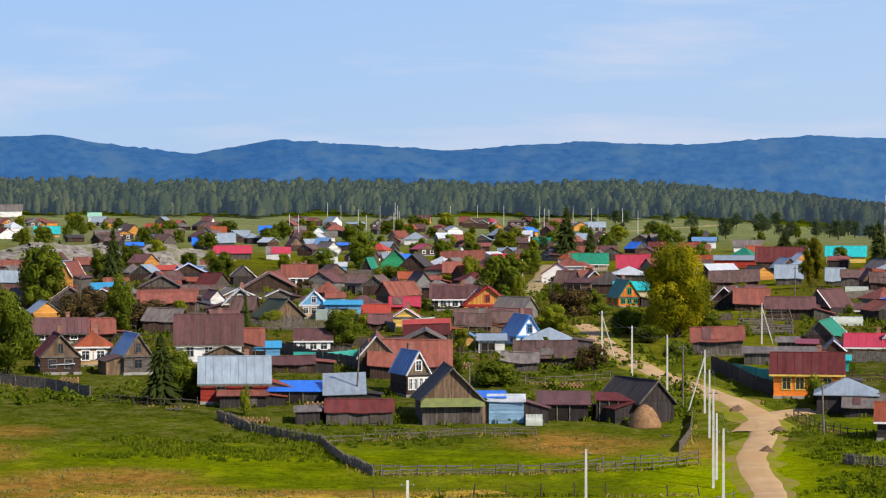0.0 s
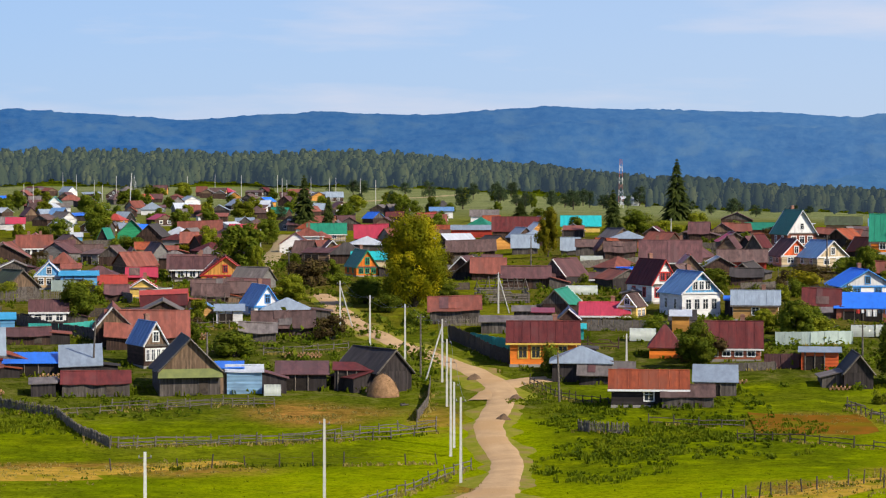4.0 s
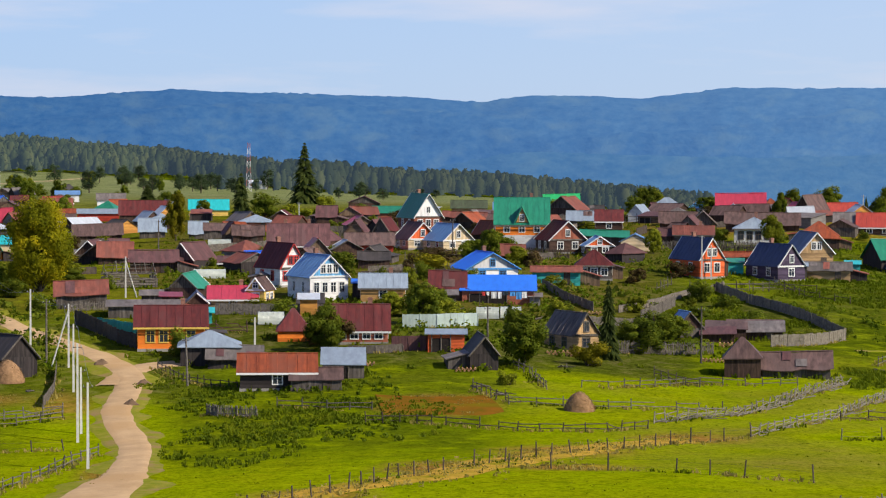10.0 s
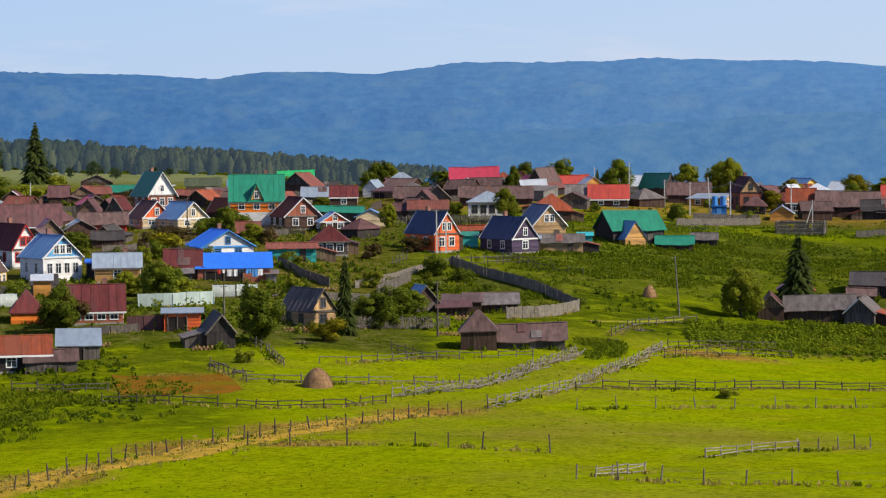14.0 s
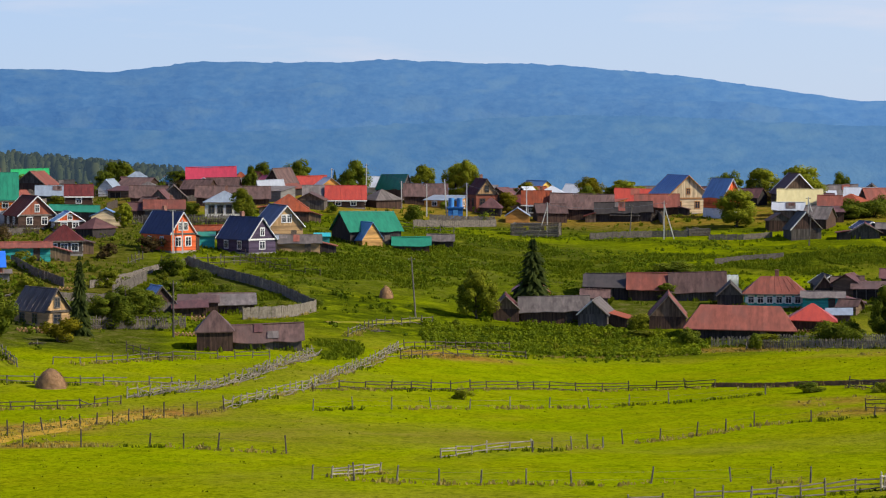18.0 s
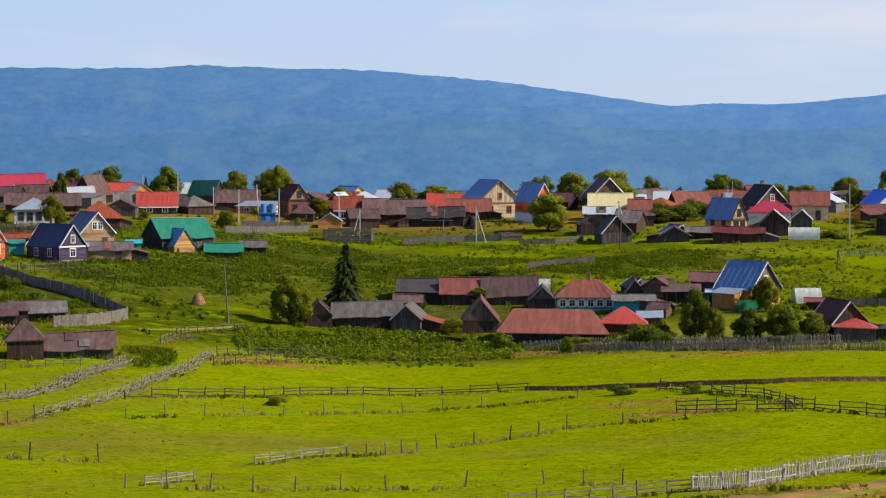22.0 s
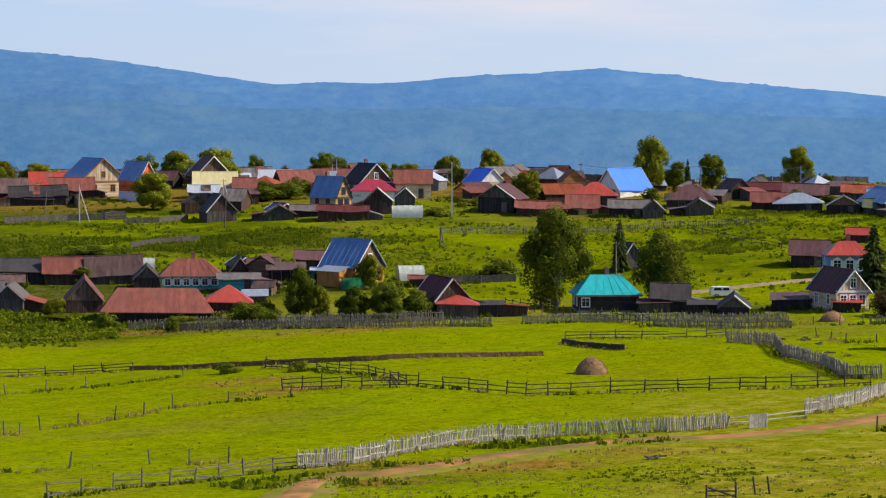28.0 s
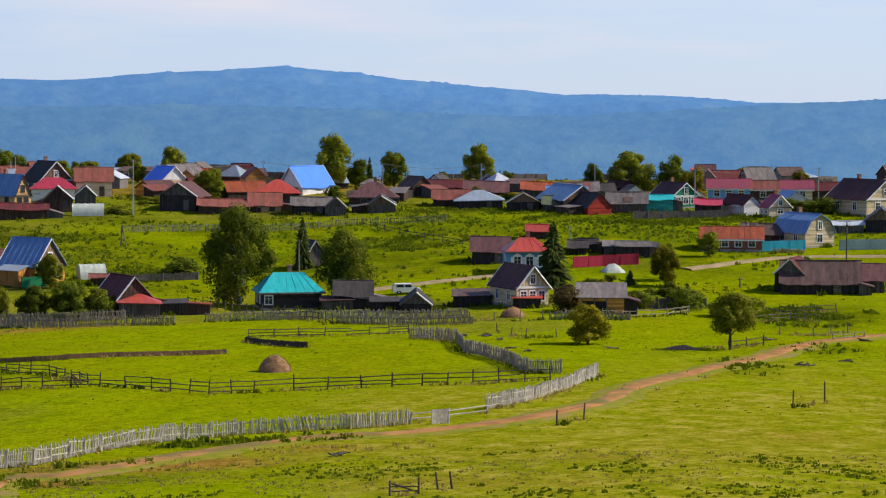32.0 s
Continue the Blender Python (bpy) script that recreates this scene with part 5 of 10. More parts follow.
house(275.7, 427.5, 30, 4.2, 8.0, 4.4, 3.5, "steel", "coral", gable="coral", low="white", over=0.25)
house(306.0, 446.7, 14, 7.6, 9.0, 3.0, 3.9, "brown", "board", gable="board")
house(289.3, 420.0, 0, 8.5, 6.0, 2.7, 2.6, "cream", "white", kind="eave")
house(282.5, 414.0, 0, 5.9, 6.0, 2.0, 1.2, "white", "grey", kind="eave")
house(291.7, 413.2, 0, 4.6, 6.0, 1.8, 2.1, "brick", "log", kind="eave", over=0.25)
house(261.8, 379.2, 12, 5.5, 7.0, 2.1, 3.0, "tar", "grey", over=0.25)
house(269.8, 371.1, 0, 5.4, 7.0, 1.3, 1.5, "maroon", "grey")
house(288.2, 380.0, 38, 3.8, 8.0, 2.1, 3.8, "steel", "sand", n=2, trim="dark", over=0.25)
house(303.8, 388.6, 22, 6.6, 9.0, 3.5, 3.5, "tar", "grey", n=1, trim="white", gable="board")
house(299.6, 381.4, 0, 8.2, 5.0, 2.4, 2.1, "crimson", "white", kind="hip")
house(309.3, 381.1, 0, 6.9, 8.0, 3.2, 2.4, "brick", "cream", kind="eave")
house(287.8, 364.8, 0, 5.3, 6.0, 2.4, 2.4, "steel", "log", over=0.25)
house(296.9, 368.4, 0, 3.8, 5.0, 2.1, 1.7, "slate", "grey", over=0.25)
house(275.5, 359.7, 0, 8.9, 6.0, 2.1, 0.8, "maroon", "log", kind="eave")
house(308.6, 471.5, 0, 6.3, 7.0, 1.5, 1.7, "slate", "grey", kind="eave")
house(332.7, 455.5, 0, 6.3, 8.0, 1.5, 2.3, "tar", "grey")
house(326.8, 459.1, 0, 7.6, 7.0, 1.5, 2.0, "slate", "log", kind="eave")
house(322.0, 431.8, 0, 3.8, 5.5, 1.6, 1.1, "slate", "white", kind="eave", over=0.25)
house(191.7, 292.6, 0, 14.6, 9.0, 1.5, 3.1, "brick", "dark", kind="hip", over=0.5, hips=0.4)
house(189.1, 307.5, 0, 5.2, 9.0, 1.8, 3.0, "brick", "log", over=0.25)
house(201.6, 289.6, 0, 6.2, 8.0, 1.7, 2.2, "red", "log", kind="hip")
house(212.7, 315.3, 0, 9.0, 7.0, 2.1, 2.5, "brick", "tealwall", kind="hip", n=6, trim="white", shut=True, hips=0.7)
house(215.6, 306.9, 0, 5.9, 5.0, 2.2, 0.6, "slate", "tealwall", kind="eave")
house(203.0, 333.0, 0, 8.9, 8.0, 1.9, 2.1, "brick", "log", kind="eave")
house(207.9, 329.1, 0, 8.2, 8.0, 1.6, 2.5, "plank", "grey", kind="eave")
house(196.2, 337.1, 0, 6.7, 7.0, 1.9, 1.5, "tar", "dark", kind="mono")
house(176.7, 318.5, 0, 9.7, 7.0, 2.0, 1.8, "slate", "log", kind="eave")
house(180.1, 312.3, -10, 4.2, 6.0, 2.1, 1.9, "slate", "grey", over=0.25)
house(169.9, 320.6, 0, 3.7, 7.0, 1.9, 1.9, "maroon", "log", over=0.25)
house(182.5, 336.6, 0, 5.2, 7.0, 2.0, 1.9, "red", "dark", over=0.25)
house(206.7, 318.2, 0, 3.8, 5.0, 2.0, 1.8, "tar", "dark", over=0.25)
house(224.5, 319.1, 0, 3.0, 5.0, 1.3, 1.8, "tar", "dark", over=0.25)
house(227.3, 317.0, 0, 4.7, 6.0, 1.7, 1.2, "plank", "dark", kind="eave", over=0.25)
house(275.2, 371.1, 0, 4.8, 5.0, 1.3, 0.9, "slate", "dark", kind="eave", over=0.25)
house(325.7, 379.0, 26, 5.3, 8.0, 2.5, 2.5, "blue", "cream", gable="white", over=0.25)
house(353.1, 401.0, 0, 5.6, 7.0, 1.8, 1.3, "red", "redbrick", kind="eave", over=0.25)
house(307.6, 341.6, 0, 9.4, 7.0, 1.6, 1.0, "brick", "log", kind="eave")
house(305.7, 350.5, -15, 6.9, 9.0, 2.9, 2.3, "brown", "dark")
house(325.4, 346.4, 0, 8.2, 7.0, 2.1, 2.5, "red", "log", kind="hip")
house(313.8, 337.4, 0, 5.7, 7.0, 1.4, 2.1, "brick", "sand", kind="eave")
house(342.0, 355.8, -40, 6.0, 9.6, 1.7, 3.8, "blue", "white", gable="white")
house(334.7, 330.2, 0, 9.0, 7.0, 1.6, 2.8, "brown", "log", kind="hip", n=2, trim="grey")
house(315.8, 327.3, 0, 7.0, 6.0, 1.8, 1.3, "slate", "dark", kind="eave")
house(316.8, 322.1, 0, 3.7, 6.0, 1.6, 1.6, "tar", "grey", over=0.25)
house(343.4, 318.5, 0, 6.6, 7.0, 1.5, 1.5, "brick", "log", kind="eave")
house(367.6, 344.3, -15, 4.3, 7.0, 1.6, 1.7, "tar", "white", over=0.25)
house(360.9, 325.5, 0, 8.2, 7.0, 1.5, 1.8, "brown", "log", kind="eave")
house(342.0, 310.1, 0, 8.6, 7.0, 1.6, 1.8, "zinc", "dark", kind="hip")
house(364.1, 315.2, 0, 5.8, 8.0, 1.9, 1.4, "rust", "grey", kind="eave")
house(340.8, 298.3, 0, 5.9, 7.0, 1.7, 1.6, "tar", "dark")
house(324.4, 317.9, 0, 5.0, 6.0, 1.6, 1.6, "tar", "grey", over=0.25)
house(231.7, 244.6, 8, 8.0, 7.0, 2.4, 2.5, "teal", "dark", kind="hip", n=1, trim="white", hips=0.55, wins=[-3.1], over=0.5, annex=[])
house(235.4, 236.0, 0, 5.0, 6.0, 1.8, 1.8, "tar", "dark", kind="eave", over=0.25)
house(232.7, 236.2, 0, 4.2, 4.0, 1.3, 0.3, "brown", "grey", kind="mono", over=0.25)
house(233.0, 227.2, 0, 4.3, 4.0, 1.4, 0.3, "tar", "dark", kind="mono", over=0.25)
house(233.2, 222.3, 0, 3.8, 6.0, 1.3, 1.5, "tar", "dark", over=0.25)
house(213.4, 256.9, 22, 5.0, 8.0, 2.4, 2.8, "maroon", "dark", over=0.25)
house(212.2, 252.3, 0, 5.3, 7.0, 1.9, 1.0, "red", "grey", kind="hip", over=0.25)
house(216.8, 251.1, 0, 3.8, 4.0, 1.5, 0.3, "tar", "dark", kind="mono", over=0.25)
house(232.2, 300.7, 48, 6.6, 7.0, 2.9, 3.9, "steel", "ochre", n=2, trim="white", gable="board", annex=[("L", 0, 4.5, 2.2, "zinc", "ochre")])
house(228.8, 303.2, 0, 4.0, 3.0, 2.1, 0.3, "white", "greenwall", kind="mono", over=0.25)
house(236.8, 316.3, 0, 6.0, 7.0, 2.1, 1.1, "brown", "log", kind="eave")
house(268.1, 277.8, 20, 2.8, 4.0, 2.3, 1.9, "tar", "grey", over=0.25)
house(274.2, 239.3, 8, 6.2, 6.4, 3.3, 1.9, "red", "sky", kind="hip", n=3, side=1, trim="white", shut=True, over=0.4, hips=0.6, annex=[])
house(280.4, 252.0, 0, 5.4, 7.0, 1.9, 2.0, "brown", "dark", kind="eave")
house(305.6, 264.5, 0, 3.4, 4.2, 1.4, 0.9, "red", "log", kind="eave", over=0.25)
house(242.6, 213.0, 26, 4.5, 8.0, 2.7, 2.6, "brown", "cream", n=3, trim="white", gable="cream", over=0.45)
house(241.5, 220.1, 0, 4.9, 5.0, 1.5, 0.5, "plank", "dark", kind="mono", over=0.25)
house(240.5, 209.8, 0, 3.5, 3.0, 1.3, 0.3, "red", "dark", kind="mono", over=0.25)
house(315.9, 233.4, 0, 9.3, 8.0, 2.0, 1.6, "rust", "redbrick", kind="eave", n=4, trim="white")
house(325.8, 235.1, 0, 5.8, 7.0, 1.8, 1.4, "plank", "log", kind="eave")
house(327.9, 228.3, 34, 5.4, 9.0, 2.5, 2.7, "steel", "cream", kind="mansard", n=1, trim="white")
house(285.2, 195.7, 0, 10.3, 8.0, 1.7, 2.6, "plank", "dark", kind="eave")
house(284.6, 199.6, -10, 4.0, 8.0, 2.6, 1.9, "maroon", "dark", over=0.25)
house(289.5, 191.5, 0, 5.4, 7.0, 1.8, 1.9, "brown", "grey", kind="eave")
house(385.7, 285.7, 0, 7.9, 9.0, 2.5, 1.6, "wine", "sky", kind="eave", n=3)
house(389.6, 280.6, 0, 5.4, 7.8, 2.3, 1.4, "brick", "log", kind="eave", n=1)
house(393.9, 276.0, 0, 6.0, 8.0, 2.3, 1.5, "wine", "cream", kind="eave", n=2)
house(397.6, 271.6, 0, 5.4, 7.5, 2.2, 1.3, "maroon", "log", kind="eave", over=0.25)
house(359.3, 263.5, 30, 3.4, 8.0, 2.0, 1.5, "maroon", "white", over=0.25)
house(355.0, 267.5, 0, 4.6, 6.0, 2.0, 0.8, "crimson", "log", kind="eave", over=0.25)
house(358.3, 255.4, 25, 4.2, 4.0, 1.8, 2.0, "crimson", "cream", n=1, over=0.25)
house(375.9, 264.8, 20, 4.6, 7.0, 1.8, 1.6, "steel", "white", over=0.25)
house(372.7, 246.6, 36, 7.9, 12.0, 3.0, 3.2, "brown", "cream", n=2)
house(366.2, 283.7, 32, 5.6, 8.0, 2.3, 2.3, "brown", "greenwall", n=3, trim="white", over=0.25)
house(357.0, 280.1, 0, 5.1, 5.0, 2.2, 0.7, "teal", "tealwall", kind="eave", over=0.25)
house(348.6, 280.6, 0, 6.9, 7.0, 2.0, 1.7, "slate", "grey", kind="eave")
house(341.7, 283.5, 26, 4.6, 8.0, 1.4, 2.3, "tar", "redwall", over=0.25)
house(345.1, 291.4, 28, 7.0, 10.0, 2.2, 2.4, "steel", "dark")
house(368.0, 308.2, 0, 7.6, 8.0, 1.7, 1.7, "slate", "log", kind="eave")
house(342.7, 292.0, 0, 5.0, 6.0, 1.4, 1.3, "moss", "grey", kind="eave", over=0.25)
house(247.8, 203.5, 0, 5.3, 6.0, 1.6, 1.1, "slate", "redbrick", kind="eave", over=0.25)
house(297.1, 238.0, 0, 5.1, 5.0, 1.7, 0.6, "slate", "dark", kind="eave", over=0.25)
house(297.6, 247.5, 0, 3.5, 5.1, 1.3, 0.7, "tar", "dark", kind="eave", over=0.25)
house(352.3, 229.7, 0, 5.2, 8.0, 2.1, 1.9, "navy", "dark", over=0.25)
house(347.9, 233.4, 0, 5.2, 6.0, 1.3, 0.5, "white", "grey", kind="eave", over=0.25)
house(363.4, 337.1, 0, 8.8, 8.0, 1.4, 1.3, "maroon", "log", kind="eave")
house(230.9, 1278.8, 0, 10.1, 7.0, 3.2, 1.6, "white", "white", kind="eave", far=True)
house(33.4, 465.2, 16, 4.1, 8.0, 1.9, 3.0, "green", "orange", n=3, trim="green", gable="orange", over=0.25)
house(37.9, 505.6, 0, 6.7, 7.0, 1.6, 1.4, "teal", "cream", kind="eave", far=True)
house(-33.5, 559.0, 0, 10.6, 8.0, 2.2, 2.6, "brown", "dark", kind="hip", n=4, trim="white", shut=True)
house(-35.9, 524.3, -18, 8.9, 8.0, 1.3, 3.3, "brick", "log", annex=[("L", 0, 5, 2.4, "plank", "log")])
house(-40.2, 480.8, 16, 8.4, 7.0, 1.4, 1.9, "slate", "board", n=1, trim="white", gable="board")
house(-52.9, 482.6, 0, 11.1, 5.0, 1.3, 1.4, "brick", "dark", kind="mono")
house(2.3, 470.5, 0, 8.9, 8.0, 1.7, 2.3, "brown", "dark", kind="eave", n=4, trim="white", shut=True)
house(4.6, 393.0, 0, 5.3, 6.0, 1.3, 2.1, "plank", "log", kind="eave")
house(10.7, 402.9, 0, 6.4, 6.0, 1.3, 1.6, "brown", "log", kind="eave")
house(-2.4, 380.5, 0, 6.6, 5.0, 1.3, 1.4, "red", "grey", kind="mono")
house(6.9, 356.9, 0, 3.7, 4.0, 1.8, 0.6, "zinc", "white", kind="mono")
house(37.1, 638.9, 0, 9.5, 7.0, 2.0, 2.4, "green", "cream", kind="eave", n=2)
house(29.6, 588.3, 0, 7.3, 7.0, 3.2, 2.0, "brick", "white", kind="hip", n=2, trim="white")
house(30.1, 562.2, 0, 6.7, 6.0, 2.2, 1.1, "brick", "cream", kind="eave", n=2)
house(47.3, 622.7, 0, 8.0, 7.0, 1.5, 3.1, "crimson", "log", kind="eave")
house(41.6, 562.0, 0, 7.3, 7.0, 2.5, 1.7, "white", "grey", kind="hip")
house(52.4, 329.4, 0, 1.7, 3.0, 1.5, 0.4, "teal", "tealwall", kind="mono")
house(47.4, 459.6, 0, 4.8, 5.0, 1.3, 0.7, "slate", "grey", kind="eave")
house(57.3, 414.6, 0, 7.7, 7.0, 2.2, 1.6, "brown", "log", kind="eave")
house(51.7, 452.1, -15, 5.6, 7.0, 1.4, 2.6, "brown", "dark", gable="log")
house(58.2, 468.9, 0, 3.4, 6.0, 1.3, 1.9, "brown", "log", kind="eave")
house(74.6, 412.3, 0, 4.3, 5.0, 2.0, 0.9, "blue", "ochre", kind="eave")
house(188.1, 444.3, 0, 7.2, 8.0, 1.3, 2.6, "rust", "log", kind="hip")
house(274.4, 377.2, 25, 3.4, 5.0, 1.3, 1.0, "navy", "white", gable="grey")
house(242.2, 199.0, 0, 5.7, 5.0, 2.1, 1.3, "slate", "ochre", kind="mono")
house(355.1, 300.2, 0, 7.2, 7.0, 1.3, 2.2, "steel", "grey", kind="eave")
house(215.3, 299.7, -12, 2.6, 4.0, 1.4, 0.8, "plank", "board", kind="eave", annex=[])
house(227.2, 310.8, 0, 5.4, 4.0, 1.8, 0.7, "plank", "dark", kind="mono", annex=[])
house(207.4, 291.2, 0, 3.1, 3.0, 1.3, 0.6, "zinc", "grey", kind="mono", annex=[])
house(235.7, 289.1, 0, 2.7, 4.0, 1.3, 0.3, "brick", "log", kind="eave", annex=[])
house(227.1, 322.6, 14, 3.7, 5.0, 1.3, 1.3, "tar", "dark", annex=[])
house(226.9, 316.0, -14, 3.9, 5.0, 2.2, 1.2, "brown", "board", annex=[])
house(191.1, 331.9, 0, 3.9, 4.0, 1.3, 0.8, "plank", "grey", kind="eave", annex=[])
house(171.2, 322.9, 0, 4.1, 4.0, 1.3, 0.3, "maroon", "log", kind="mono", annex=[])
house(198.8, 341.3, 0, 6.3, 6.0, 1.7, 1.4, "tar", "dark", kind="eave", annex=[])
house(255.4, 431.6, 0, 5.2, 5.0, 1.3, 1.8, "tar", "dark", kind="mono", annex=[])
house(86.0, 330.5, 0, 2.1, 3.0, 2.6, 0.4, "slate", "grey", kind="mono", annex=[])
house(67.0, 332.8, 0, 2.3, 3.0, 2.3, 0.5, "white", "ochre", kind="mono", annex=[])
house(102.1, 343.7, 0, 1.5, 3.0, 1.4, 0.3, "slate", "concrete", kind="mono", annex=[])
house(76.1, 293.8, 0, 4.4, 3.0, 2.2, 0.3, "zinc", "coral", kind="mono", annex=[])
house(119.4, 315.7, 0, 4.2, 4.0, 1.3, 0.5, "brown", "log", kind="mono", annex=[])
house(127.8, 323.7, 0, 7.2, 4.0, 1.3, 0.7, "plank", "board", kind="mono", annex=[])
house(48.8, 355.2, 0, 2.8, 3.0, 1.3, 0.5, "slate", "grey", kind="mono", annex=[])
house(49.7, 342.9, 0, 2.5, 3.0, 2.2, 0.4, "wine", "log", kind="mono", annex=[])
house(294.8, 246.9, 0, 2.6, 4.0, 1.3, 0.8, "tar", "dark", kind="eave", annex=[])
house(297.6, 241.9, 0, 3.2, 4.0, 1.3, 0.6, "slate", "grey", kind="mono", annex=[])
house(301.1, 238.4, 0, 2.8, 4.0, 1.3, 0.4, "tar", "dark", kind="mono", annex=[])


# ---------------------------------------------------------------- trees and bushes
def leaf_mat(name, c0, c1, c2, clump=5.0, each=0.28, haze_glow=None):
    m = bpy.data.materials.new(name)
    m.use_nodes = True
    nt = m.node_tree
    bsdf = nt.nodes["Principled BSDF"]
    geo = nt.nodes.new("ShaderNodeNewGeometry")
    info = nt.nodes.new("ShaderNodeObjectInfo")
    rp = nt.nodes.new("ShaderNodeValToRGB")
    el = rp.color_ramp.elements
    el[0].position, el[0].color, el[1].position, el[1].color = 0.0, (*c0, 1), 1.0, (*c2, 1)
    e = el.new(0.5)
    e.color = (*c1, 1)
    tc = nt.nodes.new("ShaderNodeTexCoord")
    nz = nt.nodes.new("ShaderNodeTexNoise")
    nz.inputs["Scale"].default_value, nz.inputs["Detail"].default_value = clump, 3.0
    nt.links.new(tc.outputs["Object"], nz.inputs["Vector"])
    am = nt.nodes.new("ShaderNodeMath")
    am.operation = "MULTIPLY_ADD"
    am.inputs[1].default_value = each
    nt.links.new(geo.outputs["Random Per Island"], am.inputs[0])
    sm = nt.nodes.new("ShaderNodeMapRange")
    sm.inputs["From Min"].default_value, sm.inputs["From Max"].default_value = 0.3, 0.7
    sm.inputs["To Max"].default_value = 1 - each
    nt.links.new(nz.outputs["Fac"], sm.inputs["Value"])
    nt.links.new(sm.outputs["Result"], am.inputs[2])
    nt.links.new(am.outputs[0], rp.inputs["Fac"])
    hsv = nt.nodes.new("ShaderNodeHueSaturation")
    rng = nt.nodes.new("ShaderNodeMapRange")
    rng.inputs["To Min"].default_value, rng.inputs["To Max"].default_value = 0.75, 1.25
    nt.links.new(info.outputs["Random"], rng.inputs["Value"])
    nt.links.new(rng.outputs["Result"], hsv.inputs["Value"])
    nt.links.new(rp.outputs["Color"], hsv.inputs["Color"])
    nt.links.new(hsv.outputs["Color"], bsdf.inputs["Base Color"])
    bsdf.inputs["Roughness"].default_value, bsdf.inputs["Specular IOR Level"].default_value = 0.8, 0.08
    if haze_glow:            # hazy distance behind the village, painted on the far woods as emission
        bsdf.inputs["Emission Color"].default_value, bsdf.inputs["Emission Strength"].default_value = (*haze_glow, 1), 1.0
    tr = nt.nodes.new("ShaderNodeBsdfTranslucent")
    nt.links.new(hsv.outputs["Color"], tr.inputs["Color"])
    mx = nt.nodes.new("ShaderNodeMixShader")
    mx.inputs["Fac"].default_value = 0.40
    nt.links.new(bsdf.outputs[0], mx.inputs[1])
    nt.links.new(tr.outputs[0], mx.inputs[2])
    nt.links.new(mx.outputs[0], nt.nodes["Material Output"].inputs["Surface"])
    return m


LEAF = {
    "green": leaf_mat("green_leaves", (0.062, 0.094, 0.008), (0.126, 0.160, 0.012), (0.220, 0.235, 0.018)),
    "yellow": leaf_mat("turning_leaves", (0.10, 0.098, 0.006), (0.20, 0.18, 0.008), (0.34, 0.28, 0.012)),
    "lime": leaf_mat("light_leaves", (0.110, 0.138, 0.009), (0.200, 0.220, 0.014), (0.32, 0.32, 0.022)),
    "great": leaf_mat("old_tree_leaves", (0.055, 0.075, 0.003), (0.20, 0.195, 0.005), (0.52, 0.41, 0.008), 3.2, 0.2),
    "birch": leaf_mat("birch_leaves", (0.055, 0.082, 0.008), (0.110, 0.135, 0.010), (0.19, 0.20, 0.015)),
    "red": leaf_mat("russet_leaves", (0.05, 0.034, 0.018), (0.105, 0.070, 0.028), (0.15, 0.125, 0.03)),
    "fir": leaf_mat("fir_needles", (0.034, 0.052, 0.013), (0.062, 0.084, 0.018), (0.105, 0.128, 0.024)),
    # the last colour is haze emission, apart from the needle greens
    "pine": leaf_mat("hazed_pine_needles", (0.012, 0.022, 0.010), (0.046, 0.060, 0.020), (0.105, 0.112, 0.036), 0.06, 0.5, (0.042, 0.066, 0.098)),
    "loose_pine": leaf_mat("pine_needles", (0.036, 0.060, 0.030), (0.062, 0.092, 0.040), (0.10, 0.13, 0.05)),
}
BARK = mat("bark", (0.10, 0.075, 0.055), (0.05, 0.04, 0.032), scale=6, rough=0.95, bump=0.03, bscale=12)
BIRCH = mat("birch_bark", (0.62, 0.60, 0.55), (0.2, 0.19, 0.18), scale=3, rough=0.8, stretch=(1, 1, 4))


def leafy(rng, n, size, spots):
    """Small bent leaf clumps on the skins of a few lumps; returns vertices and faces."""
    v, f, nn = [], [], []
    for _ in range(n):
        cx, cy, cz, r = spots[rng.randrange(len(spots))]
        u = Vector((rng.gauss(0, 1), rng.gauss(0, 1), rng.gauss(0, 1))).normalized()
        p = Vector((cx, cy, cz)) + u * r * rng.uniform(0.55, 1.08)
        a = (u + Vector((rng.uniform(-1, 1), rng.uniform(-1, 1), rng.uniform(-0.6, 1))) * 0.8).normalized()
        t1 = a.orthogonal().normalized()
        t1.rotate(Matrix.Rotation(rng.uniform(0, 6.28), 3, a))
        t2 = a.cross(t1)
        s = size * rng.uniform(0.6, 1.3)
        k = len(v)
        v += [p - t1 * s * 0.6, p - t2 * s * 0.45 + a * s * 0.12, p + t1 * s * 0.6, p + t2 * s * 0.45 + a * s * 0.12]
        f += [(k, k + 1, k + 2), (k, k + 2, k + 3)] if t1.cross(t2).dot(u) > 0 else [(k + 2, k + 1, k), (k + 3, k + 2, k)]
        nn += [(u * 0.75 + a * 0.35 + Vector((0, 0, 0.15))).normalized()] * 4
    return v, f, nn


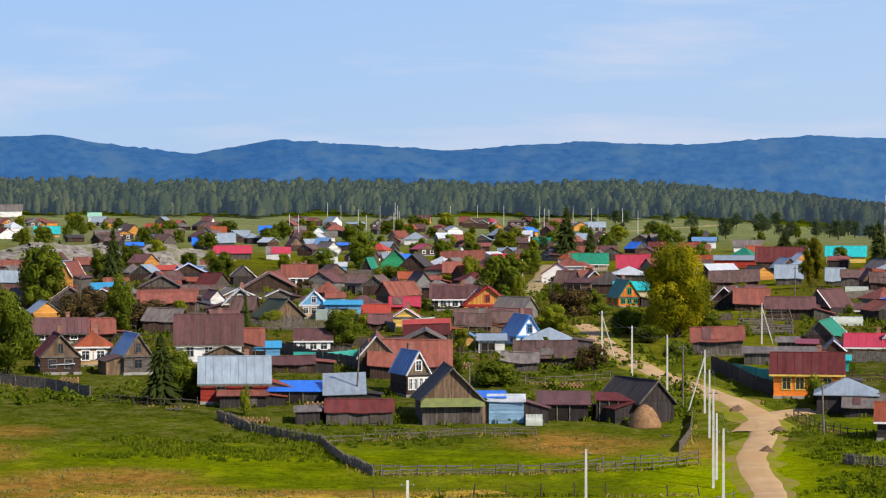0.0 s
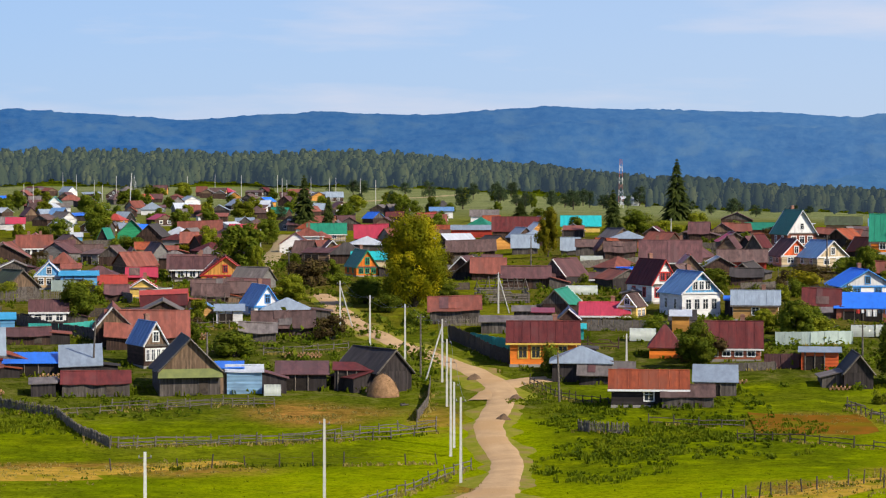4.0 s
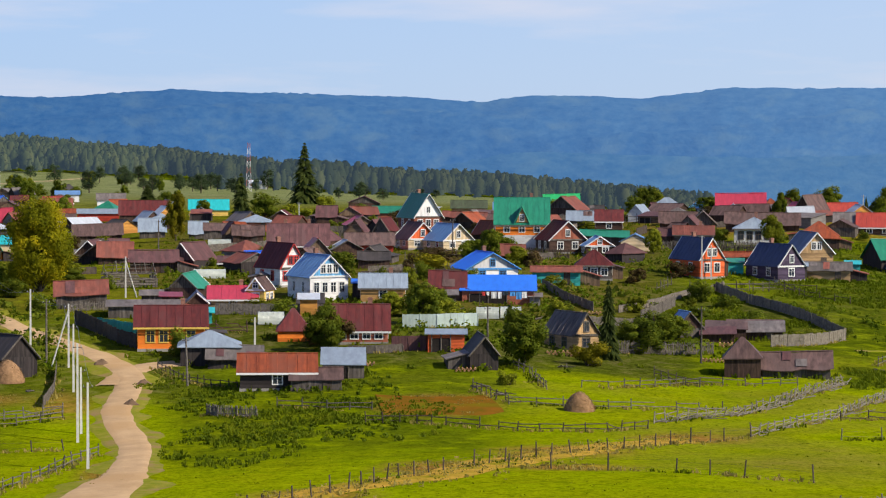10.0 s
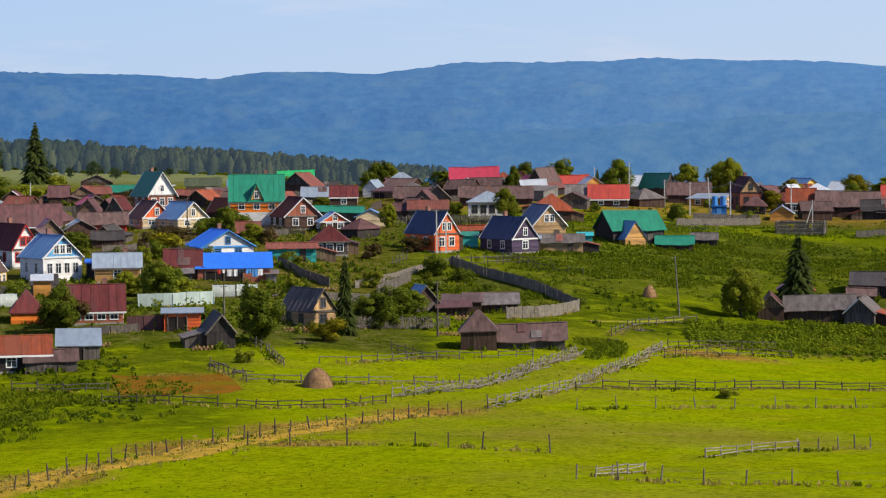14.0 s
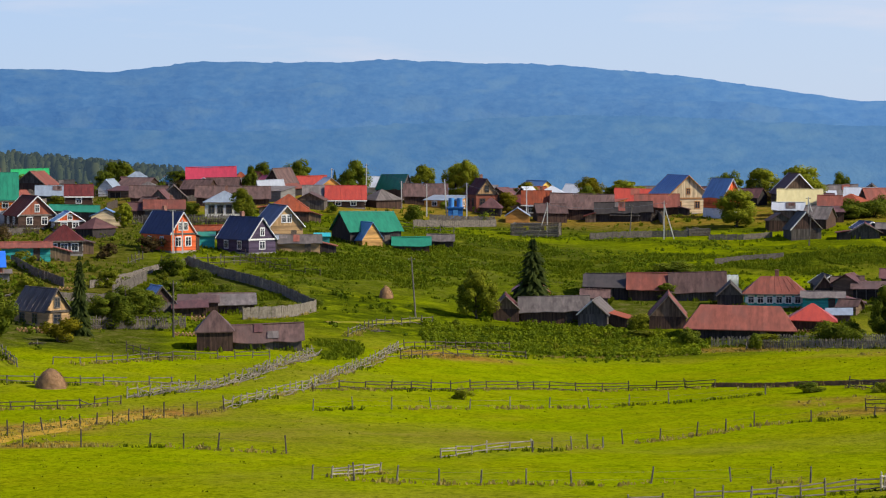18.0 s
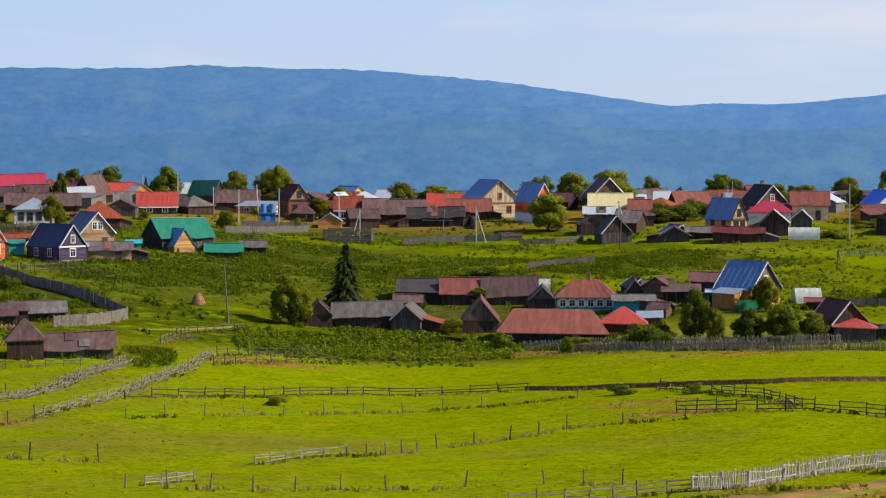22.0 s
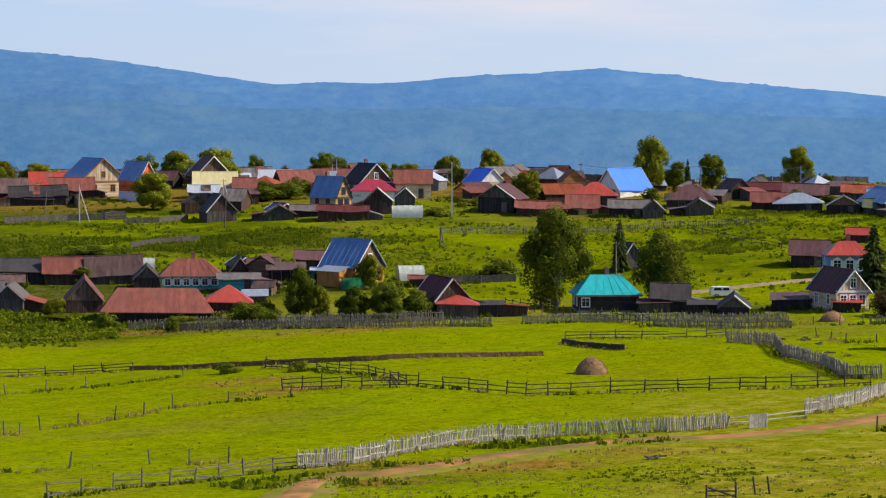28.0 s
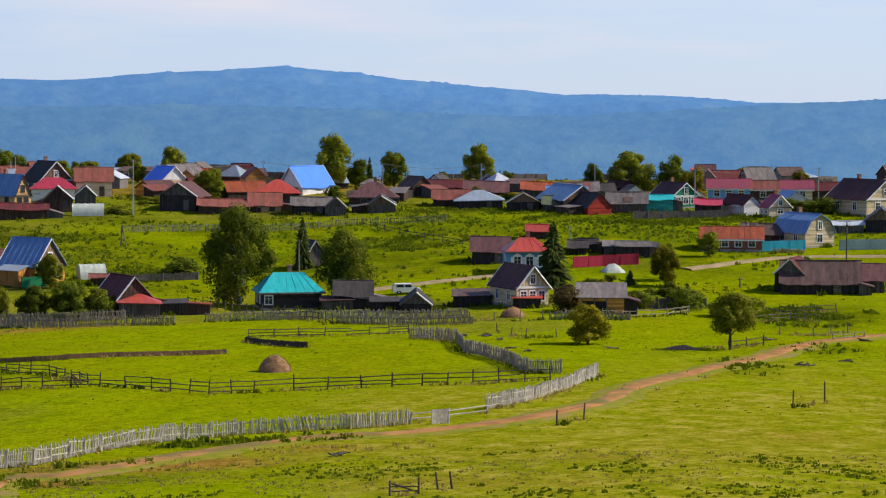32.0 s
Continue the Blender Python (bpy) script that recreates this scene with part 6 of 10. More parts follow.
def make_broadleaf(seed, n, size, leaf, bark, bare, lumps=34):
    """A tree one metre high and one metre wide, to be scaled: trunk with limbs, and a crown."""
    rng = random.Random(seed)
    spots = []
    for i in range(lumps):
        h = rng.uniform(bare + 0.10, 0.93)
        rel = (h - bare) / (1 - bare)
        rad = 0.44 * (math.sin(math.pi * min(1, rel * 0.85 + 0.14)) ** 0.65)
        w = rng.uniform(0, 6.28)
        q = rad * math.sqrt(rng.random()) * 0.82
        spots.append((q * math.cos(w), q * math.sin(w), h, rng.uniform(0.08, 0.17)))
    trunk = Solid()
    lean = rng.uniform(-0.03, 0.03)
    trunk.bar((0, 0, -0.04), (lean, 0, bare + 0.12), 0.030, 7, 0.022).bar((lean, 0, bare + 0.12), (lean * 2, 0.01, 0.86), 0.022, 6, 0.005)
    for sx, sy, sz, sr in spots[::2]:
        z0 = max(bare * 0.8, sz - 0.2)
        trunk.bar((lean, 0, z0), (sx, sy, sz), 0.011, 5, 0.004)
    v, f, nn = leafy(rng, n, size, [(a, b, c * 0.96, d) for a, b, c, d in spots])
    return trunk.mesh("trunk", bark), mesh_of("crown", v, f, leaf, normals=nn)


def make_fir(seed, leaf, sparse=1.0):
    rng = random.Random(seed)
    trunk = Solid().bar((0, 0, -0.03), (0, 0, 0.97), 0.022, 6, 0.003)
    v, f = [], []
    whorls = 30
    for i in range(whorls):
        h = 0.05 + 0.93 * i / whorls + rng.uniform(-0.01, 0.01)
        L = 0.5 * (1 - h) ** 0.85 * rng.uniform(0.8, 1.1) + 0.012
        for k in range(17):
            if rng.random() > 0.9 * sparse:
                continue
            w = rng.uniform(0, 6.28)
            dirv = Vector((math.cos(w), math.sin(w), 0))
            sidev = Vector((-math.sin(w), math.cos(w), 0))
            l = L * rng.uniform(0.7, 1.15)
            tip = dirv * l + Vector((0, 0, h - l * rng.uniform(0.22, 0.5)))
            mid = dirv * l * 0.5 + Vector((0, 0, h - l * 0.12))
            wd = l * rng.uniform(0.12, 0.20) + 0.008
            drop = Vector((0, 0, -rng.uniform(0.01, 0.03)))
            b = len(v)
            v += [Vector((0, 0, h)), mid + sidev * wd + drop, tip, mid - sidev * wd + drop, mid + Vector((0, 0, 0.008))]
            f += [(b, b + 1, b + 4), (b + 1, b + 2, b + 4), (b + 2, b + 3, b + 4), (b + 3, b, b + 4)]
    return trunk.mesh("trunk", BARK), mesh_of("crown", v, f, leaf)


def make_bush(seed, leaf, n=2800):
    rng = random.Random(seed)
    spots = []
    for i in range(13):
        w, q = rng.uniform(0, 6.28), 0.36 * math.sqrt(rng.random())
        spots.append((q * math.cos(w), q * math.sin(w), rng.uniform(0.18, 0.85) * (1 - q * 0.9), rng.uniform(0.13, 0.23)))
    stems = Solid()
    for sx, sy, sz, sr in spots[:7]:
        stems.bar((sx * 0.2, sy * 0.2, -0.05), (sx, sy, sz), 0.016, 5, 0.006)
    v, f, nn = leafy(rng, n, 0.050, spots)
    return stems.mesh("stem", BARK), mesh_of("crown", v, f, leaf, normals=nn)


KINDS = {}
for key, leafkey in (("green", "green"), ("yellow", "yellow"), ("lime", "lime")):
    KINDS[key] = [make_broadleaf(11 + i * 7 + len(key), 9500, 0.036, LEAF[leafkey], BARK, 0.08) for i in range(3)]
KINDS["birch"] = [make_broadleaf(51 + i, 15000, 0.026, LEAF["birch"], BIRCH, 0.03, 64) for i in range(2)]
KINDS["stem"] = [make_broadleaf(71 + i, 8000, 0.032, LEAF["lime"], BARK, 0.30) for i in range(2)]
KINDS["great"] = [make_broadleaf(91, 42000, 0.019, LEAF["great"], BARK, 0.0, 80)]
KINDS["fir"] = [make_fir(31 + i, LEAF["fir"]) for i in range(3)]
KINDS["pine"] = [make_broadleaf(81 + i, 2600, 0.036, LEAF["loose_pine"], BARK, 0.14) for i in range(3)]
for key in ("green", "lime", "red", "yellow"):
    KINDS["bush_" + key] = [make_bush(41 + i * 3 + len(key), LEAF[key]) for i in range(3)]
TREE_LABEL = {"green": "leafy green broadleaf tree with a rounded crown", "yellow": "broadleaf tree with yellowing autumn leaves", "lime": "light green leafy tree with an open crown",
              "birch": "tall dense birch with pale trunk and green crown", "stem": "small meadow tree with a clear trunk and light crown", "great": "great old tree with golden green autumn crown",
              "fir": "dark pointed fir tree with drooping branches", "pine": "round-headed pine on the far meadow", "bush_green": "dense dark green garden bush", "bush_lime": "light green garden bush",
              "bush_red": "russet garden bush turning brown", "bush_yellow": "garden bush with yellowing autumn leaves"}
TREE_N = [0]


def tree(x, y, w, h, kind, small=False):
    bush = kind.startswith("bush")
    root = new("bush" if bush else "fir_tree" if kind == "fir" else "birch_tree" if kind == "birch" else "pine_tree" if kind == "pine" else "tree")
    tagged(root, TREE_LABEL[kind], "bush" if bush else "tree", "garden bushes" if bush else "village trees")
    k = TREE_N[0]
    TREE_N[0] += 1
    root.matrix_basis = Matrix.Translation((x, y, land_fine(x, y) - 0.05)) @ Matrix.Rotation(k * 2.4, 4, "Z") @ Matrix.Diagonal((w * (1.35 if kind == 'fir' else 1.24), w * (1.35 if kind == 'fir' else 1.24), h * 1.03, 1))
    st, cr = KINDS[kind][k % len(KINDS[kind])]
    if not small:
        part("stem" if bush else "trunk", st, root)
    part("crown", cr, root)
    return root


# ---------------------------------------------------------------- the pine forest behind the village
def forest(name, count, seed, bear0, bear1, depth, front, label, hmin=15, hmax=20.5):
    rng = random.Random(seed)
    v, f, nn = [], [], []
    for _ in range(count):
        b = rng.uniform(bear0, bear1)
        q = rng.random() ** 1.6
        d = front(b) + depth * q + noise.noise((b * 0.55, 5, 0)) * 150 + noise.noise((b * 2.6, 2, 0)) * 60
        a = radians(b)
        x, y = d * math.sin(a), d * math.cos(a)
        stand = noise.noise((x * 0.012, y * 0.008, 4))
        z, h = land_fine(x, y), rng.uniform(hmin, hmax) * (1 + 0.22 * stand) * (rng.uniform(0.6, 0.95) if q < 0.03 else 1)
        cw = h * rng.uniform(0.26, 0.44)
        slim = rng.random() < 0.14
        # a lumpy crown, and loose sprays round it
        k, turn, seg, lev = len(v), rng.uniform(0, 6.28), 7, 6
        mid = Vector((x, y, z + h * 0.55))
        for i in range(lev + 1):
            hh = 0.16 + 0.84 * i / lev
            rad = cw * ((1.02 - hh) * 1.1 if slim else min(1.0, 0.35 + hh) * max(0.03, 1.02 - hh) ** 0.38) * 0.9
            for j in range(seg):
                w = turn + j * 6.283 / seg + 0.4 * (i % 2)
                r = rad * rng.uniform(0.62, 1.12)
                v.append(Vector((x + r * math.cos(w), y + r * math.sin(w), z + h * (hh + rng.uniform(-0.04, 0.04)))))
                nn.append(Vector((math.cos(w), math.sin(w), 0.15 + 0.6 * hh)).normalized())
        f += [(k + i * seg + j, k + i * seg + (j + 1) % seg, k + (i + 1) * seg + (j + 1) % seg, k + (i + 1) * seg + j) for i in range(lev) for j in range(seg)]
        for _i in range(26):
            hh = rng.uniform(0.14, 1.02)
            rad = cw * ((1.04 - hh) * 1.15 if slim else min(1.0, 0.3 + hh) * max(0.05, 1.05 - hh) ** 0.45) * rng.uniform(0.7, 1.15)
            w = rng.uniform(0, 6.28)
            p = Vector((x + rad * math.cos(w), y + rad * math.sin(w), z + h * hh))
            s = rng.uniform(0.5, 1.1)
            e1 = Vector((rng.uniform(-1, 1), rng.uniform(-1, 1), rng.uniform(-0.7, 0.3))).normalized() * s
            e2 = Vector((rng.uniform(-1, 1), rng.uniform(-1, 1), rng.uniform(-0.2, 0.9))).normalized() * s
            k = len(v)
            v += [p - e1, p + e1 * 0.6 - e2 * 0.6, p + e2]
            out = Vector((math.cos(w), math.sin(w), 0.1 + hh * 0.7))
            f.append((k, k + 1, k + 2) if (v[k + 1] - v[k]).cross(v[k + 2] - v[k]).dot(out) > 0 else (k + 2, k + 1, k))
            nn += [out.normalized()] * 3
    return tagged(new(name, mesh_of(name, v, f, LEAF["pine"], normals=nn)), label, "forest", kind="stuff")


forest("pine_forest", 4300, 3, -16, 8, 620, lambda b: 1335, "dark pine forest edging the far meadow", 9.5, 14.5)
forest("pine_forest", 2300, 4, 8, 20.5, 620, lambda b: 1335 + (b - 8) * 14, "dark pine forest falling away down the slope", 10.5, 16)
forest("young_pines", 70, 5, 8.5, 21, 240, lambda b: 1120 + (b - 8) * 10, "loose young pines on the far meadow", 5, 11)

# ---------------------------------------------------------------- weeds and rough grass
WEED = leaf_mat("weeds", (0.070, 0.105, 0.004), (0.130, 0.170, 0.005), (0.215, 0.235, 0.009), 0.15)
STRAW = leaf_mat("dry_grass", (0.20, 0.165, 0.03), (0.34, 0.27, 0.06), (0.48, 0.38, 0.12))
GRASS = leaf_mat("grass_blades", (0.13, 0.17, 0.002), (0.20, 0.24, 0.003), (0.28, 0.29, 0.01))


def tufts(name, places, material, label, blades=5):
    """Clumps of upright leaves: place, height and width for each."""
    rng = random.Random(len(places))
    v, f = [], []
    for x, y, h, w in places:
        z = land_fine(x, y) - 0.04
        for _ in range(blades):
            a = rng.uniform(0, 6.28)
            r = w * 0.5 * math.sqrt(rng.random())
            px, py = x + r * math.cos(a), y + r * math.sin(a)
            t = rng.uniform(0, 6.28)
            tw = w * rng.uniform(0.10, 0.22)
            tip = Vector((px + rng.uniform(-0.4, 0.4) * h, py + rng.uniform(-0.4, 0.4) * h, z + h * rng.uniform(0.55, 1.1)))
            k = len(v)
            v += [Vector((px - tw * math.cos(t), py - tw * math.sin(t), z)), Vector((px + tw * math.cos(t), py + tw * math.sin(t), z)), tip + Vector((tw * 0.5 * math.cos(t), tw * 0.5 * math.sin(t), 0)), tip - Vector((tw * 0.7 * math.cos(t), tw * 0.7 * math.sin(t), 0.1 * h))]
            f.append((k, k + 1, k + 2, k + 3))
    return tagged(new(name, mesh_of(name, v, f, material)), label, "grass", kind="stuff")


def in_ring(rng, n, b0, b1, d0, d1):
    for _ in range(n):
        b, d = radians(rng.uniform(b0, b1)), math.sqrt(rng.uniform(d0 * d0, d1 * d1))
        yield d * math.sin(b), d * math.cos(b)


def scatter_weeds():
    rng = random.Random(77)
    weeds, straw, grass = [], [], []
    for zx, zy, ra, rr, dens in WEED_ZONES:
        b = math.atan2(zx, zy)
        for _ in range(int(dens * 1.7 * ra * rr * 3.14)):
            w, q = rng.uniform(0, 6.28), math.sqrt(rng.random())
            u, s = q * ra * math.cos(w), q * rr * math.sin(w)
            x, y = zx + u * math.cos(b) + s * math.sin(b), zy - u * math.sin(b) + s * math.cos(b)
            if noise.noise((x * 0.12, y * 0.12, 9)) < -0.12:
                continue
            h = rng.uniform(0.12, 0.5)
            weeds.append((x, y, h, h * rng.uniform(1.2, 2.0)))
    for zx, zy, ra, rr, dens in DRY_ZONES:
        if dens <= 0.5:
            continue
        b = math.atan2(zx, zy)
        for _ in range(int(dens * ra * rr * 3.14)):
            w, q = rng.uniform(0, 6.28), math.sqrt(rng.random())
            u, s = q * ra * math.cos(w), q * rr * math.sin(w)
            x, y = zx + u * math.cos(b) + s * math.sin(b), zy - u * math.sin(b) + s * math.cos(b)
            if noise.noise((x * 0.2, y * 0.2, 4)) < -0.1:
                continue
            h = rng.uniform(0.10, 0.3)
            straw.append((x, y, h, h * rng.uniform(1.5, 2.6)))
    for x, y in in_ring(rng, 11000, -11, 58, 125, 330):
        if noise.noise((x * 0.03, y * 0.03, 1)) + noise.noise((x * 0.3, y * 0.3, 2)) * 0.7 > 0.12:
            h = rng.uniform(0.06, 0.17)
            grass.append((x, y, h, h * 2.6))
    for x, y in in_ring(rng, 6000, 35, 58, 335, 470):
        if noise.noise((x * 0.05, y * 0.05, 5)) > 0.05:
            h = rng.uniform(0.10, 0.32)
            weeds.append((x, y, h, h * 2.4))
    for x, y in in_ring(rng, 15000, -11, 58, 300, 560):
        if math.degrees(math.atan2(x, y)) > 19 and math.hypot(x, y) < 350:
            continue
        if noise.noise((x * 0.04, y * 0.04, 1)) > 0.0:
            h = rng.uniform(0.15, 0.6)
            weeds.append((x, y, h, h * 1.8))
    for x, y in in_ring(rng, 9000, 37, 59, 92, 170):
        q = noise.noise((x * 0.11, y * 0.11, 12)) + 0.5 * noise.noise((x * 0.4, y * 0.4, 7))
        if q > 0.08:
            h = rng.uniform(0.05, 0.18)
            straw.append((x, y, h, h * 2.4))
        elif q < -0.16:
            h = rng.uniform(0.06, 0.22)
            weeds.append((x, y, h, h * 2.2))
    tufts("weeds", weeds, WEED, "rank green weeds and nettles", 7)
    tufts("dry_grass", straw, STRAW, "straw-coloured dry grass", 4)
    tufts("grass_tufts", grass, GRASS, "tufts of meadow grass", 4)


SCRUB = leaf_mat("scrub_leaves", (0.062, 0.100, 0.004), (0.110, 0.155, 0.006), (0.175, 0.215, 0.009), 0.2)


def shrubs(name, count, seed, boxes, label, hmin=0.5, hmax=1.5, gate=0.05, leaf=None):
    """Low scrub on the banks: many small leafy clumps in one mesh."""
    rng = random.Random(seed)
    v, f, nn = [], [], []
    total = sum((b1 - b0) * (d1 - d0) for b0, b1, d0, d1 in boxes)
    for b0, b1, d0, d1 in boxes:
        for _ in range(int(count * (b1 - b0) * (d1 - d0) / total)):
            b, d = radians(rng.uniform(b0, b1)), rng.uniform(d0, d1)
            x, y = d * math.sin(b), d * math.cos(b)
            if 1.1 * noise.noise((x * 0.028, y * 0.06, 6)) + 0.4 * noise.noise((x * 0.2, y * 0.2, 2)) < gate:
                continue
            bb = math.degrees(b)
            if d > 350 and bb > 20 and noise.noise((bb * 0.30, d * 0.055 + bb * 0.35, 11)) < -0.03:
                continue
            h = rng.uniform(hmin, hmax)
            z = land_fine(x, y)
            a, q, an = leafy(rng, 18, 0.3 * h + 0.1, [(x, y, z + h * 0.35, h * 0.62), (x + h * 0.4, y, z + h * 0.25, h * 0.45)])
            k = len(v)
            v += a
            nn += an
            f += [tuple(k + i for i in t) for t in q]
    return tagged(new(name, mesh_of(name, v, f, leaf or SCRUB, normals=nn)), label, "scrub", kind="stuff")


scatter_weeds()
shrubs("bank_scrub", 8200, 8, [(20.5, 33, 372, 470), (20.5, 33, 372, 470), (33, 43, 375, 445), (26, 31.5, 318, 345), (43, 57, 400, 450)], "low green scrub and nettles on the bank", 0.2, 0.62, -0.5)
shrubs("yard_scrub", 5200, 9, [(-10.5, 6, 296, 520), (8, 21, 288, 430), (19, 33, 328, 372)], "low green scrub in the yards", 0.4, 1.2)
shrubs("garden_shrubs", 620, 14, [(-10.5, 6, 300, 560), (8, 21, 292, 480), (21, 56, 480, 570)], "rank garden shrubs between the houses", 1.1, 2.3, -0.02, LEAF["green"])
shrubs("field_scrub", 500, 10, [(8.5, 13.5, 232, 285), (-4, 0.5, 268, 290)], "clumps of rank weeds by the road", 0.3, 0.7)
shrubs("weed_bed", 2600, 12, [(28.4, 32.3, 327, 358), (28.4, 32.3, 327, 345), (26.0, 28.4, 324, 350)], "dense bed of rank weeds below the old barns", 0.35, 0.8, -0.6, WEED)


# ---------------------------------------------------------------- roads and tracks
DIRT = mat("pale_road_dirt", (0.56, 0.375, 0.205), (0.42, 0.275, 0.145), scale=0.35, rough=0.95, bump=0.06, bscale=3, vary=0, stain=(0.46, 0.29, 0.14), spec=0.1)
REDDIRT = mat("red_track_dirt", (0.46, 0.225, 0.080), (0.27, 0.135, 0.045), scale=0.5, rough=0.95, bump=0.06, bscale=3, vary=0, stain=(0.17, 0.14, 0.04), spec=0.1)
VERGE = mat("trodden_verge", (0.27, 0.235, 0.030), (0.15, 0.185, 0.004), scale=0.9, rough=0.95, bump=0.06, bscale=3, vary=0, stain=(0.27, 0.185, 0.07), spec=0.05)
DRYSTRIP = mat("dry_grass_strip", (0.52, 0.30, 0.055), (0.28, 0.205, 0.018), scale=0.6, rough=0.95, bump=0.08, bscale=4, vary=0, stain=(0.23, 0.20, 0.012), spec=0.0)
BROWNGRASS = mat("withered_brown_grass", (0.235, 0.092, 0.012), (0.125, 0.085, 0.008), scale=0.6, rough=0.95, bump=0.08, bscale=4, vary=0, stain=(0.16, 0.125, 0.008), spec=0.0)
GREYDIRT = mat("grey_lane_dirt", (0.40, 0.30, 0.17), (0.26, 0.20, 0.09), scale=0.5, rough=0.95, bump=0.05, bscale=3, vary=0, spec=0.1)


DRYLINES = [([(154.7, 284.1), (167.6, 281.3), (173.2, 278.6), (180.0, 279.0), (186.9, 265.3)], 2.4)]


def smooth_line(pts, step=1.5):
    out = []
    P = [Vector((*p, 0)) for p in pts]
    P = [P[0] * 2 - P[1]] + P + [P[-1] * 2 - P[-2]]
    for i in range(1, len(P) - 2):
        n = max(2, int((P[i + 1] - P[i]).length / step))
        for k in range(n):
            t = k / n
            a, b, c, d = P[i - 1], P[i], P[i + 1], P[i + 2]
            out.append(0.5 * (2 * b + (c - a) * t + (2 * a - 5 * b + 4 * c - d) * t * t + (3 * b - a - 3 * c + d) * t ** 3))
    out.append(P[-2])
    return out


def road(name, pts, width, material, label, lift=0.13, ragged=0.2, flare=0.0):
    line = smooth_line(pts)
    if material is DRYSTRIP:
        DRYLINES.append((pts, width))
    LANES.extend((p.x, p.y) for p in line[::3])
    v, f = [], []
    cols = 7
    for i, p in enumerate(line):
        q = (line[min(i + 1, len(line) - 1)] - line[max(i - 1, 0)]).normalized()
        sd = Vector((q.y, -q.x, 0))
        wl = width * (1 + ragged * noise.noise((p.x * 0.15, p.y * 0.15, 1)) + 0.4 * ragged * noise.noise((p.x * 0.3, p.y * 0.3, 5)))
        wr = width * (1 + ragged * noise.noise((p.x * 0.15, p.y * 0.15, 8)) + 0.4 * ragged * noise.noise((p.x * 0.3, p.y * 0.3, 2)))
        wide = 1 + flare * max(0.0, 1 - (i / 24) ** 2)
        wl, wr = wl * wide, wr * wide
        for k in range(cols):
            s = -1 + 2 * k / (cols - 1)
            o = sd * s * (wl if s < 0 else wr) / 2
            x, y = p.x + o.x, p.y + o.y
            edge = lift * (1 - s ** 6 * 1.5)
            rut = -0.05 * math.exp(-((abs(s) - 0.45) / 0.12) ** 2)
            v.append((x, y, land_fine(x, y) + lift * 0.6 + edge + rut))
    for i in range(len(line) - 1):
        for k in range(cols - 1):
            a = i * cols + k
            f.append((a, a + 1, a + cols + 1, a + cols))
    return tagged(new(name, mesh_of(name, v, f, material, True)), label, "road", kind="structure")


# ---------------------------------------------------------------- fences
PIECE = {}
FAR_FENCE = 210.0          # beyond this the small pieces of a fence are one mesh


def piece(kind, material):
    """Shared one-metre pieces: posts, pickets and boards stand on z = 0, rails run along x."""
    key = (kind, material.name)
    if key not in PIECE:
        s = Solid()
        if kind == "post":
            s.bar((0, 0, -0.3), (0.01, 0, 1.0), 0.075, 6, 0.06)
        elif kind == "rail":
            s.bar((0, 0, 0), (1, 0, 0), 0.045, 5, 0.038)
        elif kind == "picket":
            s.bar((0, 0, 0), (0.006, 0, 0.94), 0.055, 6, 0.048).bar((0.006, 0, 0.94), (0.006, 0, 1.03), 0.048, 6, 0.004)
        elif kind == "board":
            s.box(-0.5, -0.02, 0, 0.5, 0.02, 1.0)
        elif kind == "sheet":
            n = 12
            up = [(-0.5 + i / n, 0.018 * (i % 2), zz) for zz in (0.0, 1.0) for i in range(n + 1)] + [(-0.5 + i / n, 0.018 * (i % 2) + 0.006, zz) for zz in (0.0, 1.0) for i in range(n + 1)]
            k = n + 1
            s.poly(up, [(i, i + 1, i + k + 1, i + k) for i in range(n)] + [(i + 2 * k + 1, i + 2 * k, i + 3 * k, i + 3 * k + 1) for i in range(n)] + [(i + k, i + k + 1, i + 3 * k + 1, i + 3 * k) for i in range(n)])
        PIECE[key] = s.mesh(kind, material)
    return PIECE[key]


FENCED = []


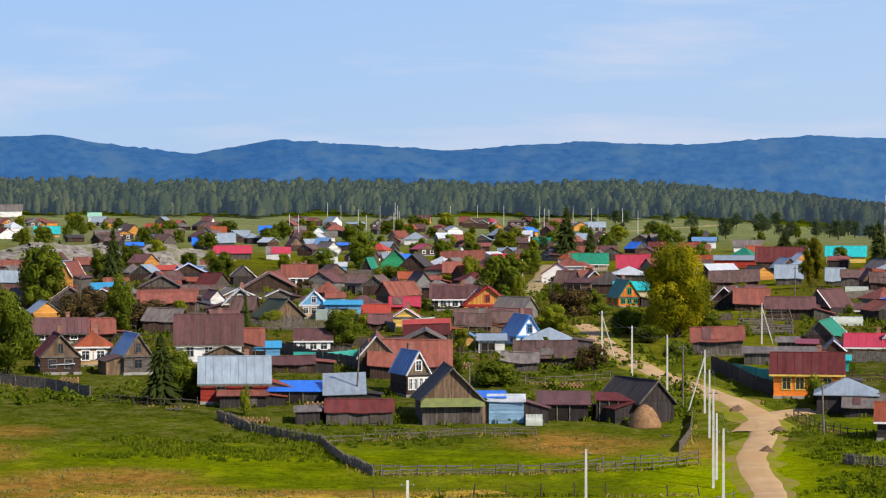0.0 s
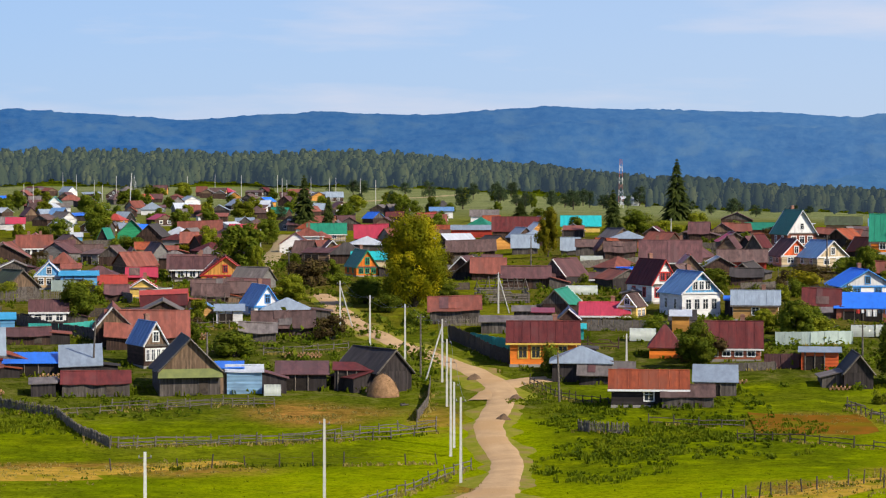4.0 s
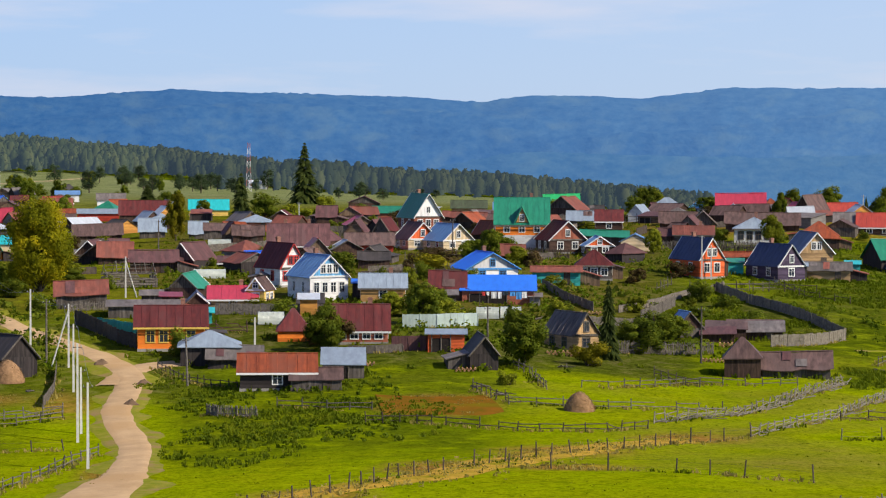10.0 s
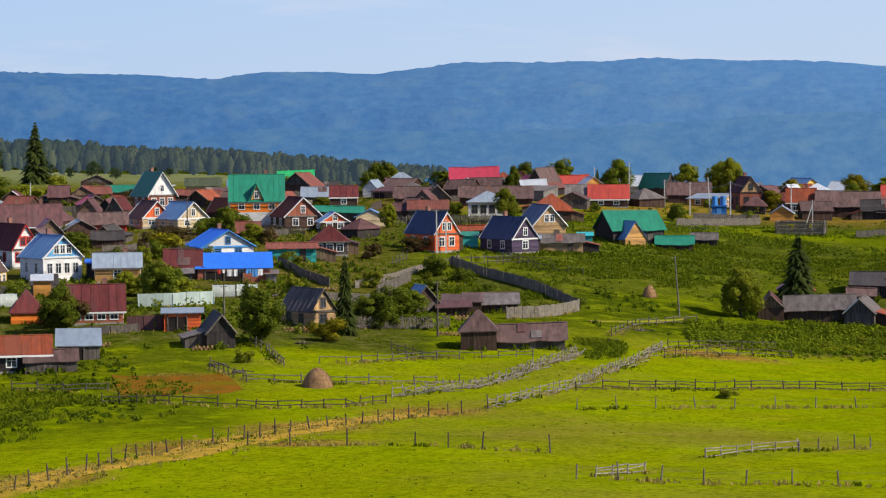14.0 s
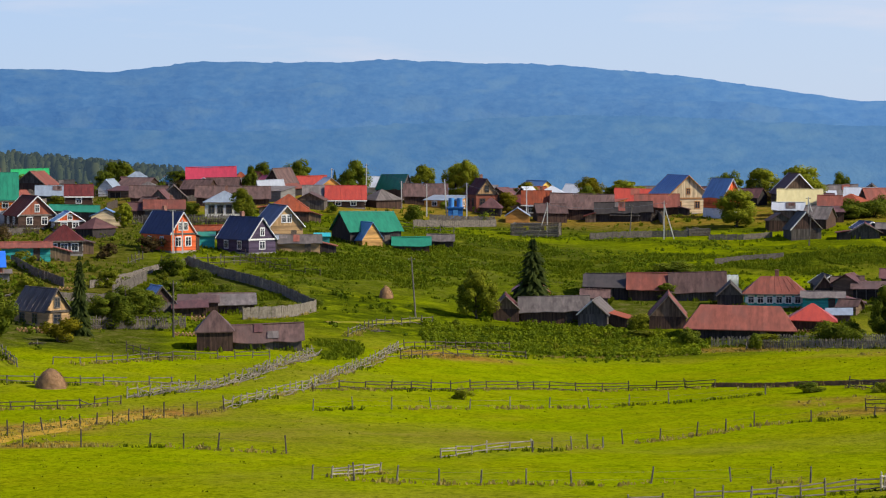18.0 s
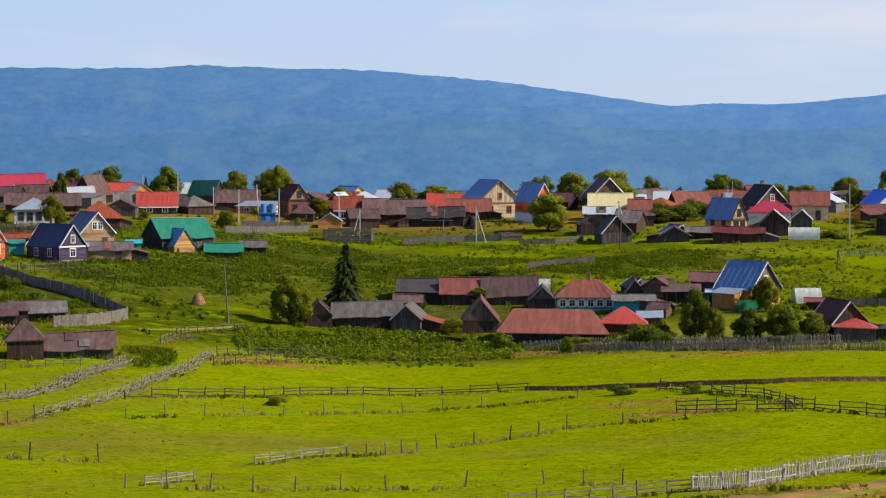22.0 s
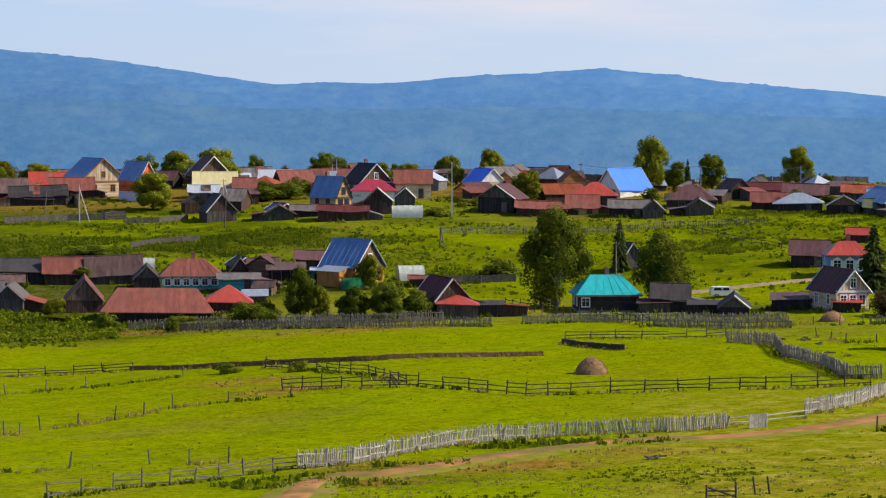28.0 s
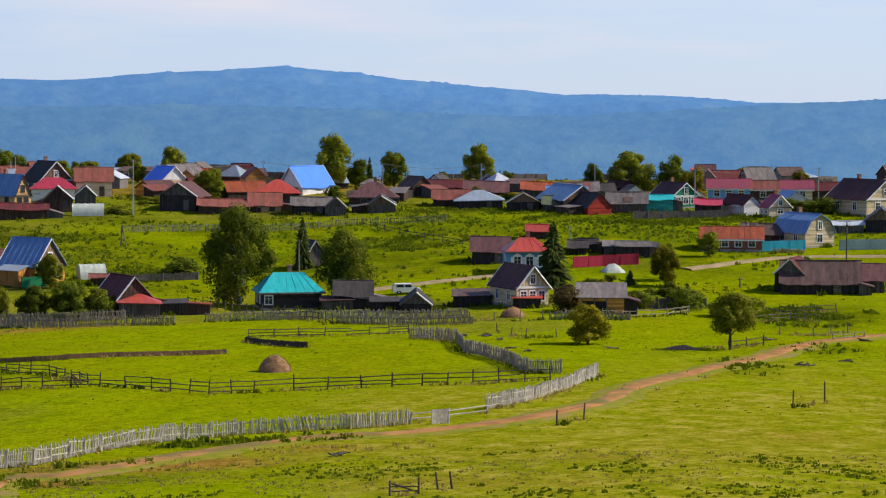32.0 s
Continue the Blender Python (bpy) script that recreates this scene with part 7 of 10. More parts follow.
def fence(style, pts, h, material, label, gap=2.6, seed=1, rails=2, tilt=6.0, pale=0.145, name="fence", fallen=0):
    rng = random.Random(seed)
    FENCED.append(pts)
    root = tagged(new(name), label, "fence")
    x0, y0 = pts[0]
    root.location = (x0, y0, land_fine(x0, y0))
    off = Matrix.Translation((-x0, -y0, -land_fine(x0, y0)))
    P = [Vector((*p, 0)) for p in pts]
    stations = []
    for a, b in zip(P, P[1:]):
        n = max(1, round((b - a).length / gap))
        stations += [a.lerp(b, k / n) for k in range(n)]
    stations.append(P[-1])
    for p in stations:
        p.z = land_fine(p.x, p.y)
    afar = min(p.length for p in P) > FAR_FENCE
    rest, stumps = Solid(), Solid()

    def small(kind, m):
        src = piece(kind, material)
        if not afar:
            part(kind, src, root, m=m)
        else:
            (stumps if kind == "post" else rest).poly([m @ q.co for q in src.vertices], [tuple(q.vertices) for q in src.polygons])

    post_h = h * (1.12 if style in ("rail", "wire") else 0.98)
    for p in stations:
        if style in ("rail", "wire") and rng.random() < 0.04:
            continue
        lean = rng.gauss(0, tilt * 0.6)
        m = off @ Matrix.Translation(p) @ Euler((radians(lean), radians(rng.gauss(0, tilt * 0.6)), rng.uniform(0, 6))).to_matrix().to_4x4() @ Matrix.Diagonal((1, 1, post_h * rng.uniform(0.82, 1.12), 1))
        small("post", m)
    for a, b in zip(stations, stations[1:]):
        d = b - a
        L = Vector((d.x, d.y, 0)).length
        if L < 0.05:
            continue
        yaw = math.atan2(d.y, d.x)
        if style in ("rail", "picket", "wire"):
            for k in range(rails if style != "picket" else 2):
                if style == "rail" and rng.random() < 0.10:
                    continue
                f = (k + 0.7) / (rails + 0.1) if style == "rail" else 0.28 + 0.48 * k
                za, zb = a.z + h * f + rng.gauss(0, 0.05 * tilt / 6), b.z + h * f + rng.gauss(0, 0.05 * tilt / 6)
                if style == "rail" and rng.random() < 0.07:
                    zb = b.z + 0.1
                m = off @ Matrix.Translation((a.x, a.y, za)) @ Matrix.Rotation(yaw, 4, "Z") @ Matrix.Rotation(-math.atan2(zb - za, L), 4, "Y") @ Matrix.Diagonal((math.hypot(L, zb - za) * 1.04, 0.14 if style == "wire" else 1, 0.14 if style == "wire" else 1.2, 1))
                small("rail", m)
        for k in range(fallen):          # loose poles leaning on it or lying at its foot
            p = a.lerp(b, rng.random())
            m = off @ Matrix.Translation((p.x + rng.gauss(0, 0.3), p.y + rng.gauss(0, 0.5), land_fine(p.x, p.y) + 0.06)) @ Matrix.Rotation(yaw + rng.gauss(0, 0.5), 4, "Z") @ Matrix.Rotation(-rng.uniform(0.0, 0.32), 4, "Y") @ Matrix.Diagonal((rng.uniform(1.2, 2.6), 1, 1, 1))
            small("rail", m)
        if style == "picket":
            n = max(1, int(L / pale))
            lean = rng.gauss(0, tilt)
            for k in range(n):
                if rng.random() < 0.05:
                    continue
                p = a.lerp(b, (k + 0.5) / n)
                m = off @ Matrix.Translation((p.x, p.y, land_fine(p.x, p.y) + 0.05)) @ Matrix.Rotation(yaw, 4, "Z") @ Euler((radians(rng.gauss(0, 2)), radians(lean + rng.gauss(0, 4)), 0)).to_matrix().to_4x4() @ Matrix.Diagonal((1, 1, h * rng.uniform(0.85, 1.08), 1))
                small("picket", m)
        if style in ("board", "sheet"):
            n = max(1, round(L / (0.95 if style == "sheet" else 0.55)))
            for k in range(n):
                p = a.lerp(b, (k + 0.5) / n)
                m = off @ Matrix.Translation((p.x, p.y, land_fine(p.x, p.y) + 0.02)) @ Matrix.Rotation(yaw, 4, "Z") @ Euler((0, radians(rng.gauss(0, 0.2 if style == "sheet" else 1.2)), 0)).to_matrix().to_4x4() @ Matrix.Diagonal((L / n * (0.995 if style == "sheet" else 0.95), 1, h * (1 if style == "sheet" else rng.uniform(0.94, 1.04)), 1))
                if style == "sheet":
                    part("panel", piece("sheet", material), root, m=m)
                else:
                    small("board", m)
    if rest.v:
        part("infill", rest.mesh("infill", material), root)["kind"] = "stuff"
    if stumps.v:
        part("framework", stumps.mesh("framework", material), root)["kind"] = "stuff"
    return root


PAINT = {"teal": mat("turquoise_sheet", (0.06, 0.42, 0.36), (0.04, 0.33, 0.29), rough=0.5), "white": mat("white_sheet", (0.42, 0.50, 0.46), (0.34, 0.41, 0.38), rough=0.5),
         "brown": mat("brown_sheet", (0.11, 0.05, 0.05), (0.08, 0.035, 0.035), rough=0.5), "red": mat("crimson_sheet", (0.40, 0.02, 0.05), (0.3, 0.015, 0.04), rough=0.5),
         "bluegreen": mat("light_blue_sheet", (0.04, 0.42, 0.55), (0.03, 0.33, 0.44), rough=0.5), "green": mat("green_sheet", (0.03, 0.30, 0.12), (0.02, 0.22, 0.09), rough=0.5),
         "russet": mat("russet_boards", (0.19, 0.095, 0.05), (0.085, 0.05, 0.032), scale=1.5, rough=0.9, vary=0.35), "grey": WOOD_GREY, "dark": WOOD_DARK, "pale": WOOD_PALE, "bleached": mat("silvered_palings", (0.50, 0.455, 0.39), (0.27, 0.24, 0.20), scale=3, rough=0.85, bump=0.01, bscale=40, vary=0.25), "blue": mat("blue_sheet", (0.03, 0.12, 0.6), (0.02, 0.09, 0.48), rough=0.5)}

# ---------------------------------------------------------------- poles, stacks, vehicles
POLE = {}


def pole(x, y, h, kind="concrete", lean=0.0, strut=0, arms=1):
    key = (round(h * 2) / 2, kind, strut, arms)
    root = tagged(new("utility_pole"), ("pale concrete" if kind == "concrete" else "weathered wooden") + (" utility pole with a slanting strut" if strut else " utility pole with a crossarm"), "pole", "utility poles")
    root.matrix_basis = Matrix.Translation((x, y, land_fine(x, y))) @ Euler((0, radians(lean), -math.atan2(x, y))).to_matrix().to_4x4()
    if key not in POLE:
        m = CONCRETE if kind == "concrete" else WOOD_GREY
        H = key[0]
        shaft = Solid()
        if kind == "concrete":
            shaft.poly([(-0.13, -0.1, -0.4), (0.13, -0.1, -0.4), (0.13, 0.1, -0.4), (-0.13, 0.1, -0.4), (-0.09, -0.08, H), (0.09, -0.08, H), (0.09, 0.08, H), (-0.09, 0.08, H)],
                       [(0, 1, 5, 4), (1, 2, 6, 5), (2, 3, 7, 6), (3, 0, 4, 7), (4, 5, 6, 7)])
        else:
            shaft.bar((0, 0, -0.4), (0, 0, H), 0.13, 8, 0.09)
        arm = Solid().box(-0.42, -0.04, H - 0.42, 0.42, 0.04, H - 0.35)
        ins = Solid()
        for q in (-0.38, 0.38):
            ins.bar((q, 0, H - 0.36), (q, 0, H - 0.2), 0.035, 6, 0.025)
        st = Solid().bar((0, 0, H * 0.9), (strut * H * 0.28, 0, -0.3), 0.1, 6)
        POLE[key] = (shaft.mesh("shaft", m), arm.mesh("crossarm", WOOD_DARK), ins.mesh("insulator", PIPE), st.mesh("strut", m))
    a, b, c, d = POLE[key]
    part("shaft", a, root)
    if arms:
        arm = part("crossarm", b, root)
        part("insulator", c, arm)
    if strut:
        part("strut", d, root)
    return root


HAY = mat("old_hay", (0.34, 0.20, 0.10), (0.20, 0.11, 0.055), scale=3, rough=0.95, bump=0.08, bscale=7, vary=0.12)
HAY2 = leaf_mat("hay_wisps", (0.18, 0.10, 0.045), (0.30, 0.18, 0.08), (0.42, 0.28, 0.13))


def haystack(x, y, w, h, label="brown domed haystack standing on the meadow"):
    root = tagged(new("haystack"), label, "haystack", "haystacks")
    root.location = (x, y, land_fine(x, y) - 0.05)
    v, f = [], []
    rings, seg = 12, 22
    for i in range(rings + 1):
        t = i / rings
        for k in range(seg):
            a = 2 * math.pi * k / seg
            r = w / 2 * (max(0, 1 - t ** 1.7)) ** 0.62 * (1 + 0.10 * noise.noise((math.cos(a) * 2 + x, math.sin(a) * 2, t * 3)))
            v.append((r * math.cos(a), r * math.sin(a), h * t))
    for i in range(rings):
        for k in range(seg):
            f.append((i * seg + k, i * seg + (k + 1) % seg, (i + 1) * seg + (k + 1) % seg, (i + 1) * seg + k))
    part("dome", mesh_of("dome", v, f, HAY, True), root)
    rng = random.Random(int(w * 10))
    v, f = [], []
    for _ in range(700):
        t, a = rng.random() ** 1.3, rng.uniform(0, 6.28)
        r = w / 2 * (max(0, 1 - t ** 1.7)) ** 0.62
        p = Vector((r * math.cos(a), r * math.sin(a), h * t))
        q = Vector((rng.uniform(-1, 1), rng.uniform(-1, 1), rng.uniform(-0.9, 0.3))).normalized() * rng.uniform(0.12, 0.3)
        n = Vector((math.cos(a), math.sin(a), 0.5)) * 0.05
        k = len(v)
        v += [p - q + n * 0.3, p + q * 0.2 + n, p + q + n * 0.5]
        f.append((k, k + 1, k + 2))
    part("loose_hay", mesh_of("loose_hay", v, f, HAY2), root)
    return root


FILM = mat("greenhouse_film", (0.50, 0.53, 0.46), (0.36, 0.39, 0.33), scale=1.2, rough=0.3, spec=0.5)


def polytunnel(x, y, w, d, h, face=0, label="white film garden polytunnel"):
    root = tagged(new("polytunnel"), label, "greenhouse")
    root.matrix_basis = Matrix.Translation((x, y, land_fine(x, y))) @ Matrix.Rotation(-math.atan2(x, y) + radians(face), 4, "Z")
    seg, L = 14, 10
    v, f = [], []
    for j in range(L + 1):
        yy = -w / 2 + w * j / L
        sag = 1 - 0.03 * (j % 2)
        for k in range(seg + 1):
            a = math.pi * k / seg
            v.append((yy, -d / 2 * math.cos(a), h * sag * math.sin(a) ** 0.8))
    for j in range(L):
        for k in range(seg):
            a = j * (seg + 1) + k
            f.append((a, a + 1, a + seg + 2, a + seg + 1))
    f += [tuple(range(seg, -1, -1)), tuple(range(L * (seg + 1), (L + 1) * (seg + 1)))]
    part("cover", mesh_of("cover", v, f, FILM), root)
    for j in range(0, L + 1, 2):
        hoop = Solid()
        yy = -w / 2 + w * j / L
        q = [(yy, -d / 2 * 1.01 * math.cos(math.pi * k / 10), h * 1.01 * math.sin(math.pi * k / 10) ** 0.8) for k in range(11)]
        ring = [(dx, dz) for dx, dz in ((-0.018, 0), (0, -0.018), (0.018, 0), (0, 0.018))]
        pts = [(px + dx, py, pz + dz) for px, py, pz in q for dx, dz in ring]
        hoop.poly(pts, [(i * 4 + k, i * 4 + (k + 1) % 4, i * 4 + 4 + (k + 1) % 4, i * 4 + 4 + k) for i in range(10) for k in range(4)])
        part("hoop", hoop.mesh("hoop", PIPE), root)
    return root


def log_ruin(x, y, w, d, h, face, seed, rafters=True):
    """Roofless log walls with gaps, and what is left of the rafters."""
    rng = random.Random(seed)
    root = tagged(new("log_ruin"), "roofless grey log ruin with broken walls and bare rafters", "ruin")
    root.matrix_basis = Matrix.Translation((x, y, land_fine(x, y))) @ Matrix.Rotation(-math.atan2(x, y) + radians(face), 4, "Z")
    PLACED.append((x, y, w * 0.6))
    rows = int(h / 0.24)
    for a, b in (((-w / 2, -d / 2), (w / 2, -d / 2)), ((-w / 2, d / 2), (w / 2, d / 2)), ((-w / 2, -d / 2), (-w / 2, d / 2)), ((w / 2, -d / 2), (w / 2, d / 2))):
        s = Solid()
        A, B = Vector((*a, 0)), Vector((*b, 0))
        for k in range(rows):
            f0, f1 = (0, 1) if k < rows * 0.55 else (rng.choice((0, 0, 0.3)), rng.choice((1, 1, 0.6)))
            gaps = [(f0, f1)] if not rows * 0.3 < k < rows * 0.75 or (B - A).length < 5 else [(f0, 0.22), (0.40, 0.62), (0.80, f1)]
            for p, q in gaps:
                if q > p:
                    up = Vector((0, 0, 0.12 + k * 0.24))
                    s.bar(A.lerp(B, p - 0.03) + up, A.lerp(B, q + 0.03) + up + Vector((0, 0, rng.gauss(0, 0.03))), 0.115, 6)
        part("log_wall", s.mesh("log_wall", WOOD_GREY), root)
    if rafters:
        for i in range(6):
            v = -w / 2 + w * i / 5
            s = Solid()
            s.bar((v, -d / 2, h * 0.9), (v + rng.gauss(0, 0.15), 0, h + 1.5 + rng.gauss(0, 0.2)), 0.07, 5)
            if rng.random() < 0.7:
                s.bar((v, d / 2, h * 0.9), (v + rng.gauss(0, 0.15), 0, h + 1.5), 0.07, 5)
            part("rafter", s.mesh("rafter", WOOD_GREY), root)
        for zz, yy in ((h + 0.5, -d * 0.34), (h + 1.0, -d * 0.17)):
            part("batten", Solid().bar((-w / 2, yy, zz), (w * 0.42, yy, zz + 0.1), 0.05, 5).mesh("batten", WOOD_GREY), root)
    return root


RUBBER = mat("tyre_rubber", (0.02, 0.02, 0.02), rough=0.9)


def van(x, y, face, label, L=4.3):
    root = tagged(new("van" if L > 4 else "car"), label, "van" if L > 4 else "car")
    root.matrix_basis = Matrix.Translation((x, y, land_fine(x, y))) @ Matrix.Rotation(-math.atan2(x, y) + radians(face), 4, "Z") @ Matrix.Diagonal((1, 1, 1 if L > 4 else 0.72, 1))
    prof = [(-L / 2, 0.35), (-L / 2, 1.35), (-L / 2 + 0.25, 1.95), (L * 0.16, 1.95), (L * 0.30, 1.25), (L / 2 - 0.1, 1.05), (L / 2, 0.6), (L / 2, 0.35)]
    n = len(prof)
    body = Solid().poly([(a, -0.85, b) for a, b in prof] + [(a, 0.85, b) for a, b in prof], [tuple(range(n)), tuple(range(2 * n - 1, n - 1, -1))] + [(i, i + n, (i + 1) % n + n, (i + 1) % n) for i in range(n)])
    part("body", body.mesh("body", WHITE), root)
    for a, b in ((-L / 2 + 0.4, -L * 0.12), (-L * 0.09, L * 0.15)):
        part("window", Solid().poly([(a, -0.86, 1.3), (b, -0.86, 1.3), (b - 0.06, -0.86, 1.8), (a + 0.06, -0.86, 1.8), (a, -0.84, 1.3), (b, -0.84, 1.3), (b - 0.06, -0.84, 1.8), (a + 0.06, -0.84, 1.8)], [(0, 1, 2, 3), (7, 6, 5, 4), (0, 4, 5, 1), (1, 5, 6, 2), (2, 6, 7, 3), (3, 7, 4, 0)]).mesh("window", GLASS), root)
    for wx in (-L * 0.3, L * 0.3):
        for wy in (-0.86, 0.68):
            wh = part("wheel", Solid().bar((wx, wy, 0.33), (wx, wy + 0.18, 0.33), 0.33, 14).mesh("wheel", RUBBER), root)
            part("hub", Solid().bar((wx, wy - 0.01, 0.33), (wx, wy + 0.19, 0.33), 0.16, 10).mesh("hub", PIPE), wh)
    return root


WIRE = mat("wire_grey", (0.16, 0.17, 0.19), rough=0.6)


def cable(a, b, ha, hb, sag=0.9):
    """A pair of wires between two pole tops."""
    A, B = Vector((*a, land_fine(*a) + ha - 0.2)), Vector((*b, land_fine(*b) + hb - 0.2))
    root = tagged(new("power_line"), "thin overhead power line between utility poles", "cable")
    root.location = A
    for o in (-0.5, 0.5):
        s = Solid()
        sd = Vector((B - A).cross(Vector((0, 0, 1)))).normalized() * o
        q = [A.lerp(B, k / 10) + sd - Vector((0, 0, sag * 4 * (k / 10) * (1 - k / 10))) - A for k in range(11)]
        for p, r in zip(q, q[1:]):
            s.bar(p, r, 0.014, 4)
        part("wire", s.mesh("wire", WIRE), root)
    return root


CLOTH = {"white": WHITE, "red": TRIM["red"], "blue": TRIM["blue"], "dark": GLASS}


def washing_line(a, b, h, seed):
    """Two posts, a cord, and shirts and sheets hung from it."""
    rng = random.Random(seed)
    A, B = Vector((*a, land_fine(*a))), Vector((*b, land_fine(*b)))
    root = tagged(new("washing_line"), "washing line hung with white and coloured clothes", "washing line")
    root.matrix_basis = Matrix.Translation(A) @ Matrix.Rotation(math.atan2(B.y - A.y, B.x - A.x), 4, "Z")
    L = (B - A).length
    for x in (0, L):
        part("post", Solid().bar((x, 0, -0.2), (x, 0, h + 0.1), 0.05, 6).mesh("post", WOOD_GREY), root)
    part("cord", Solid().bar((0, 0, h), (L, 0, h), 0.012, 4).mesh("cord", WIRE), root)
    x = 0.3
    while x < L - 0.9:
        w, drop = rng.uniform(0.35, 0.85), rng.uniform(0.5, 1.1)
        n, v, f = 5, [], []
        for k in range(2):
            for i in range(n + 1):
                v.append((x + w * i / n, 0.05 * math.sin(i * 1.7 + x) * k, h - drop * k))
        f = [(i, i + 1, n + 2 + i, n + 1 + i) for i in range(n)]
        me = Solid().poly(v + [(a, c + 0.015, e) for a, c, e in v], f + [tuple(2 * (n + 1) + q for q in reversed(t)) for t in f])
        part("cloth", me.mesh("cloth", CLOTH[rng.choice(("white", "white", "blue", "red", "white", "dark"))]), root)
        x += w + rng.uniform(0.05, 0.3)
    return root


def mast(x, y, h):
    """The red and white lattice mast with its hut."""
    root = tagged(new("radio_mast"), "red and white lattice radio mast beyond the village", "mast")
    root.location = (x, y, land_fine(x, y))
    RED = mat("faded_red_paint", (0.46, 0.15, 0.12), (0.36, 0.12, 0.10), rough=0.7)
    n = 8
    for i in range(n):
        s = Solid()
        z0, z1 = h * i / n, h * (i + 1) / n
        r0, r1 = 1.6 - 0.9 * i / n, 1.6 - 0.9 * (i + 1) / n
        for q in range(4):
            a0, a1 = q * math.pi / 2 + 0.6, (q + 1) * math.pi / 2 + 0.6
            s.bar((r0 * math.cos(a0), r0 * math.sin(a0), z0), (r1 * math.cos(a0), r1 * math.sin(a0), z1), 0.09, 5)
            s.bar((r0 * math.cos(a0), r0 * math.sin(a0), z0), (r1 * math.cos(a1), r1 * math.sin(a1), z1), 0.045, 4)
        part("section", s.mesh("section", RED if i % 2 else WHITE), root, "red painted section" if i % 2 else "white painted section")
    return root


def tank(x, y, w, h):
    """A blue water kiosk on posts."""
    root = tagged(new("water_kiosk"), "bright blue painted water kiosk with small tanks", "kiosk")
    root.matrix_basis = Matrix.Translation((x, y, land_fine(x, y))) @ Matrix.Rotation(-math.atan2(x, y), 4, "Z")
    B = wall_mat("bluewall")
    part("cabin", Solid().box(-w / 2, -w / 2, -0.3, w / 2, w / 2, h * 0.5).mesh("cabin", B), root)
    part("door", Solid().box(-0.45, -w / 2 - 0.05, 0.1, 0.45, -w / 2, h * 0.42).mesh("door", TRIM["blue"]), root)
    part("ledge", Solid().box(-w / 2 - 0.2, -w / 2 - 0.2, h * 0.5, w / 2 + 0.2, w / 2 + 0.2, h * 0.56).mesh("ledge", B), root)
    for q in (-0.28, 0.28):
        part("drum", Solid().bar((w * q, 0, h * 0.56), (w * q, 0, h), w * 0.2, 12).mesh("drum", TRIM["blue"]), root)
    return root


def heap(x, y, w, d, h, material, label, name="heap"):
    v, f = [], []
    rings, seg = 6, 16
    for i in range(rings + 1):
        t = i / rings
        for k in range(seg):
            a = 2 * math.pi * k / seg
            r = (1 - t) * (1 + 0.25 * noise.noise((math.cos(a) * 1.5 + x, math.sin(a) * 1.5, t)))
            v.append((r * math.cos(a) * w / 2, r * math.sin(a) * d / 2, h * (1 - (1 - t) ** 1.6) * (1 + 0.2 * noise.noise((a, t * 3, x)))))
    for i in range(rings):
        for k in range(seg):
            f.append((i * seg + k, i * seg + (k + 1) % seg, (i + 1) * seg + (k + 1) % seg, (i + 1) * seg + k))
    ob = tagged(new(name, mesh_of(name, v, f, material, False)), label, name.replace("_", " "))
    ob.matrix_basis = Matrix.Translation((x, y, land_fine(x, y) - 0.1)) @ Matrix.Rotation(-math.atan2(x, y), 4, "Z")
    return ob


def log_pile(x, y, w, h, label="stack of split firewood beside the yard"):
    root = tagged(new("log_pile"), label, "log pile")
    root.matrix_basis = Matrix.Translation((x, y, land_fine(x, y))) @ Matrix.Rotation(-math.atan2(x, y), 4, "Z")
    rng = random.Random(int(abs(x) * 10))
    r = 0.11
    rows = max(2, int(h / (r * 1.8)))
    cols = min(12, max(4, int(w / 0.5)))
    for j in range(rows):
        for i in range(cols):
            px = -w / 2 + w * (i + 0.5 + 0.5 * (j % 2)) / (cols + 0.5)
            s = Solid().bar((px, -0.7 + rng.uniform(-0.15, 0.1), r + j * r * 1.75), (px + rng.uniform(-0.05, 0.05), 0.7, r + j * r * 1.75), r * rng.uniform(0.8, 1.05) * min(1.25, w / cols / 0.34), 7)
            part("log", s.mesh("log", LOGWOOD), root)
    return root


LOGWOOD = mat("split_firewood", (0.42, 0.24, 0.11), (0.24, 0.13, 0.06), scale=5, rough=0.9, bump=0.02, vary=0.3)


def debris(x, y, w, label="tangle of grey fallen poles and branches"):
    root = tagged(new("brushwood"), label, "brushwood")
    root.location = (x, y, land_fine(x, y))
    rng = random.Random(int(abs(y) * 10))
    for i in range(6):
        a, t = rng.uniform(0, 6.28), rng.uniform(-0.1, 0.45)
        L = w * rng.uniform(0.4, 0.8)
        c = Vector((rng.uniform(-0.25, 0.25) * w, rng.uniform(-0.2, 0.2) * w, 0.12))
        d = Vector((math.cos(a), math.sin(a), t)) * L * 0.5
        s = Solid().bar(c - Vector((d.x, d.y, 0)), c + d, 0.07, 5, 0.04)
        part("branch", s.mesh("branch", WOOD_GREY if i % 3 else WOOD_DARK), root)
    return root


ROCK = mat("grey_bank_rock", (0.36, 0.325, 0.29), (0.12, 0.105, 0.095), scale=0.5, rough=0.95, bump=0.5, bscale=0.9, vary=0, stain=(0.16, 0.17, 0.07), spec=0.1)


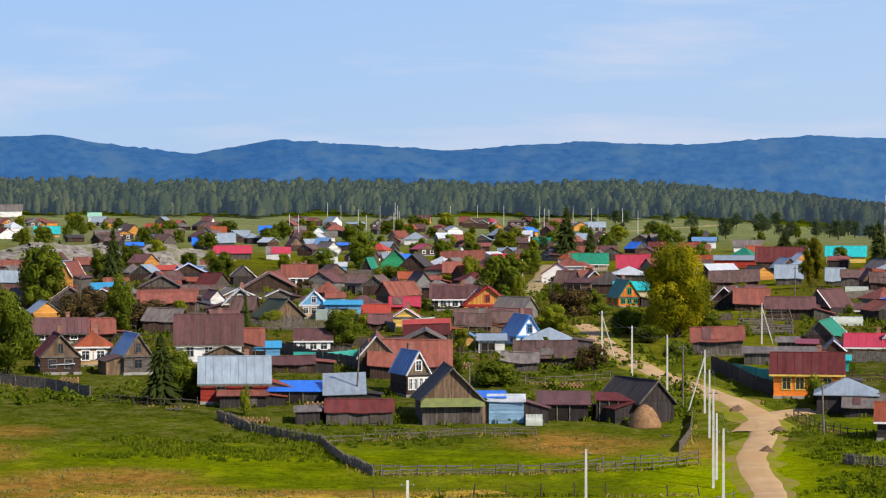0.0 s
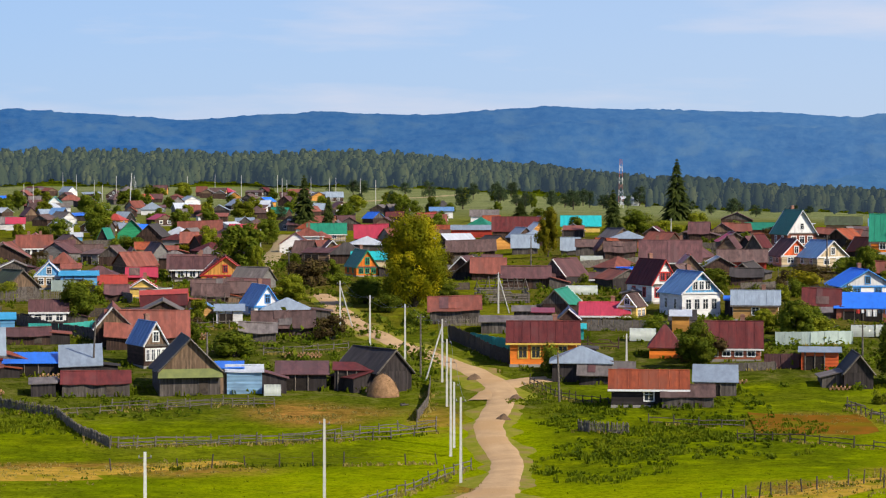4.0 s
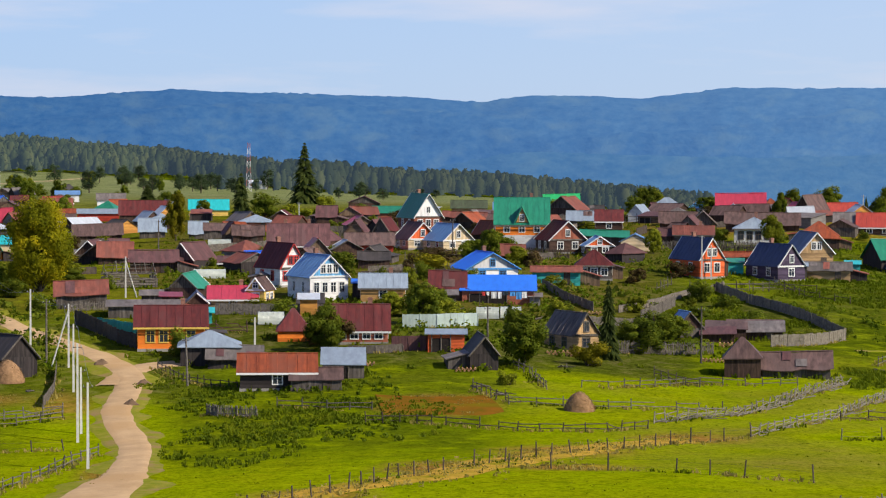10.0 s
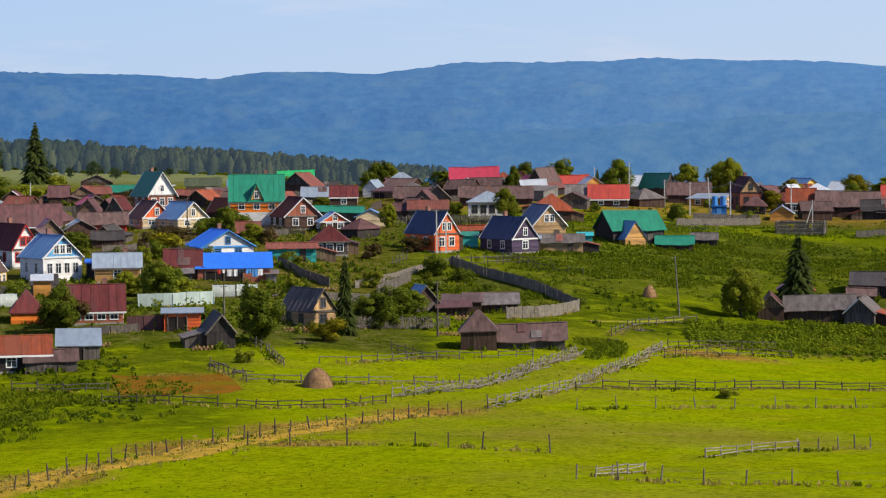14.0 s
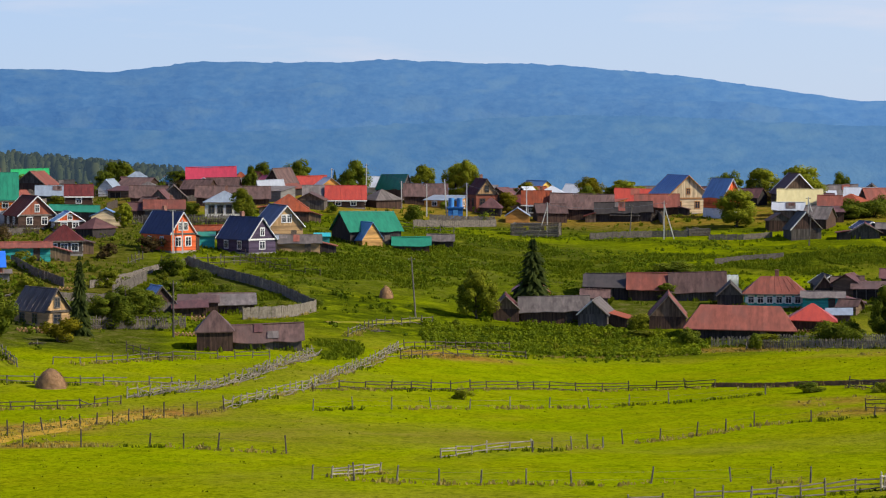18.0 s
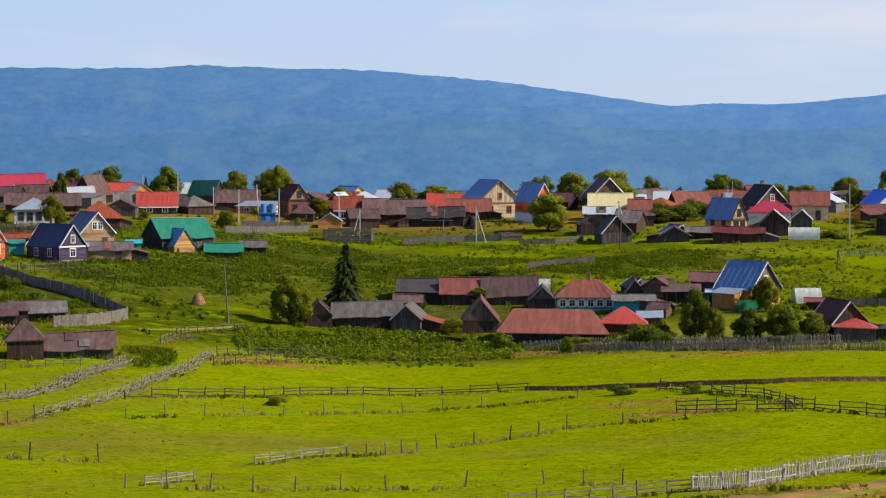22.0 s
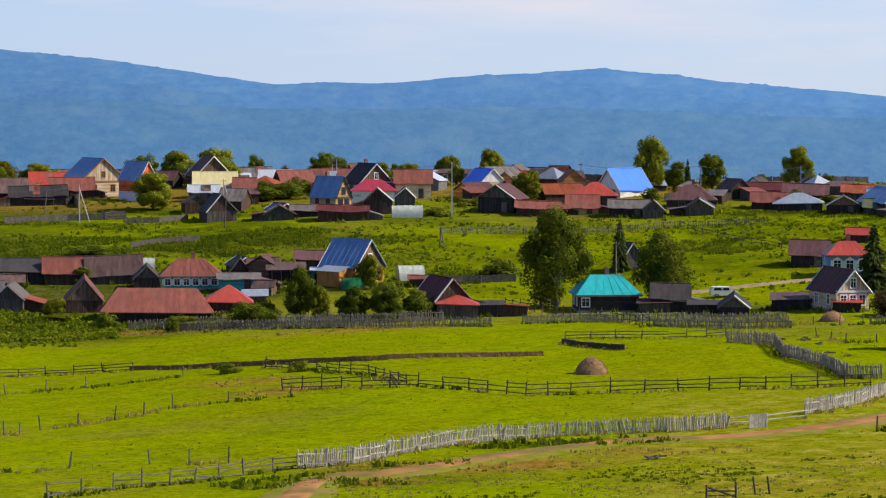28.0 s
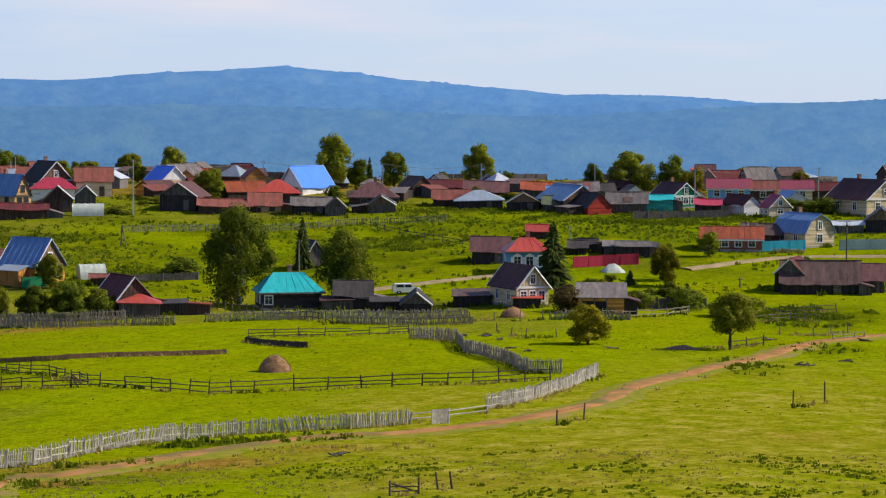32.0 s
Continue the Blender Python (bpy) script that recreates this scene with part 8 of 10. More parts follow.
def rock_bank(b0, b1, d, h):
    """A bare rocky bank across the slope: a broken face that leans back to the turf above."""
    v, f = [], []
    cols, rows = 220, 18
    for j in range(rows + 1):
        for i in range(cols + 1):
            b = radians(b0 + (b1 - b0) * i / cols)
            ends = min(1.0, 4 * i / cols, 4 * (1 - i / cols)) ** 0.6
            q = j / rows
            dd = d + 22 * noise.noise((b * 40, 3, 0)) + 34 * q
            x, y = dd * math.sin(b), dd * math.cos(b)
            lump = noise.fractal((x * 0.12, y * 0.05, q * 3), 0.8, 2.2, 5)
            top = h * ends * (0.75 + 0.35 * noise.noise((b * 60, 8, 0)))
            crag = noise.fractal((x * 0.45, y * 0.1, q * 2), 0.7, 2.1, 4)
            v.append(Vector((x + lump * 2.2 + crag * 1.6, y + lump * 2.5 + crag * 3.0, land_fine(x, y) - 0.8 + (top + 0.8) * min(1, q * 1.25) ** 0.8 * (1 - max(0, q - 0.8) * 5.2) + lump * 0.9 * ends)))
    n = cols + 1
    for j in range(rows):
        f += [(j * n + i, j * n + i + 1, (j + 1) * n + i + 1, (j + 1) * n + i) for i in range(cols)]
    return tagged(new("rock_bank", mesh_of("rock_bank", v, f, ROCK)), "bare grey rocky bank with patches of turf", "bank", kind="structure")


rock_bank(-10.8, -4.8, 672, 6.5)

# ---- roads
road("road_verge", [(17.9, 179.1), (22.9, 197.9), (27.1, 212.9), (30.5, 233.9), (31.5, 256.1), (34.7, 272.9), (37.0, 288.5), (35.4, 300.1), (30.9, 316.9), (26.6, 335.3), (24.4, 357.3), (23.4, 375.9), (22.8, 409.3)], 5.6, VERGE, "trodden earth and grass beside the dirt road", 0.075, 0.7, flare=0.6)
road("dirt_road", [(17.9, 179.1), (22.9, 197.9), (27.1, 212.9), (30.5, 233.9), (31.5, 256.1), (34.7, 272.9), (37.0, 288.5), (35.4, 300.1), (30.9, 316.9), (26.6, 335.3), (24.4, 357.3), (23.4, 375.9), (22.8, 409.3)], 3.8, DIRT, "pale rutted dirt road winding into the village", flare=0.95)
road("dirt_road", [(34.2, 280.3), (37.5, 290.0), (41.0, 293.5), (44.7, 293.3)], 4.4, DIRT, "trampled dirt junction beside the orange house", 0.10)
road("dirt_lane", [(290.3, 222.5), (303.7, 220.7), (311.3, 219.0), (320.4, 208.1)], 2.6, GREYDIRT, "pale dirt lane below the brick house")
road("dirt_lane", [(245.8, 248.3), (255.3, 244.4), (266.4, 240.7), (273.8, 238.7)], 2.6, GREYDIRT, "pale dirt lane behind the turquoise-roofed house")
road("dirt_lane", [(11.3, 434.4), (14.5, 468.2), (18.6, 530.5), (23.8, 602.3), (27.9, 673.6)], 4.0, GREYDIRT, "pale dirt lane between village gardens")
road("dirt_lane", [(62.5, 1007.0), (79.0, 1045.7), (104.2, 1113.8), (141.9, 1247.1)], 3.5, GREYDIRT, "pale track over the far meadow")
road("dirt_lane", [(135.0, 306.2), (145.5, 310.9), (154.5, 315.3)], 0.8, VERGE, "faint grassy lane down the bank", 0.075, 0.5)
TRACK = [(72.0, 106.0), (81.7, 113.7), (99.4, 132.3), (102.9, 130.9), (108.1, 131.2), (114.8, 132.1), (122.0, 132.3), (128.0, 132.2), (133.2, 129.1), (140.1, 126.8), (147.0, 126.6), (155.0, 128.7), (171.4, 137.1), (186.3, 142.4), (203.2, 148.2), (223.2, 155.4), (233.8, 156.7), (242.8, 157.6)]
road("road_verge", TRACK, 4.6, VERGE, "trodden grass beside the reddish track", 0.075, 0.5)
road("dirt_track", TRACK, 2.3, REDDIRT, "reddish dirt track beside the paling fence and up the pasture", 0.13, 0.35)
road("dry_ditch", [(30.5, 177.8), (33.0, 181.7), (36.2, 185.6), (40.4, 189.6), (45.0, 192.6), (50.2, 196.6), (56.0, 202.3), (62.0, 208.6), (67.8, 213.6), (72.5, 217.3), (80.0, 220.0)], 5.2, DRYSTRIP, "orange-brown dry grass along the ditch", 0.075, 0.5)
road("dry_ditch", [(-34.3, 227.4), (-27.3, 226.9), (-21.3, 227.0), (-14.2, 226.6), (-8.8, 228.3)], 11.0, DRYSTRIP, "broad band of orange-brown dry grass at the field edge", 0.075, 0.4)
road("dry_ditch", [(-8.8, 228.3), (-4.7, 229.5), (0.4, 234.5), (5.2, 237.9)], 4.5, DRYSTRIP, "orange-brown dry grass at the field edge", 0.075, 0.5)
road("dry_patch", [(58.2, 251.8), (61.6, 251.3), (65.5, 251.2), (70.2, 250.8)], 12.0, BROWNGRASS, "brown patch of withered grass", 0.09, 0.5)

# ---- stacks, tunnels, vehicles
haystack(77.5, 244.7, 3.2, 2.0)
haystack(156.3, 332.6, 2.1, 1.8)
haystack(168.6, 179.9, 3.2, 1.7)
haystack(229.7, 202.6, 3.0, 1.2)
haystack(23.0, 285.9, 3.7, 2.6)
polytunnel(90.1, 325.6, 3.0, 2.8, 1.5, 0)
polytunnel(93.7, 326.8, 2.8, 2.8, 1.5, 0)
polytunnel(285.7, 353.7, 5.6, 2.8, 2.2, 0)
polytunnel(239.8, 296.2, 4.0, 2.8, 2.3, 15)
polytunnel(10.4, 286.4, 1.9, 2.8, 1.2, 0)
polytunnel(79.6, 483.0, 4.4, 2.8, 1.1, 0)
polytunnel(215.2, 332.4, 3.7, 2.8, 2.4, 0)
polytunnel(60.3, 324.5, 3.4, 2.8, 1.6, 0)
polytunnel(62.7, 390.0, 5.0, 2.8, 1.4, 0)
log_ruin(49.3, 384.0, 7.4, 6.0, 2.3, 8, 3)
log_ruin(224.6, 412.0, 8.6, 5.0, 2.4, -6, 5, False)
log_ruin(252.0, 399.0, 3.8, 3.5, 1.5, 10, 6, False)
van(249.0, 239.2, 8, "small white car parked on the grassy lane", 3.9)
van(14.9, 302.9, -6, "small white car parked behind the sheds", 3.7)
log_pile(-13.1, 300.2, 7.4, 0.8)
log_pile(-21.7, 287.9, 3.9, 0.6)
log_pile(15.5, 318.4, 5.0, 0.6)
log_pile(91.3, 293.0, 5.5, 0.6)
log_pile(74.5, 278.6, 2.6, 0.5)
log_pile(316.6, 223.2, 5.2, 0.7)
log_pile(63.5, 285.8, 4.0, 0.4)
log_pile(198.1, 287.4, 3.1, 0.5)
debris(211.9, 199.9, 2.6)
debris(209.9, 189.2, 2.2)
debris(120.7, 122.4, 1.9)
debris(212.6, 177.3, 1.9)
debris(202.7, 141.1, 2.8)
debris(71.6, 263.1, 2.8)
debris(72.3, 256.6, 2.4)
debris(87.3, 281.7, 2.7)
debris(92.0, 285.7, 2.7)
debris(43.9, 249.7, 1.1)
debris(199.7, 286.9, 3.1)
debris(223.7, 237.3, 2.9)
debris(24.8, 278.4, 1.9)
debris(62.9, 285.9, 2.6)
debris(206.3, 183.9, 1.4)
debris(198.2, 175.0, 1.4)
debris(195.9, 170.6, 1.3)
debris(205.9, 167.5, 1.8)
debris(210.4, 141.0, 1.4)
debris(227.2, 162.3, 2.5)
debris(232.8, 153.8, 1.9)
debris(209.2, 192.4, 1.9)
washing_line((93.2, 341.0), (100.6, 339.4), 1.9, 4)
mast(200.1, 1132.5, 22.5)
tank(222.5, 441.3, 2.9, 4.0)
heap(281.2, 229.0, 3.8, 3, 1.3, FILM, "pale tarpaulin over a garden heap", "covered_heap")
heap(211.3, 162.4, 4.5, 3, 0.5, HAY, "low flattened heap of old hay", "hay_heap")
SOIL = mat("tipped_soil", (0.20, 0.125, 0.075), (0.11, 0.07, 0.042), scale=2, rough=0.95, bump=0.1, bscale=3)
heap(34.7, 295.7, 2.3, 1.6, 0.8, SOIL, "brown heap of earth tipped on the road", "earth_heap")
heap(37.5, 279.2, 2.3, 1.6, 0.8, SOIL, "brown heap of earth tipped on the road", "earth_heap")
heap(33.9, 262.6, 2.1, 1.6, 0.8, SOIL, "brown heap of earth tipped on the road", "earth_heap")

# ---- poles and cables
pole(-2.3, 162.0, 7.5, "concrete", 0, 0)
pole(11.3, 198.3, 7.7, "concrete", 0, 0)
pole(24.3, 217.3, 7.4, "concrete", 0, 0)
pole(25.9, 240.3, 9.3, "concrete", 0, 0)
pole(26.8, 245.6, 6.7, "concrete", 0, 0)
pole(29.4, 276.8, 7.4, "concrete", 0, 0)
pole(30.8, 295.2, 7.7, "concrete", 0, -1)
pole(28.0, 313.3, 7.2, "concrete", 0, 0)
pole(24.7, 328.0, 6.6, "concrete", 0, 0)
pole(22.1, 348.8, 6.6, "concrete", 0, 1)
pole(28.6, 299.2, 7.6, "wood", 0, 0)
pole(46.4, 365.3, 6.1, "concrete", 0, 1)
pole(42.0, 276.7, 5.5, "wood", -2, 0)
pole(55.0, 306.9, 3.5, "concrete", 0, 0)
pole(83.3, 301.0, 4.4, "wood", 0, 0)
pole(16.0, 505.1, 7.6, "concrete", 0, 0)
pole(19.4, 451.8, 5.1, "wood", 0, 0)
pole(67.1, 478.7, 6.0, "wood", 0, 0)
pole(110.5, 422.2, 6.7, "wood", 0, 0)
pole(118.4, 419.4, 3.4, "concrete", 0, 0)
pole(116.4, 589.9, 4.7, "concrete", 0, 0)
pole(-59.2, 408.5, 8.4, "wood", 2, 0)
pole(-10.5, 303.6, 6.9, "wood", 3, 0)
pole(3.3, 315.7, 3.6, "wood", 0, 0)
pole(108.2, 292.0, 6.9, "wood", 0, 0)
pole(153.6, 317.1, 8.7, "wood", -4, 0)
pole(141.3, 381.3, 7.0, "concrete", 0, 0)
pole(142.8, 381.0, 5.7, "concrete", 0, 0)
pole(224.5, 487.5, 7.7, "concrete", 0, 0)
pole(227.2, 511.8, 4.8, "concrete", 0, 0)
pole(216.5, 441.9, 6.5, "concrete", 0, 0)
pole(221.4, 443.0, 7.4, "concrete", -3, 0)
pole(225.2, 441.7, 6.8, "concrete", 0, 0)
pole(219.0, 458.6, 5.7, "concrete", 0, 0)
pole(235.8, 436.5, 6.9, "concrete", 0, 0)
pole(213.0, 504.6, 5.2, "concrete", 0, 0)
pole(225.5, 409.3, 6.3, "concrete", 0, -1)
pole(243.2, 396.8, 7.0, "concrete", 0, 1)
pole(241.0, 405.5, 5.8, "wood", 4, 0)
pole(255.2, 367.6, 5.5, "wood", 3, 0)
pole(333.5, 437.5, 5.4, "concrete", 0, 0)
pole(291.7, 348.3, 9.9, "concrete", 0, 0)
pole(332.0, 437.1, 4.7, "concrete", 0, 0)
pole(352.5, 345.2, 6.2, "concrete", 0, 0)
pole(375.8, 340.2, 5.5, "concrete", 0, 0)
pole(362.1, 389.9, 4.8, "concrete", 0, 0)
pole(262.5, 274.8, 4.9, "wood", 0, 0)
pole(272.9, 393.4, 5.8, "concrete", 0, 1)
pole(264.9, 319.5, 3.7, "wood", 4, 1)
pole(380.5, 314.4, 5.9, "concrete", 0, 0)
pole(361.7, 275.5, 7.6, "concrete", 0, 0)
pole(393.4, 270.6, 6.4, "concrete", 0, 0)
pole(296.8, 199.3, 7.8, "wood", 0, 0)
pole(298.2, 251.4, 3.7, "concrete", 0, 0)
pole(281.1, 206.2, 1.6, "wood", 0, 0)
cable((24.7, 328.0), (28.0, 313.3), 6.6, 7.2)
cable((28.0, 313.3), (30.8, 295.2), 7.2, 7.7)
cable((30.8, 295.2), (29.4, 276.8), 7.7, 7.4)
cable((29.4, 276.8), (25.9, 240.3), 7.4, 9.3)
cable((25.9, 240.3), (24.3, 217.3), 9.3, 7.4)
cable((22.1, 348.8), (24.7, 328.0), 6.6, 6.6)
cable((352.5, 345.2), (375.8, 340.2), 6.2, 5.5)
cable((380.5, 314.4), (361.7, 275.5), 5.9, 7.6)
cable((361.7, 275.5), (393.4, 270.6), 7.6, 6.4)
cable((362.1, 389.9), (352.5, 345.2), 4.8, 6.2)
cable((291.7, 348.3), (362.1, 389.9), 9.9, 4.8)
cable((216.5, 441.9), (225.2, 441.7), 6.5, 6.8)
cable((225.2, 441.7), (235.8, 436.5), 6.8, 6.9)
cable((224.5, 487.5), (216.5, 441.9), 7.7, 6.5)
cable((225.5, 409.3), (243.2, 396.8), 6.3, 7.0)
cable((332.0, 437.1), (291.7, 348.3), 4.7, 9.9)

# ---- trees and bushes
tree(34.9, 377.1, 10.4, 13.7, "great")
tree(34.7, 706.8, 8.3, 15.9, "fir")
tree(41.5, 706.7, 5.1, 9.9, "fir")
tree(-75.9, 577.4, 6.3, 12.5, "fir")
tree(-75.0, 469.7, 9.1, 12.1, "green")
tree(-111.3, 728.8, 3.3, 5.0, "fir")
tree(-20.9, 654.1, 9.1, 9.3, "green")
tree(11.3, 472.5, 9.8, 9.9, "green")
tree(-14.4, 356.9, 5.3, 5.9, "green")
tree(-34.2, 303.9, 5.0, 8.8, "fir")
tree(-31.5, 309.0, 4.3, 5.7, "bush_green")
tree(-56.9, 328.4, 6.4, 10.9, "green")
tree(-76.7, 676.5, 4.6, 6.6, "lime")
tree(-29.6, 376.1, 2.2, 7.7, "fir")
tree(-50.5, 576.5, 6.8, 6.8, "green")
tree(-29.9, 636.4, 6.0, 6.0, "green")
tree(-10.6, 560.3, 6.1, 4.4, "green")
tree(7.2, 318.6, 6.2, 3.9, "bush_green")
tree(19.6, 333.3, 4.2, 3.8, "bush_red")
tree(21.9, 430.5, 6.0, 6.0, "bush_red")
tree(-46.3, 400.3, 8.2, 4.8, "bush_red")
tree(-61.7, 432.0, 9.8, 5.6, "bush_red")
tree(-49.4, 381.8, 5.2, 8.7, "green")
tree(-15.4, 552.2, 7.5, 2.2, "bush_lime")
tree(0.8, 587.9, 7.9, 2.2, "bush_lime")
tree(1.2, 331.2, 3.0, 2.6, "bush_lime")
tree(17.1, 388.6, 5.3, 4.4, "lime")
tree(26.9, 433.7, 4.9, 2.4, "bush_green")
tree(28.5, 388.1, 6.1, 3.9, "green")
tree(-95.7, 782.0, 3.5, 3.5, "green")
tree(-23.1, 293.8, 1.3, 4.7, "bush_lime")
tree(-9.4, 290.3, 2.0, 3.0, "bush_lime")
tree(44.9, 437.8, 4.0, 4.5, "bush_yellow")
tree(31.2, 787.7, 4.5, 5.1, "pine")
tree(163.5, 819.4, 10.5, 20.7, "fir")
tree(105.4, 607.2, 6.4, 12.1, "fir")
tree(110.0, 600.1, 8.5, 6.9, "green")
tree(118.0, 568.1, 6.0, 6.3, "lime")
tree(110.3, 811.6, 6.6, 5.9, "fir")
tree(74.8, 508.5, 4.9, 9.5, "yellow")
tree(22.6, 451.5, 6.1, 4.9, "bush_red")
tree(63.8, 303.0, 5.2, 4.9, "bush_red")
tree(96.4, 378.7, 6.7, 4.4, "bush_yellow")
tree(111.5, 401.6, 3.9, 6.1, "green")
tree(82.5, 318.7, 4.0, 3.7, "bush_lime")
tree(80.9, 327.6, 4.7, 4.3, "bush_green")
tree(78.2, 331.2, 3.8, 3.1, "bush_lime")
tree(82.3, 281.6, 5.8, 6.5, "green")
tree(91.4, 285.6, 4.3, 3.6, "bush_yellow")
tree(117.6, 407.8, 3.2, 2.7, "bush_green")
tree(120.8, 616.3, 7.1, 4.2, "bush_lime")
tree(134.7, 600.9, 6.9, 3.9, "bush_green")
tree(90.8, 425.1, 5.9, 2.9, "bush_lime")
tree(42.9, 412.4, 5.6, 2.8, "bush_lime")
tree(62.5, 511.2, 7.0, 2.3, "bush_lime")
tree(113.0, 419.5, 3.9, 2.9, "bush_green")
tree(92.7, 323.7, 2.3, 2.3, "fir")
tree(75.8, 265.7, 2.0, 2.2, "bush_lime")
tree(486.7, 1668.3, 7.8, 7.8, "green")
tree(205.9, 669.0, 7.9, 2.4, "yellow")
tree(62.3, 341.9, 6.3, 2.3, "bush_lime")
tree(65.1, 397.9, 5.4, 1.8, "bush_lime")
tree(96.4, 292.8, 3.2, 10.0, "fir")
tree(148.0, 424.2, 3.2, 4.3, "lime")
tree(195.8, 524.6, 6.6, 4.7, "green")
tree(176.9, 573.3, 7.6, 4.7, "lime")
tree(245.8, 503.1, 6.0, 6.6, "lime")
tree(254.2, 499.0, 7.3, 7.6, "lime")
tree(164.1, 318.8, 6.1, 7.0, "lime")
tree(239.9, 451.9, 4.8, 4.4, "yellow")
tree(138.4, 383.2, 3.9, 3.2, "bush_red")
tree(227.1, 510.0, 2.0, 4.8, "fir")
tree(109.2, 312.0, 6.3, 4.0, "green")
tree(106.0, 312.0, 3.7, 3.3, "bush_green")
tree(198.6, 489.6, 3.8, 6.2, "green")
tree(179.9, 528.6, 4.5, 5.0, "green")
tree(264.0, 493.9, 6.3, 1.9, "green")
tree(203.6, 487.9, 3.6, 3.6, "bush_green")
tree(158.2, 488.3, 6.9, 2.3, "bush_lime")
tree(116.9, 402.3, 3.8, 2.8, "bush_green")
tree(174.5, 431.7, 3.1, 4.2, "green")
tree(103.0, 332.2, 3.1, 2.4, "bush_green")
tree(216.2, 464.5, 4.6, 1.7, "bush_lime")
tree(252.0, 500.1, 3.8, 2.5, "bush_lime")
tree(180.4, 331.9, 6.6, 10.6, "fir")
tree(264.8, 405.6, 8.1, 7.1, "lime")
tree(303.2, 470.8, 7.8, 5.3, "green")
tree(310.3, 466.2, 3.3, 5.3, "fir")
tree(279.6, 485.2, 3.0, 5.3, "fir")
tree(285.0, 482.0, 9.3, 4.7, "lime")
tree(337.0, 447.2, 6.0, 6.6, "green")
tree(351.6, 435.8, 5.5, 3.7, "lime")
tree(199.2, 269.3, 4.4, 7.0, "green")
tree(192.5, 272.4, 4.7, 3.5, "bush_green")
tree(193.6, 269.1, 3.7, 3.1, "bush_green")
tree(201.5, 261.2, 4.6, 4.3, "green")
tree(205.3, 257.8, 4.8, 4.8, "green")
tree(206.6, 253.1, 3.5, 3.8, "bush_green")
tree(203.4, 270.0, 2.1, 3.7, "fir")
tree(292.8, 400.0, 7.1, 3.7, "bush_green")
tree(287.2, 401.2, 7.1, 3.3, "bush_green")
tree(234.5, 300.2, 3.8, 3.7, "bush_lime")
tree(208.8, 329.9, 4.9, 2.6, "bush_green")
tree(118.5, 233.3, 2.2, 1.4, "bush_lime")
tree(151.8, 218.1, 2.9, 1.4, "bush_green")
tree(154.4, 209.3, 1.8, 1.6, "bush_lime")
tree(179.2, 298.5, 4.7, 1.3, "bush_lime")
tree(187.9, 279.1, 4.6, 1.9, "bush_lime")
tree(219.6, 354.9, 7.5, 2.2, "bush_green")
tree(244.0, 504.0, 2.5, 2.5, "bush_green")
tree(311.6, 465.3, 3.0, 3.5, "bush_red")
tree(291.5, 351.7, 5.1, 2.1, "bush_lime")
tree(230.7, 253.2, 9.4, 13.1, "birch")
tree(239.5, 241.7, 7.8, 9.8, "birch")
tree(265.3, 276.9, 3.5, 8.1, "fir")
tree(354.6, 361.2, 7.5, 10.7, "lime")
tree(368.2, 367.9, 6.1, 5.5, "green")
tree(370.3, 366.4, 2.3, 6.4, "fir")
tree(368.7, 357.8, 6.0, 7.6, "green")
tree(394.7, 358.0, 6.7, 8.4, "lime")
tree(318.2, 357.8, 6.7, 6.3, "lime")
tree(352.3, 435.3, 5.8, 3.8, "lime")
tree(337.7, 446.7, 6.6, 6.0, "green")
tree(252.1, 290.1, 6.1, 3.0, "bush_green")
tree(202.0, 253.6, 4.4, 1.8, "bush_green")
tree(323.1, 367.8, 4.4, 2.2, "bush_lime")
tree(306.6, 361.1, 4.3, 2.1, "bush_lime")
tree(263.9, 225.5, 5.6, 9.2, "fir")
tree(385.3, 309.4, 10.2, 8.3, "lime")
tree(391.0, 303.4, 6.0, 8.0, "green")
tree(387.3, 295.6, 5.0, 6.3, "yellow")
tree(391.1, 323.6, 4.1, 5.5, "green")
tree(429.6, 314.5, 4.3, 3.6, "lime")
tree(438.0, 306.1, 3.8, 3.6, "yellow")
tree(209.3, 173.8, 4.8, 4.3, "yellow")
tree(215.0, 158.9, 5.0, 6.0, "stem")
tree(275.6, 214.9, 3.8, 5.8, "yellow")
tree(238.4, 201.2, 3.9, 3.9, "bush_red")
tree(254.8, 195.5, 5.1, 3.4, "bush_green")
tree(250.6, 199.7, 4.3, 3.0, "bush_green")
tree(250.0, 184.1, 6.3, 2.8, "bush_lime")
tree(304.4, 229.1, 3.6, 3.7, "lime")
tree(367.2, 253.5, 8.0, 3.5, "bush_green")
tree(380.1, 255.1, 4.1, 3.5, "bush_green")
tree(267.0, 220.3, 3.1, 1.7, "bush_lime")
tree(272.7, 222.4, 2.4, 1.6, "bush_lime")
tree(372.7, 263.5, 5.1, 2.8, "bush_green")
tree(359.0, 320.9, 6.5, 1.5, "bush_lime")
tree(107.6, 1086.2, 7.5, 8.3, "pine")
tree(105.1, 933.2, 7.6, 8.2, "pine")
tree(138.3, 1090.7, 8.4, 8.9, "pine")
tree(138.6, 1033.5, 5.6, 5.0, "pine")
tree(151.9, 1022.1, 7.1, 7.3, "pine")
tree(160.0, 1039.8, 6.5, 6.3, "pine")
tree(183.7, 1152.4, 5.8, 7.0, "pine")
tree(177.4, 1081.9, 5.9, 7.1, "pine")
tree(181.6, 1071.1, 6.6, 6.0, "pine")
tree(234.2, 1270.4, 8.4, 10.4, "pine")
tree(313.5, 1436.4, 8.4, 7.1, "pine")
tree(82.7, 988.6, 4.6, 5.6, "pine")
tree(69.1, 984.4, 4.5, 4.3, "pine")
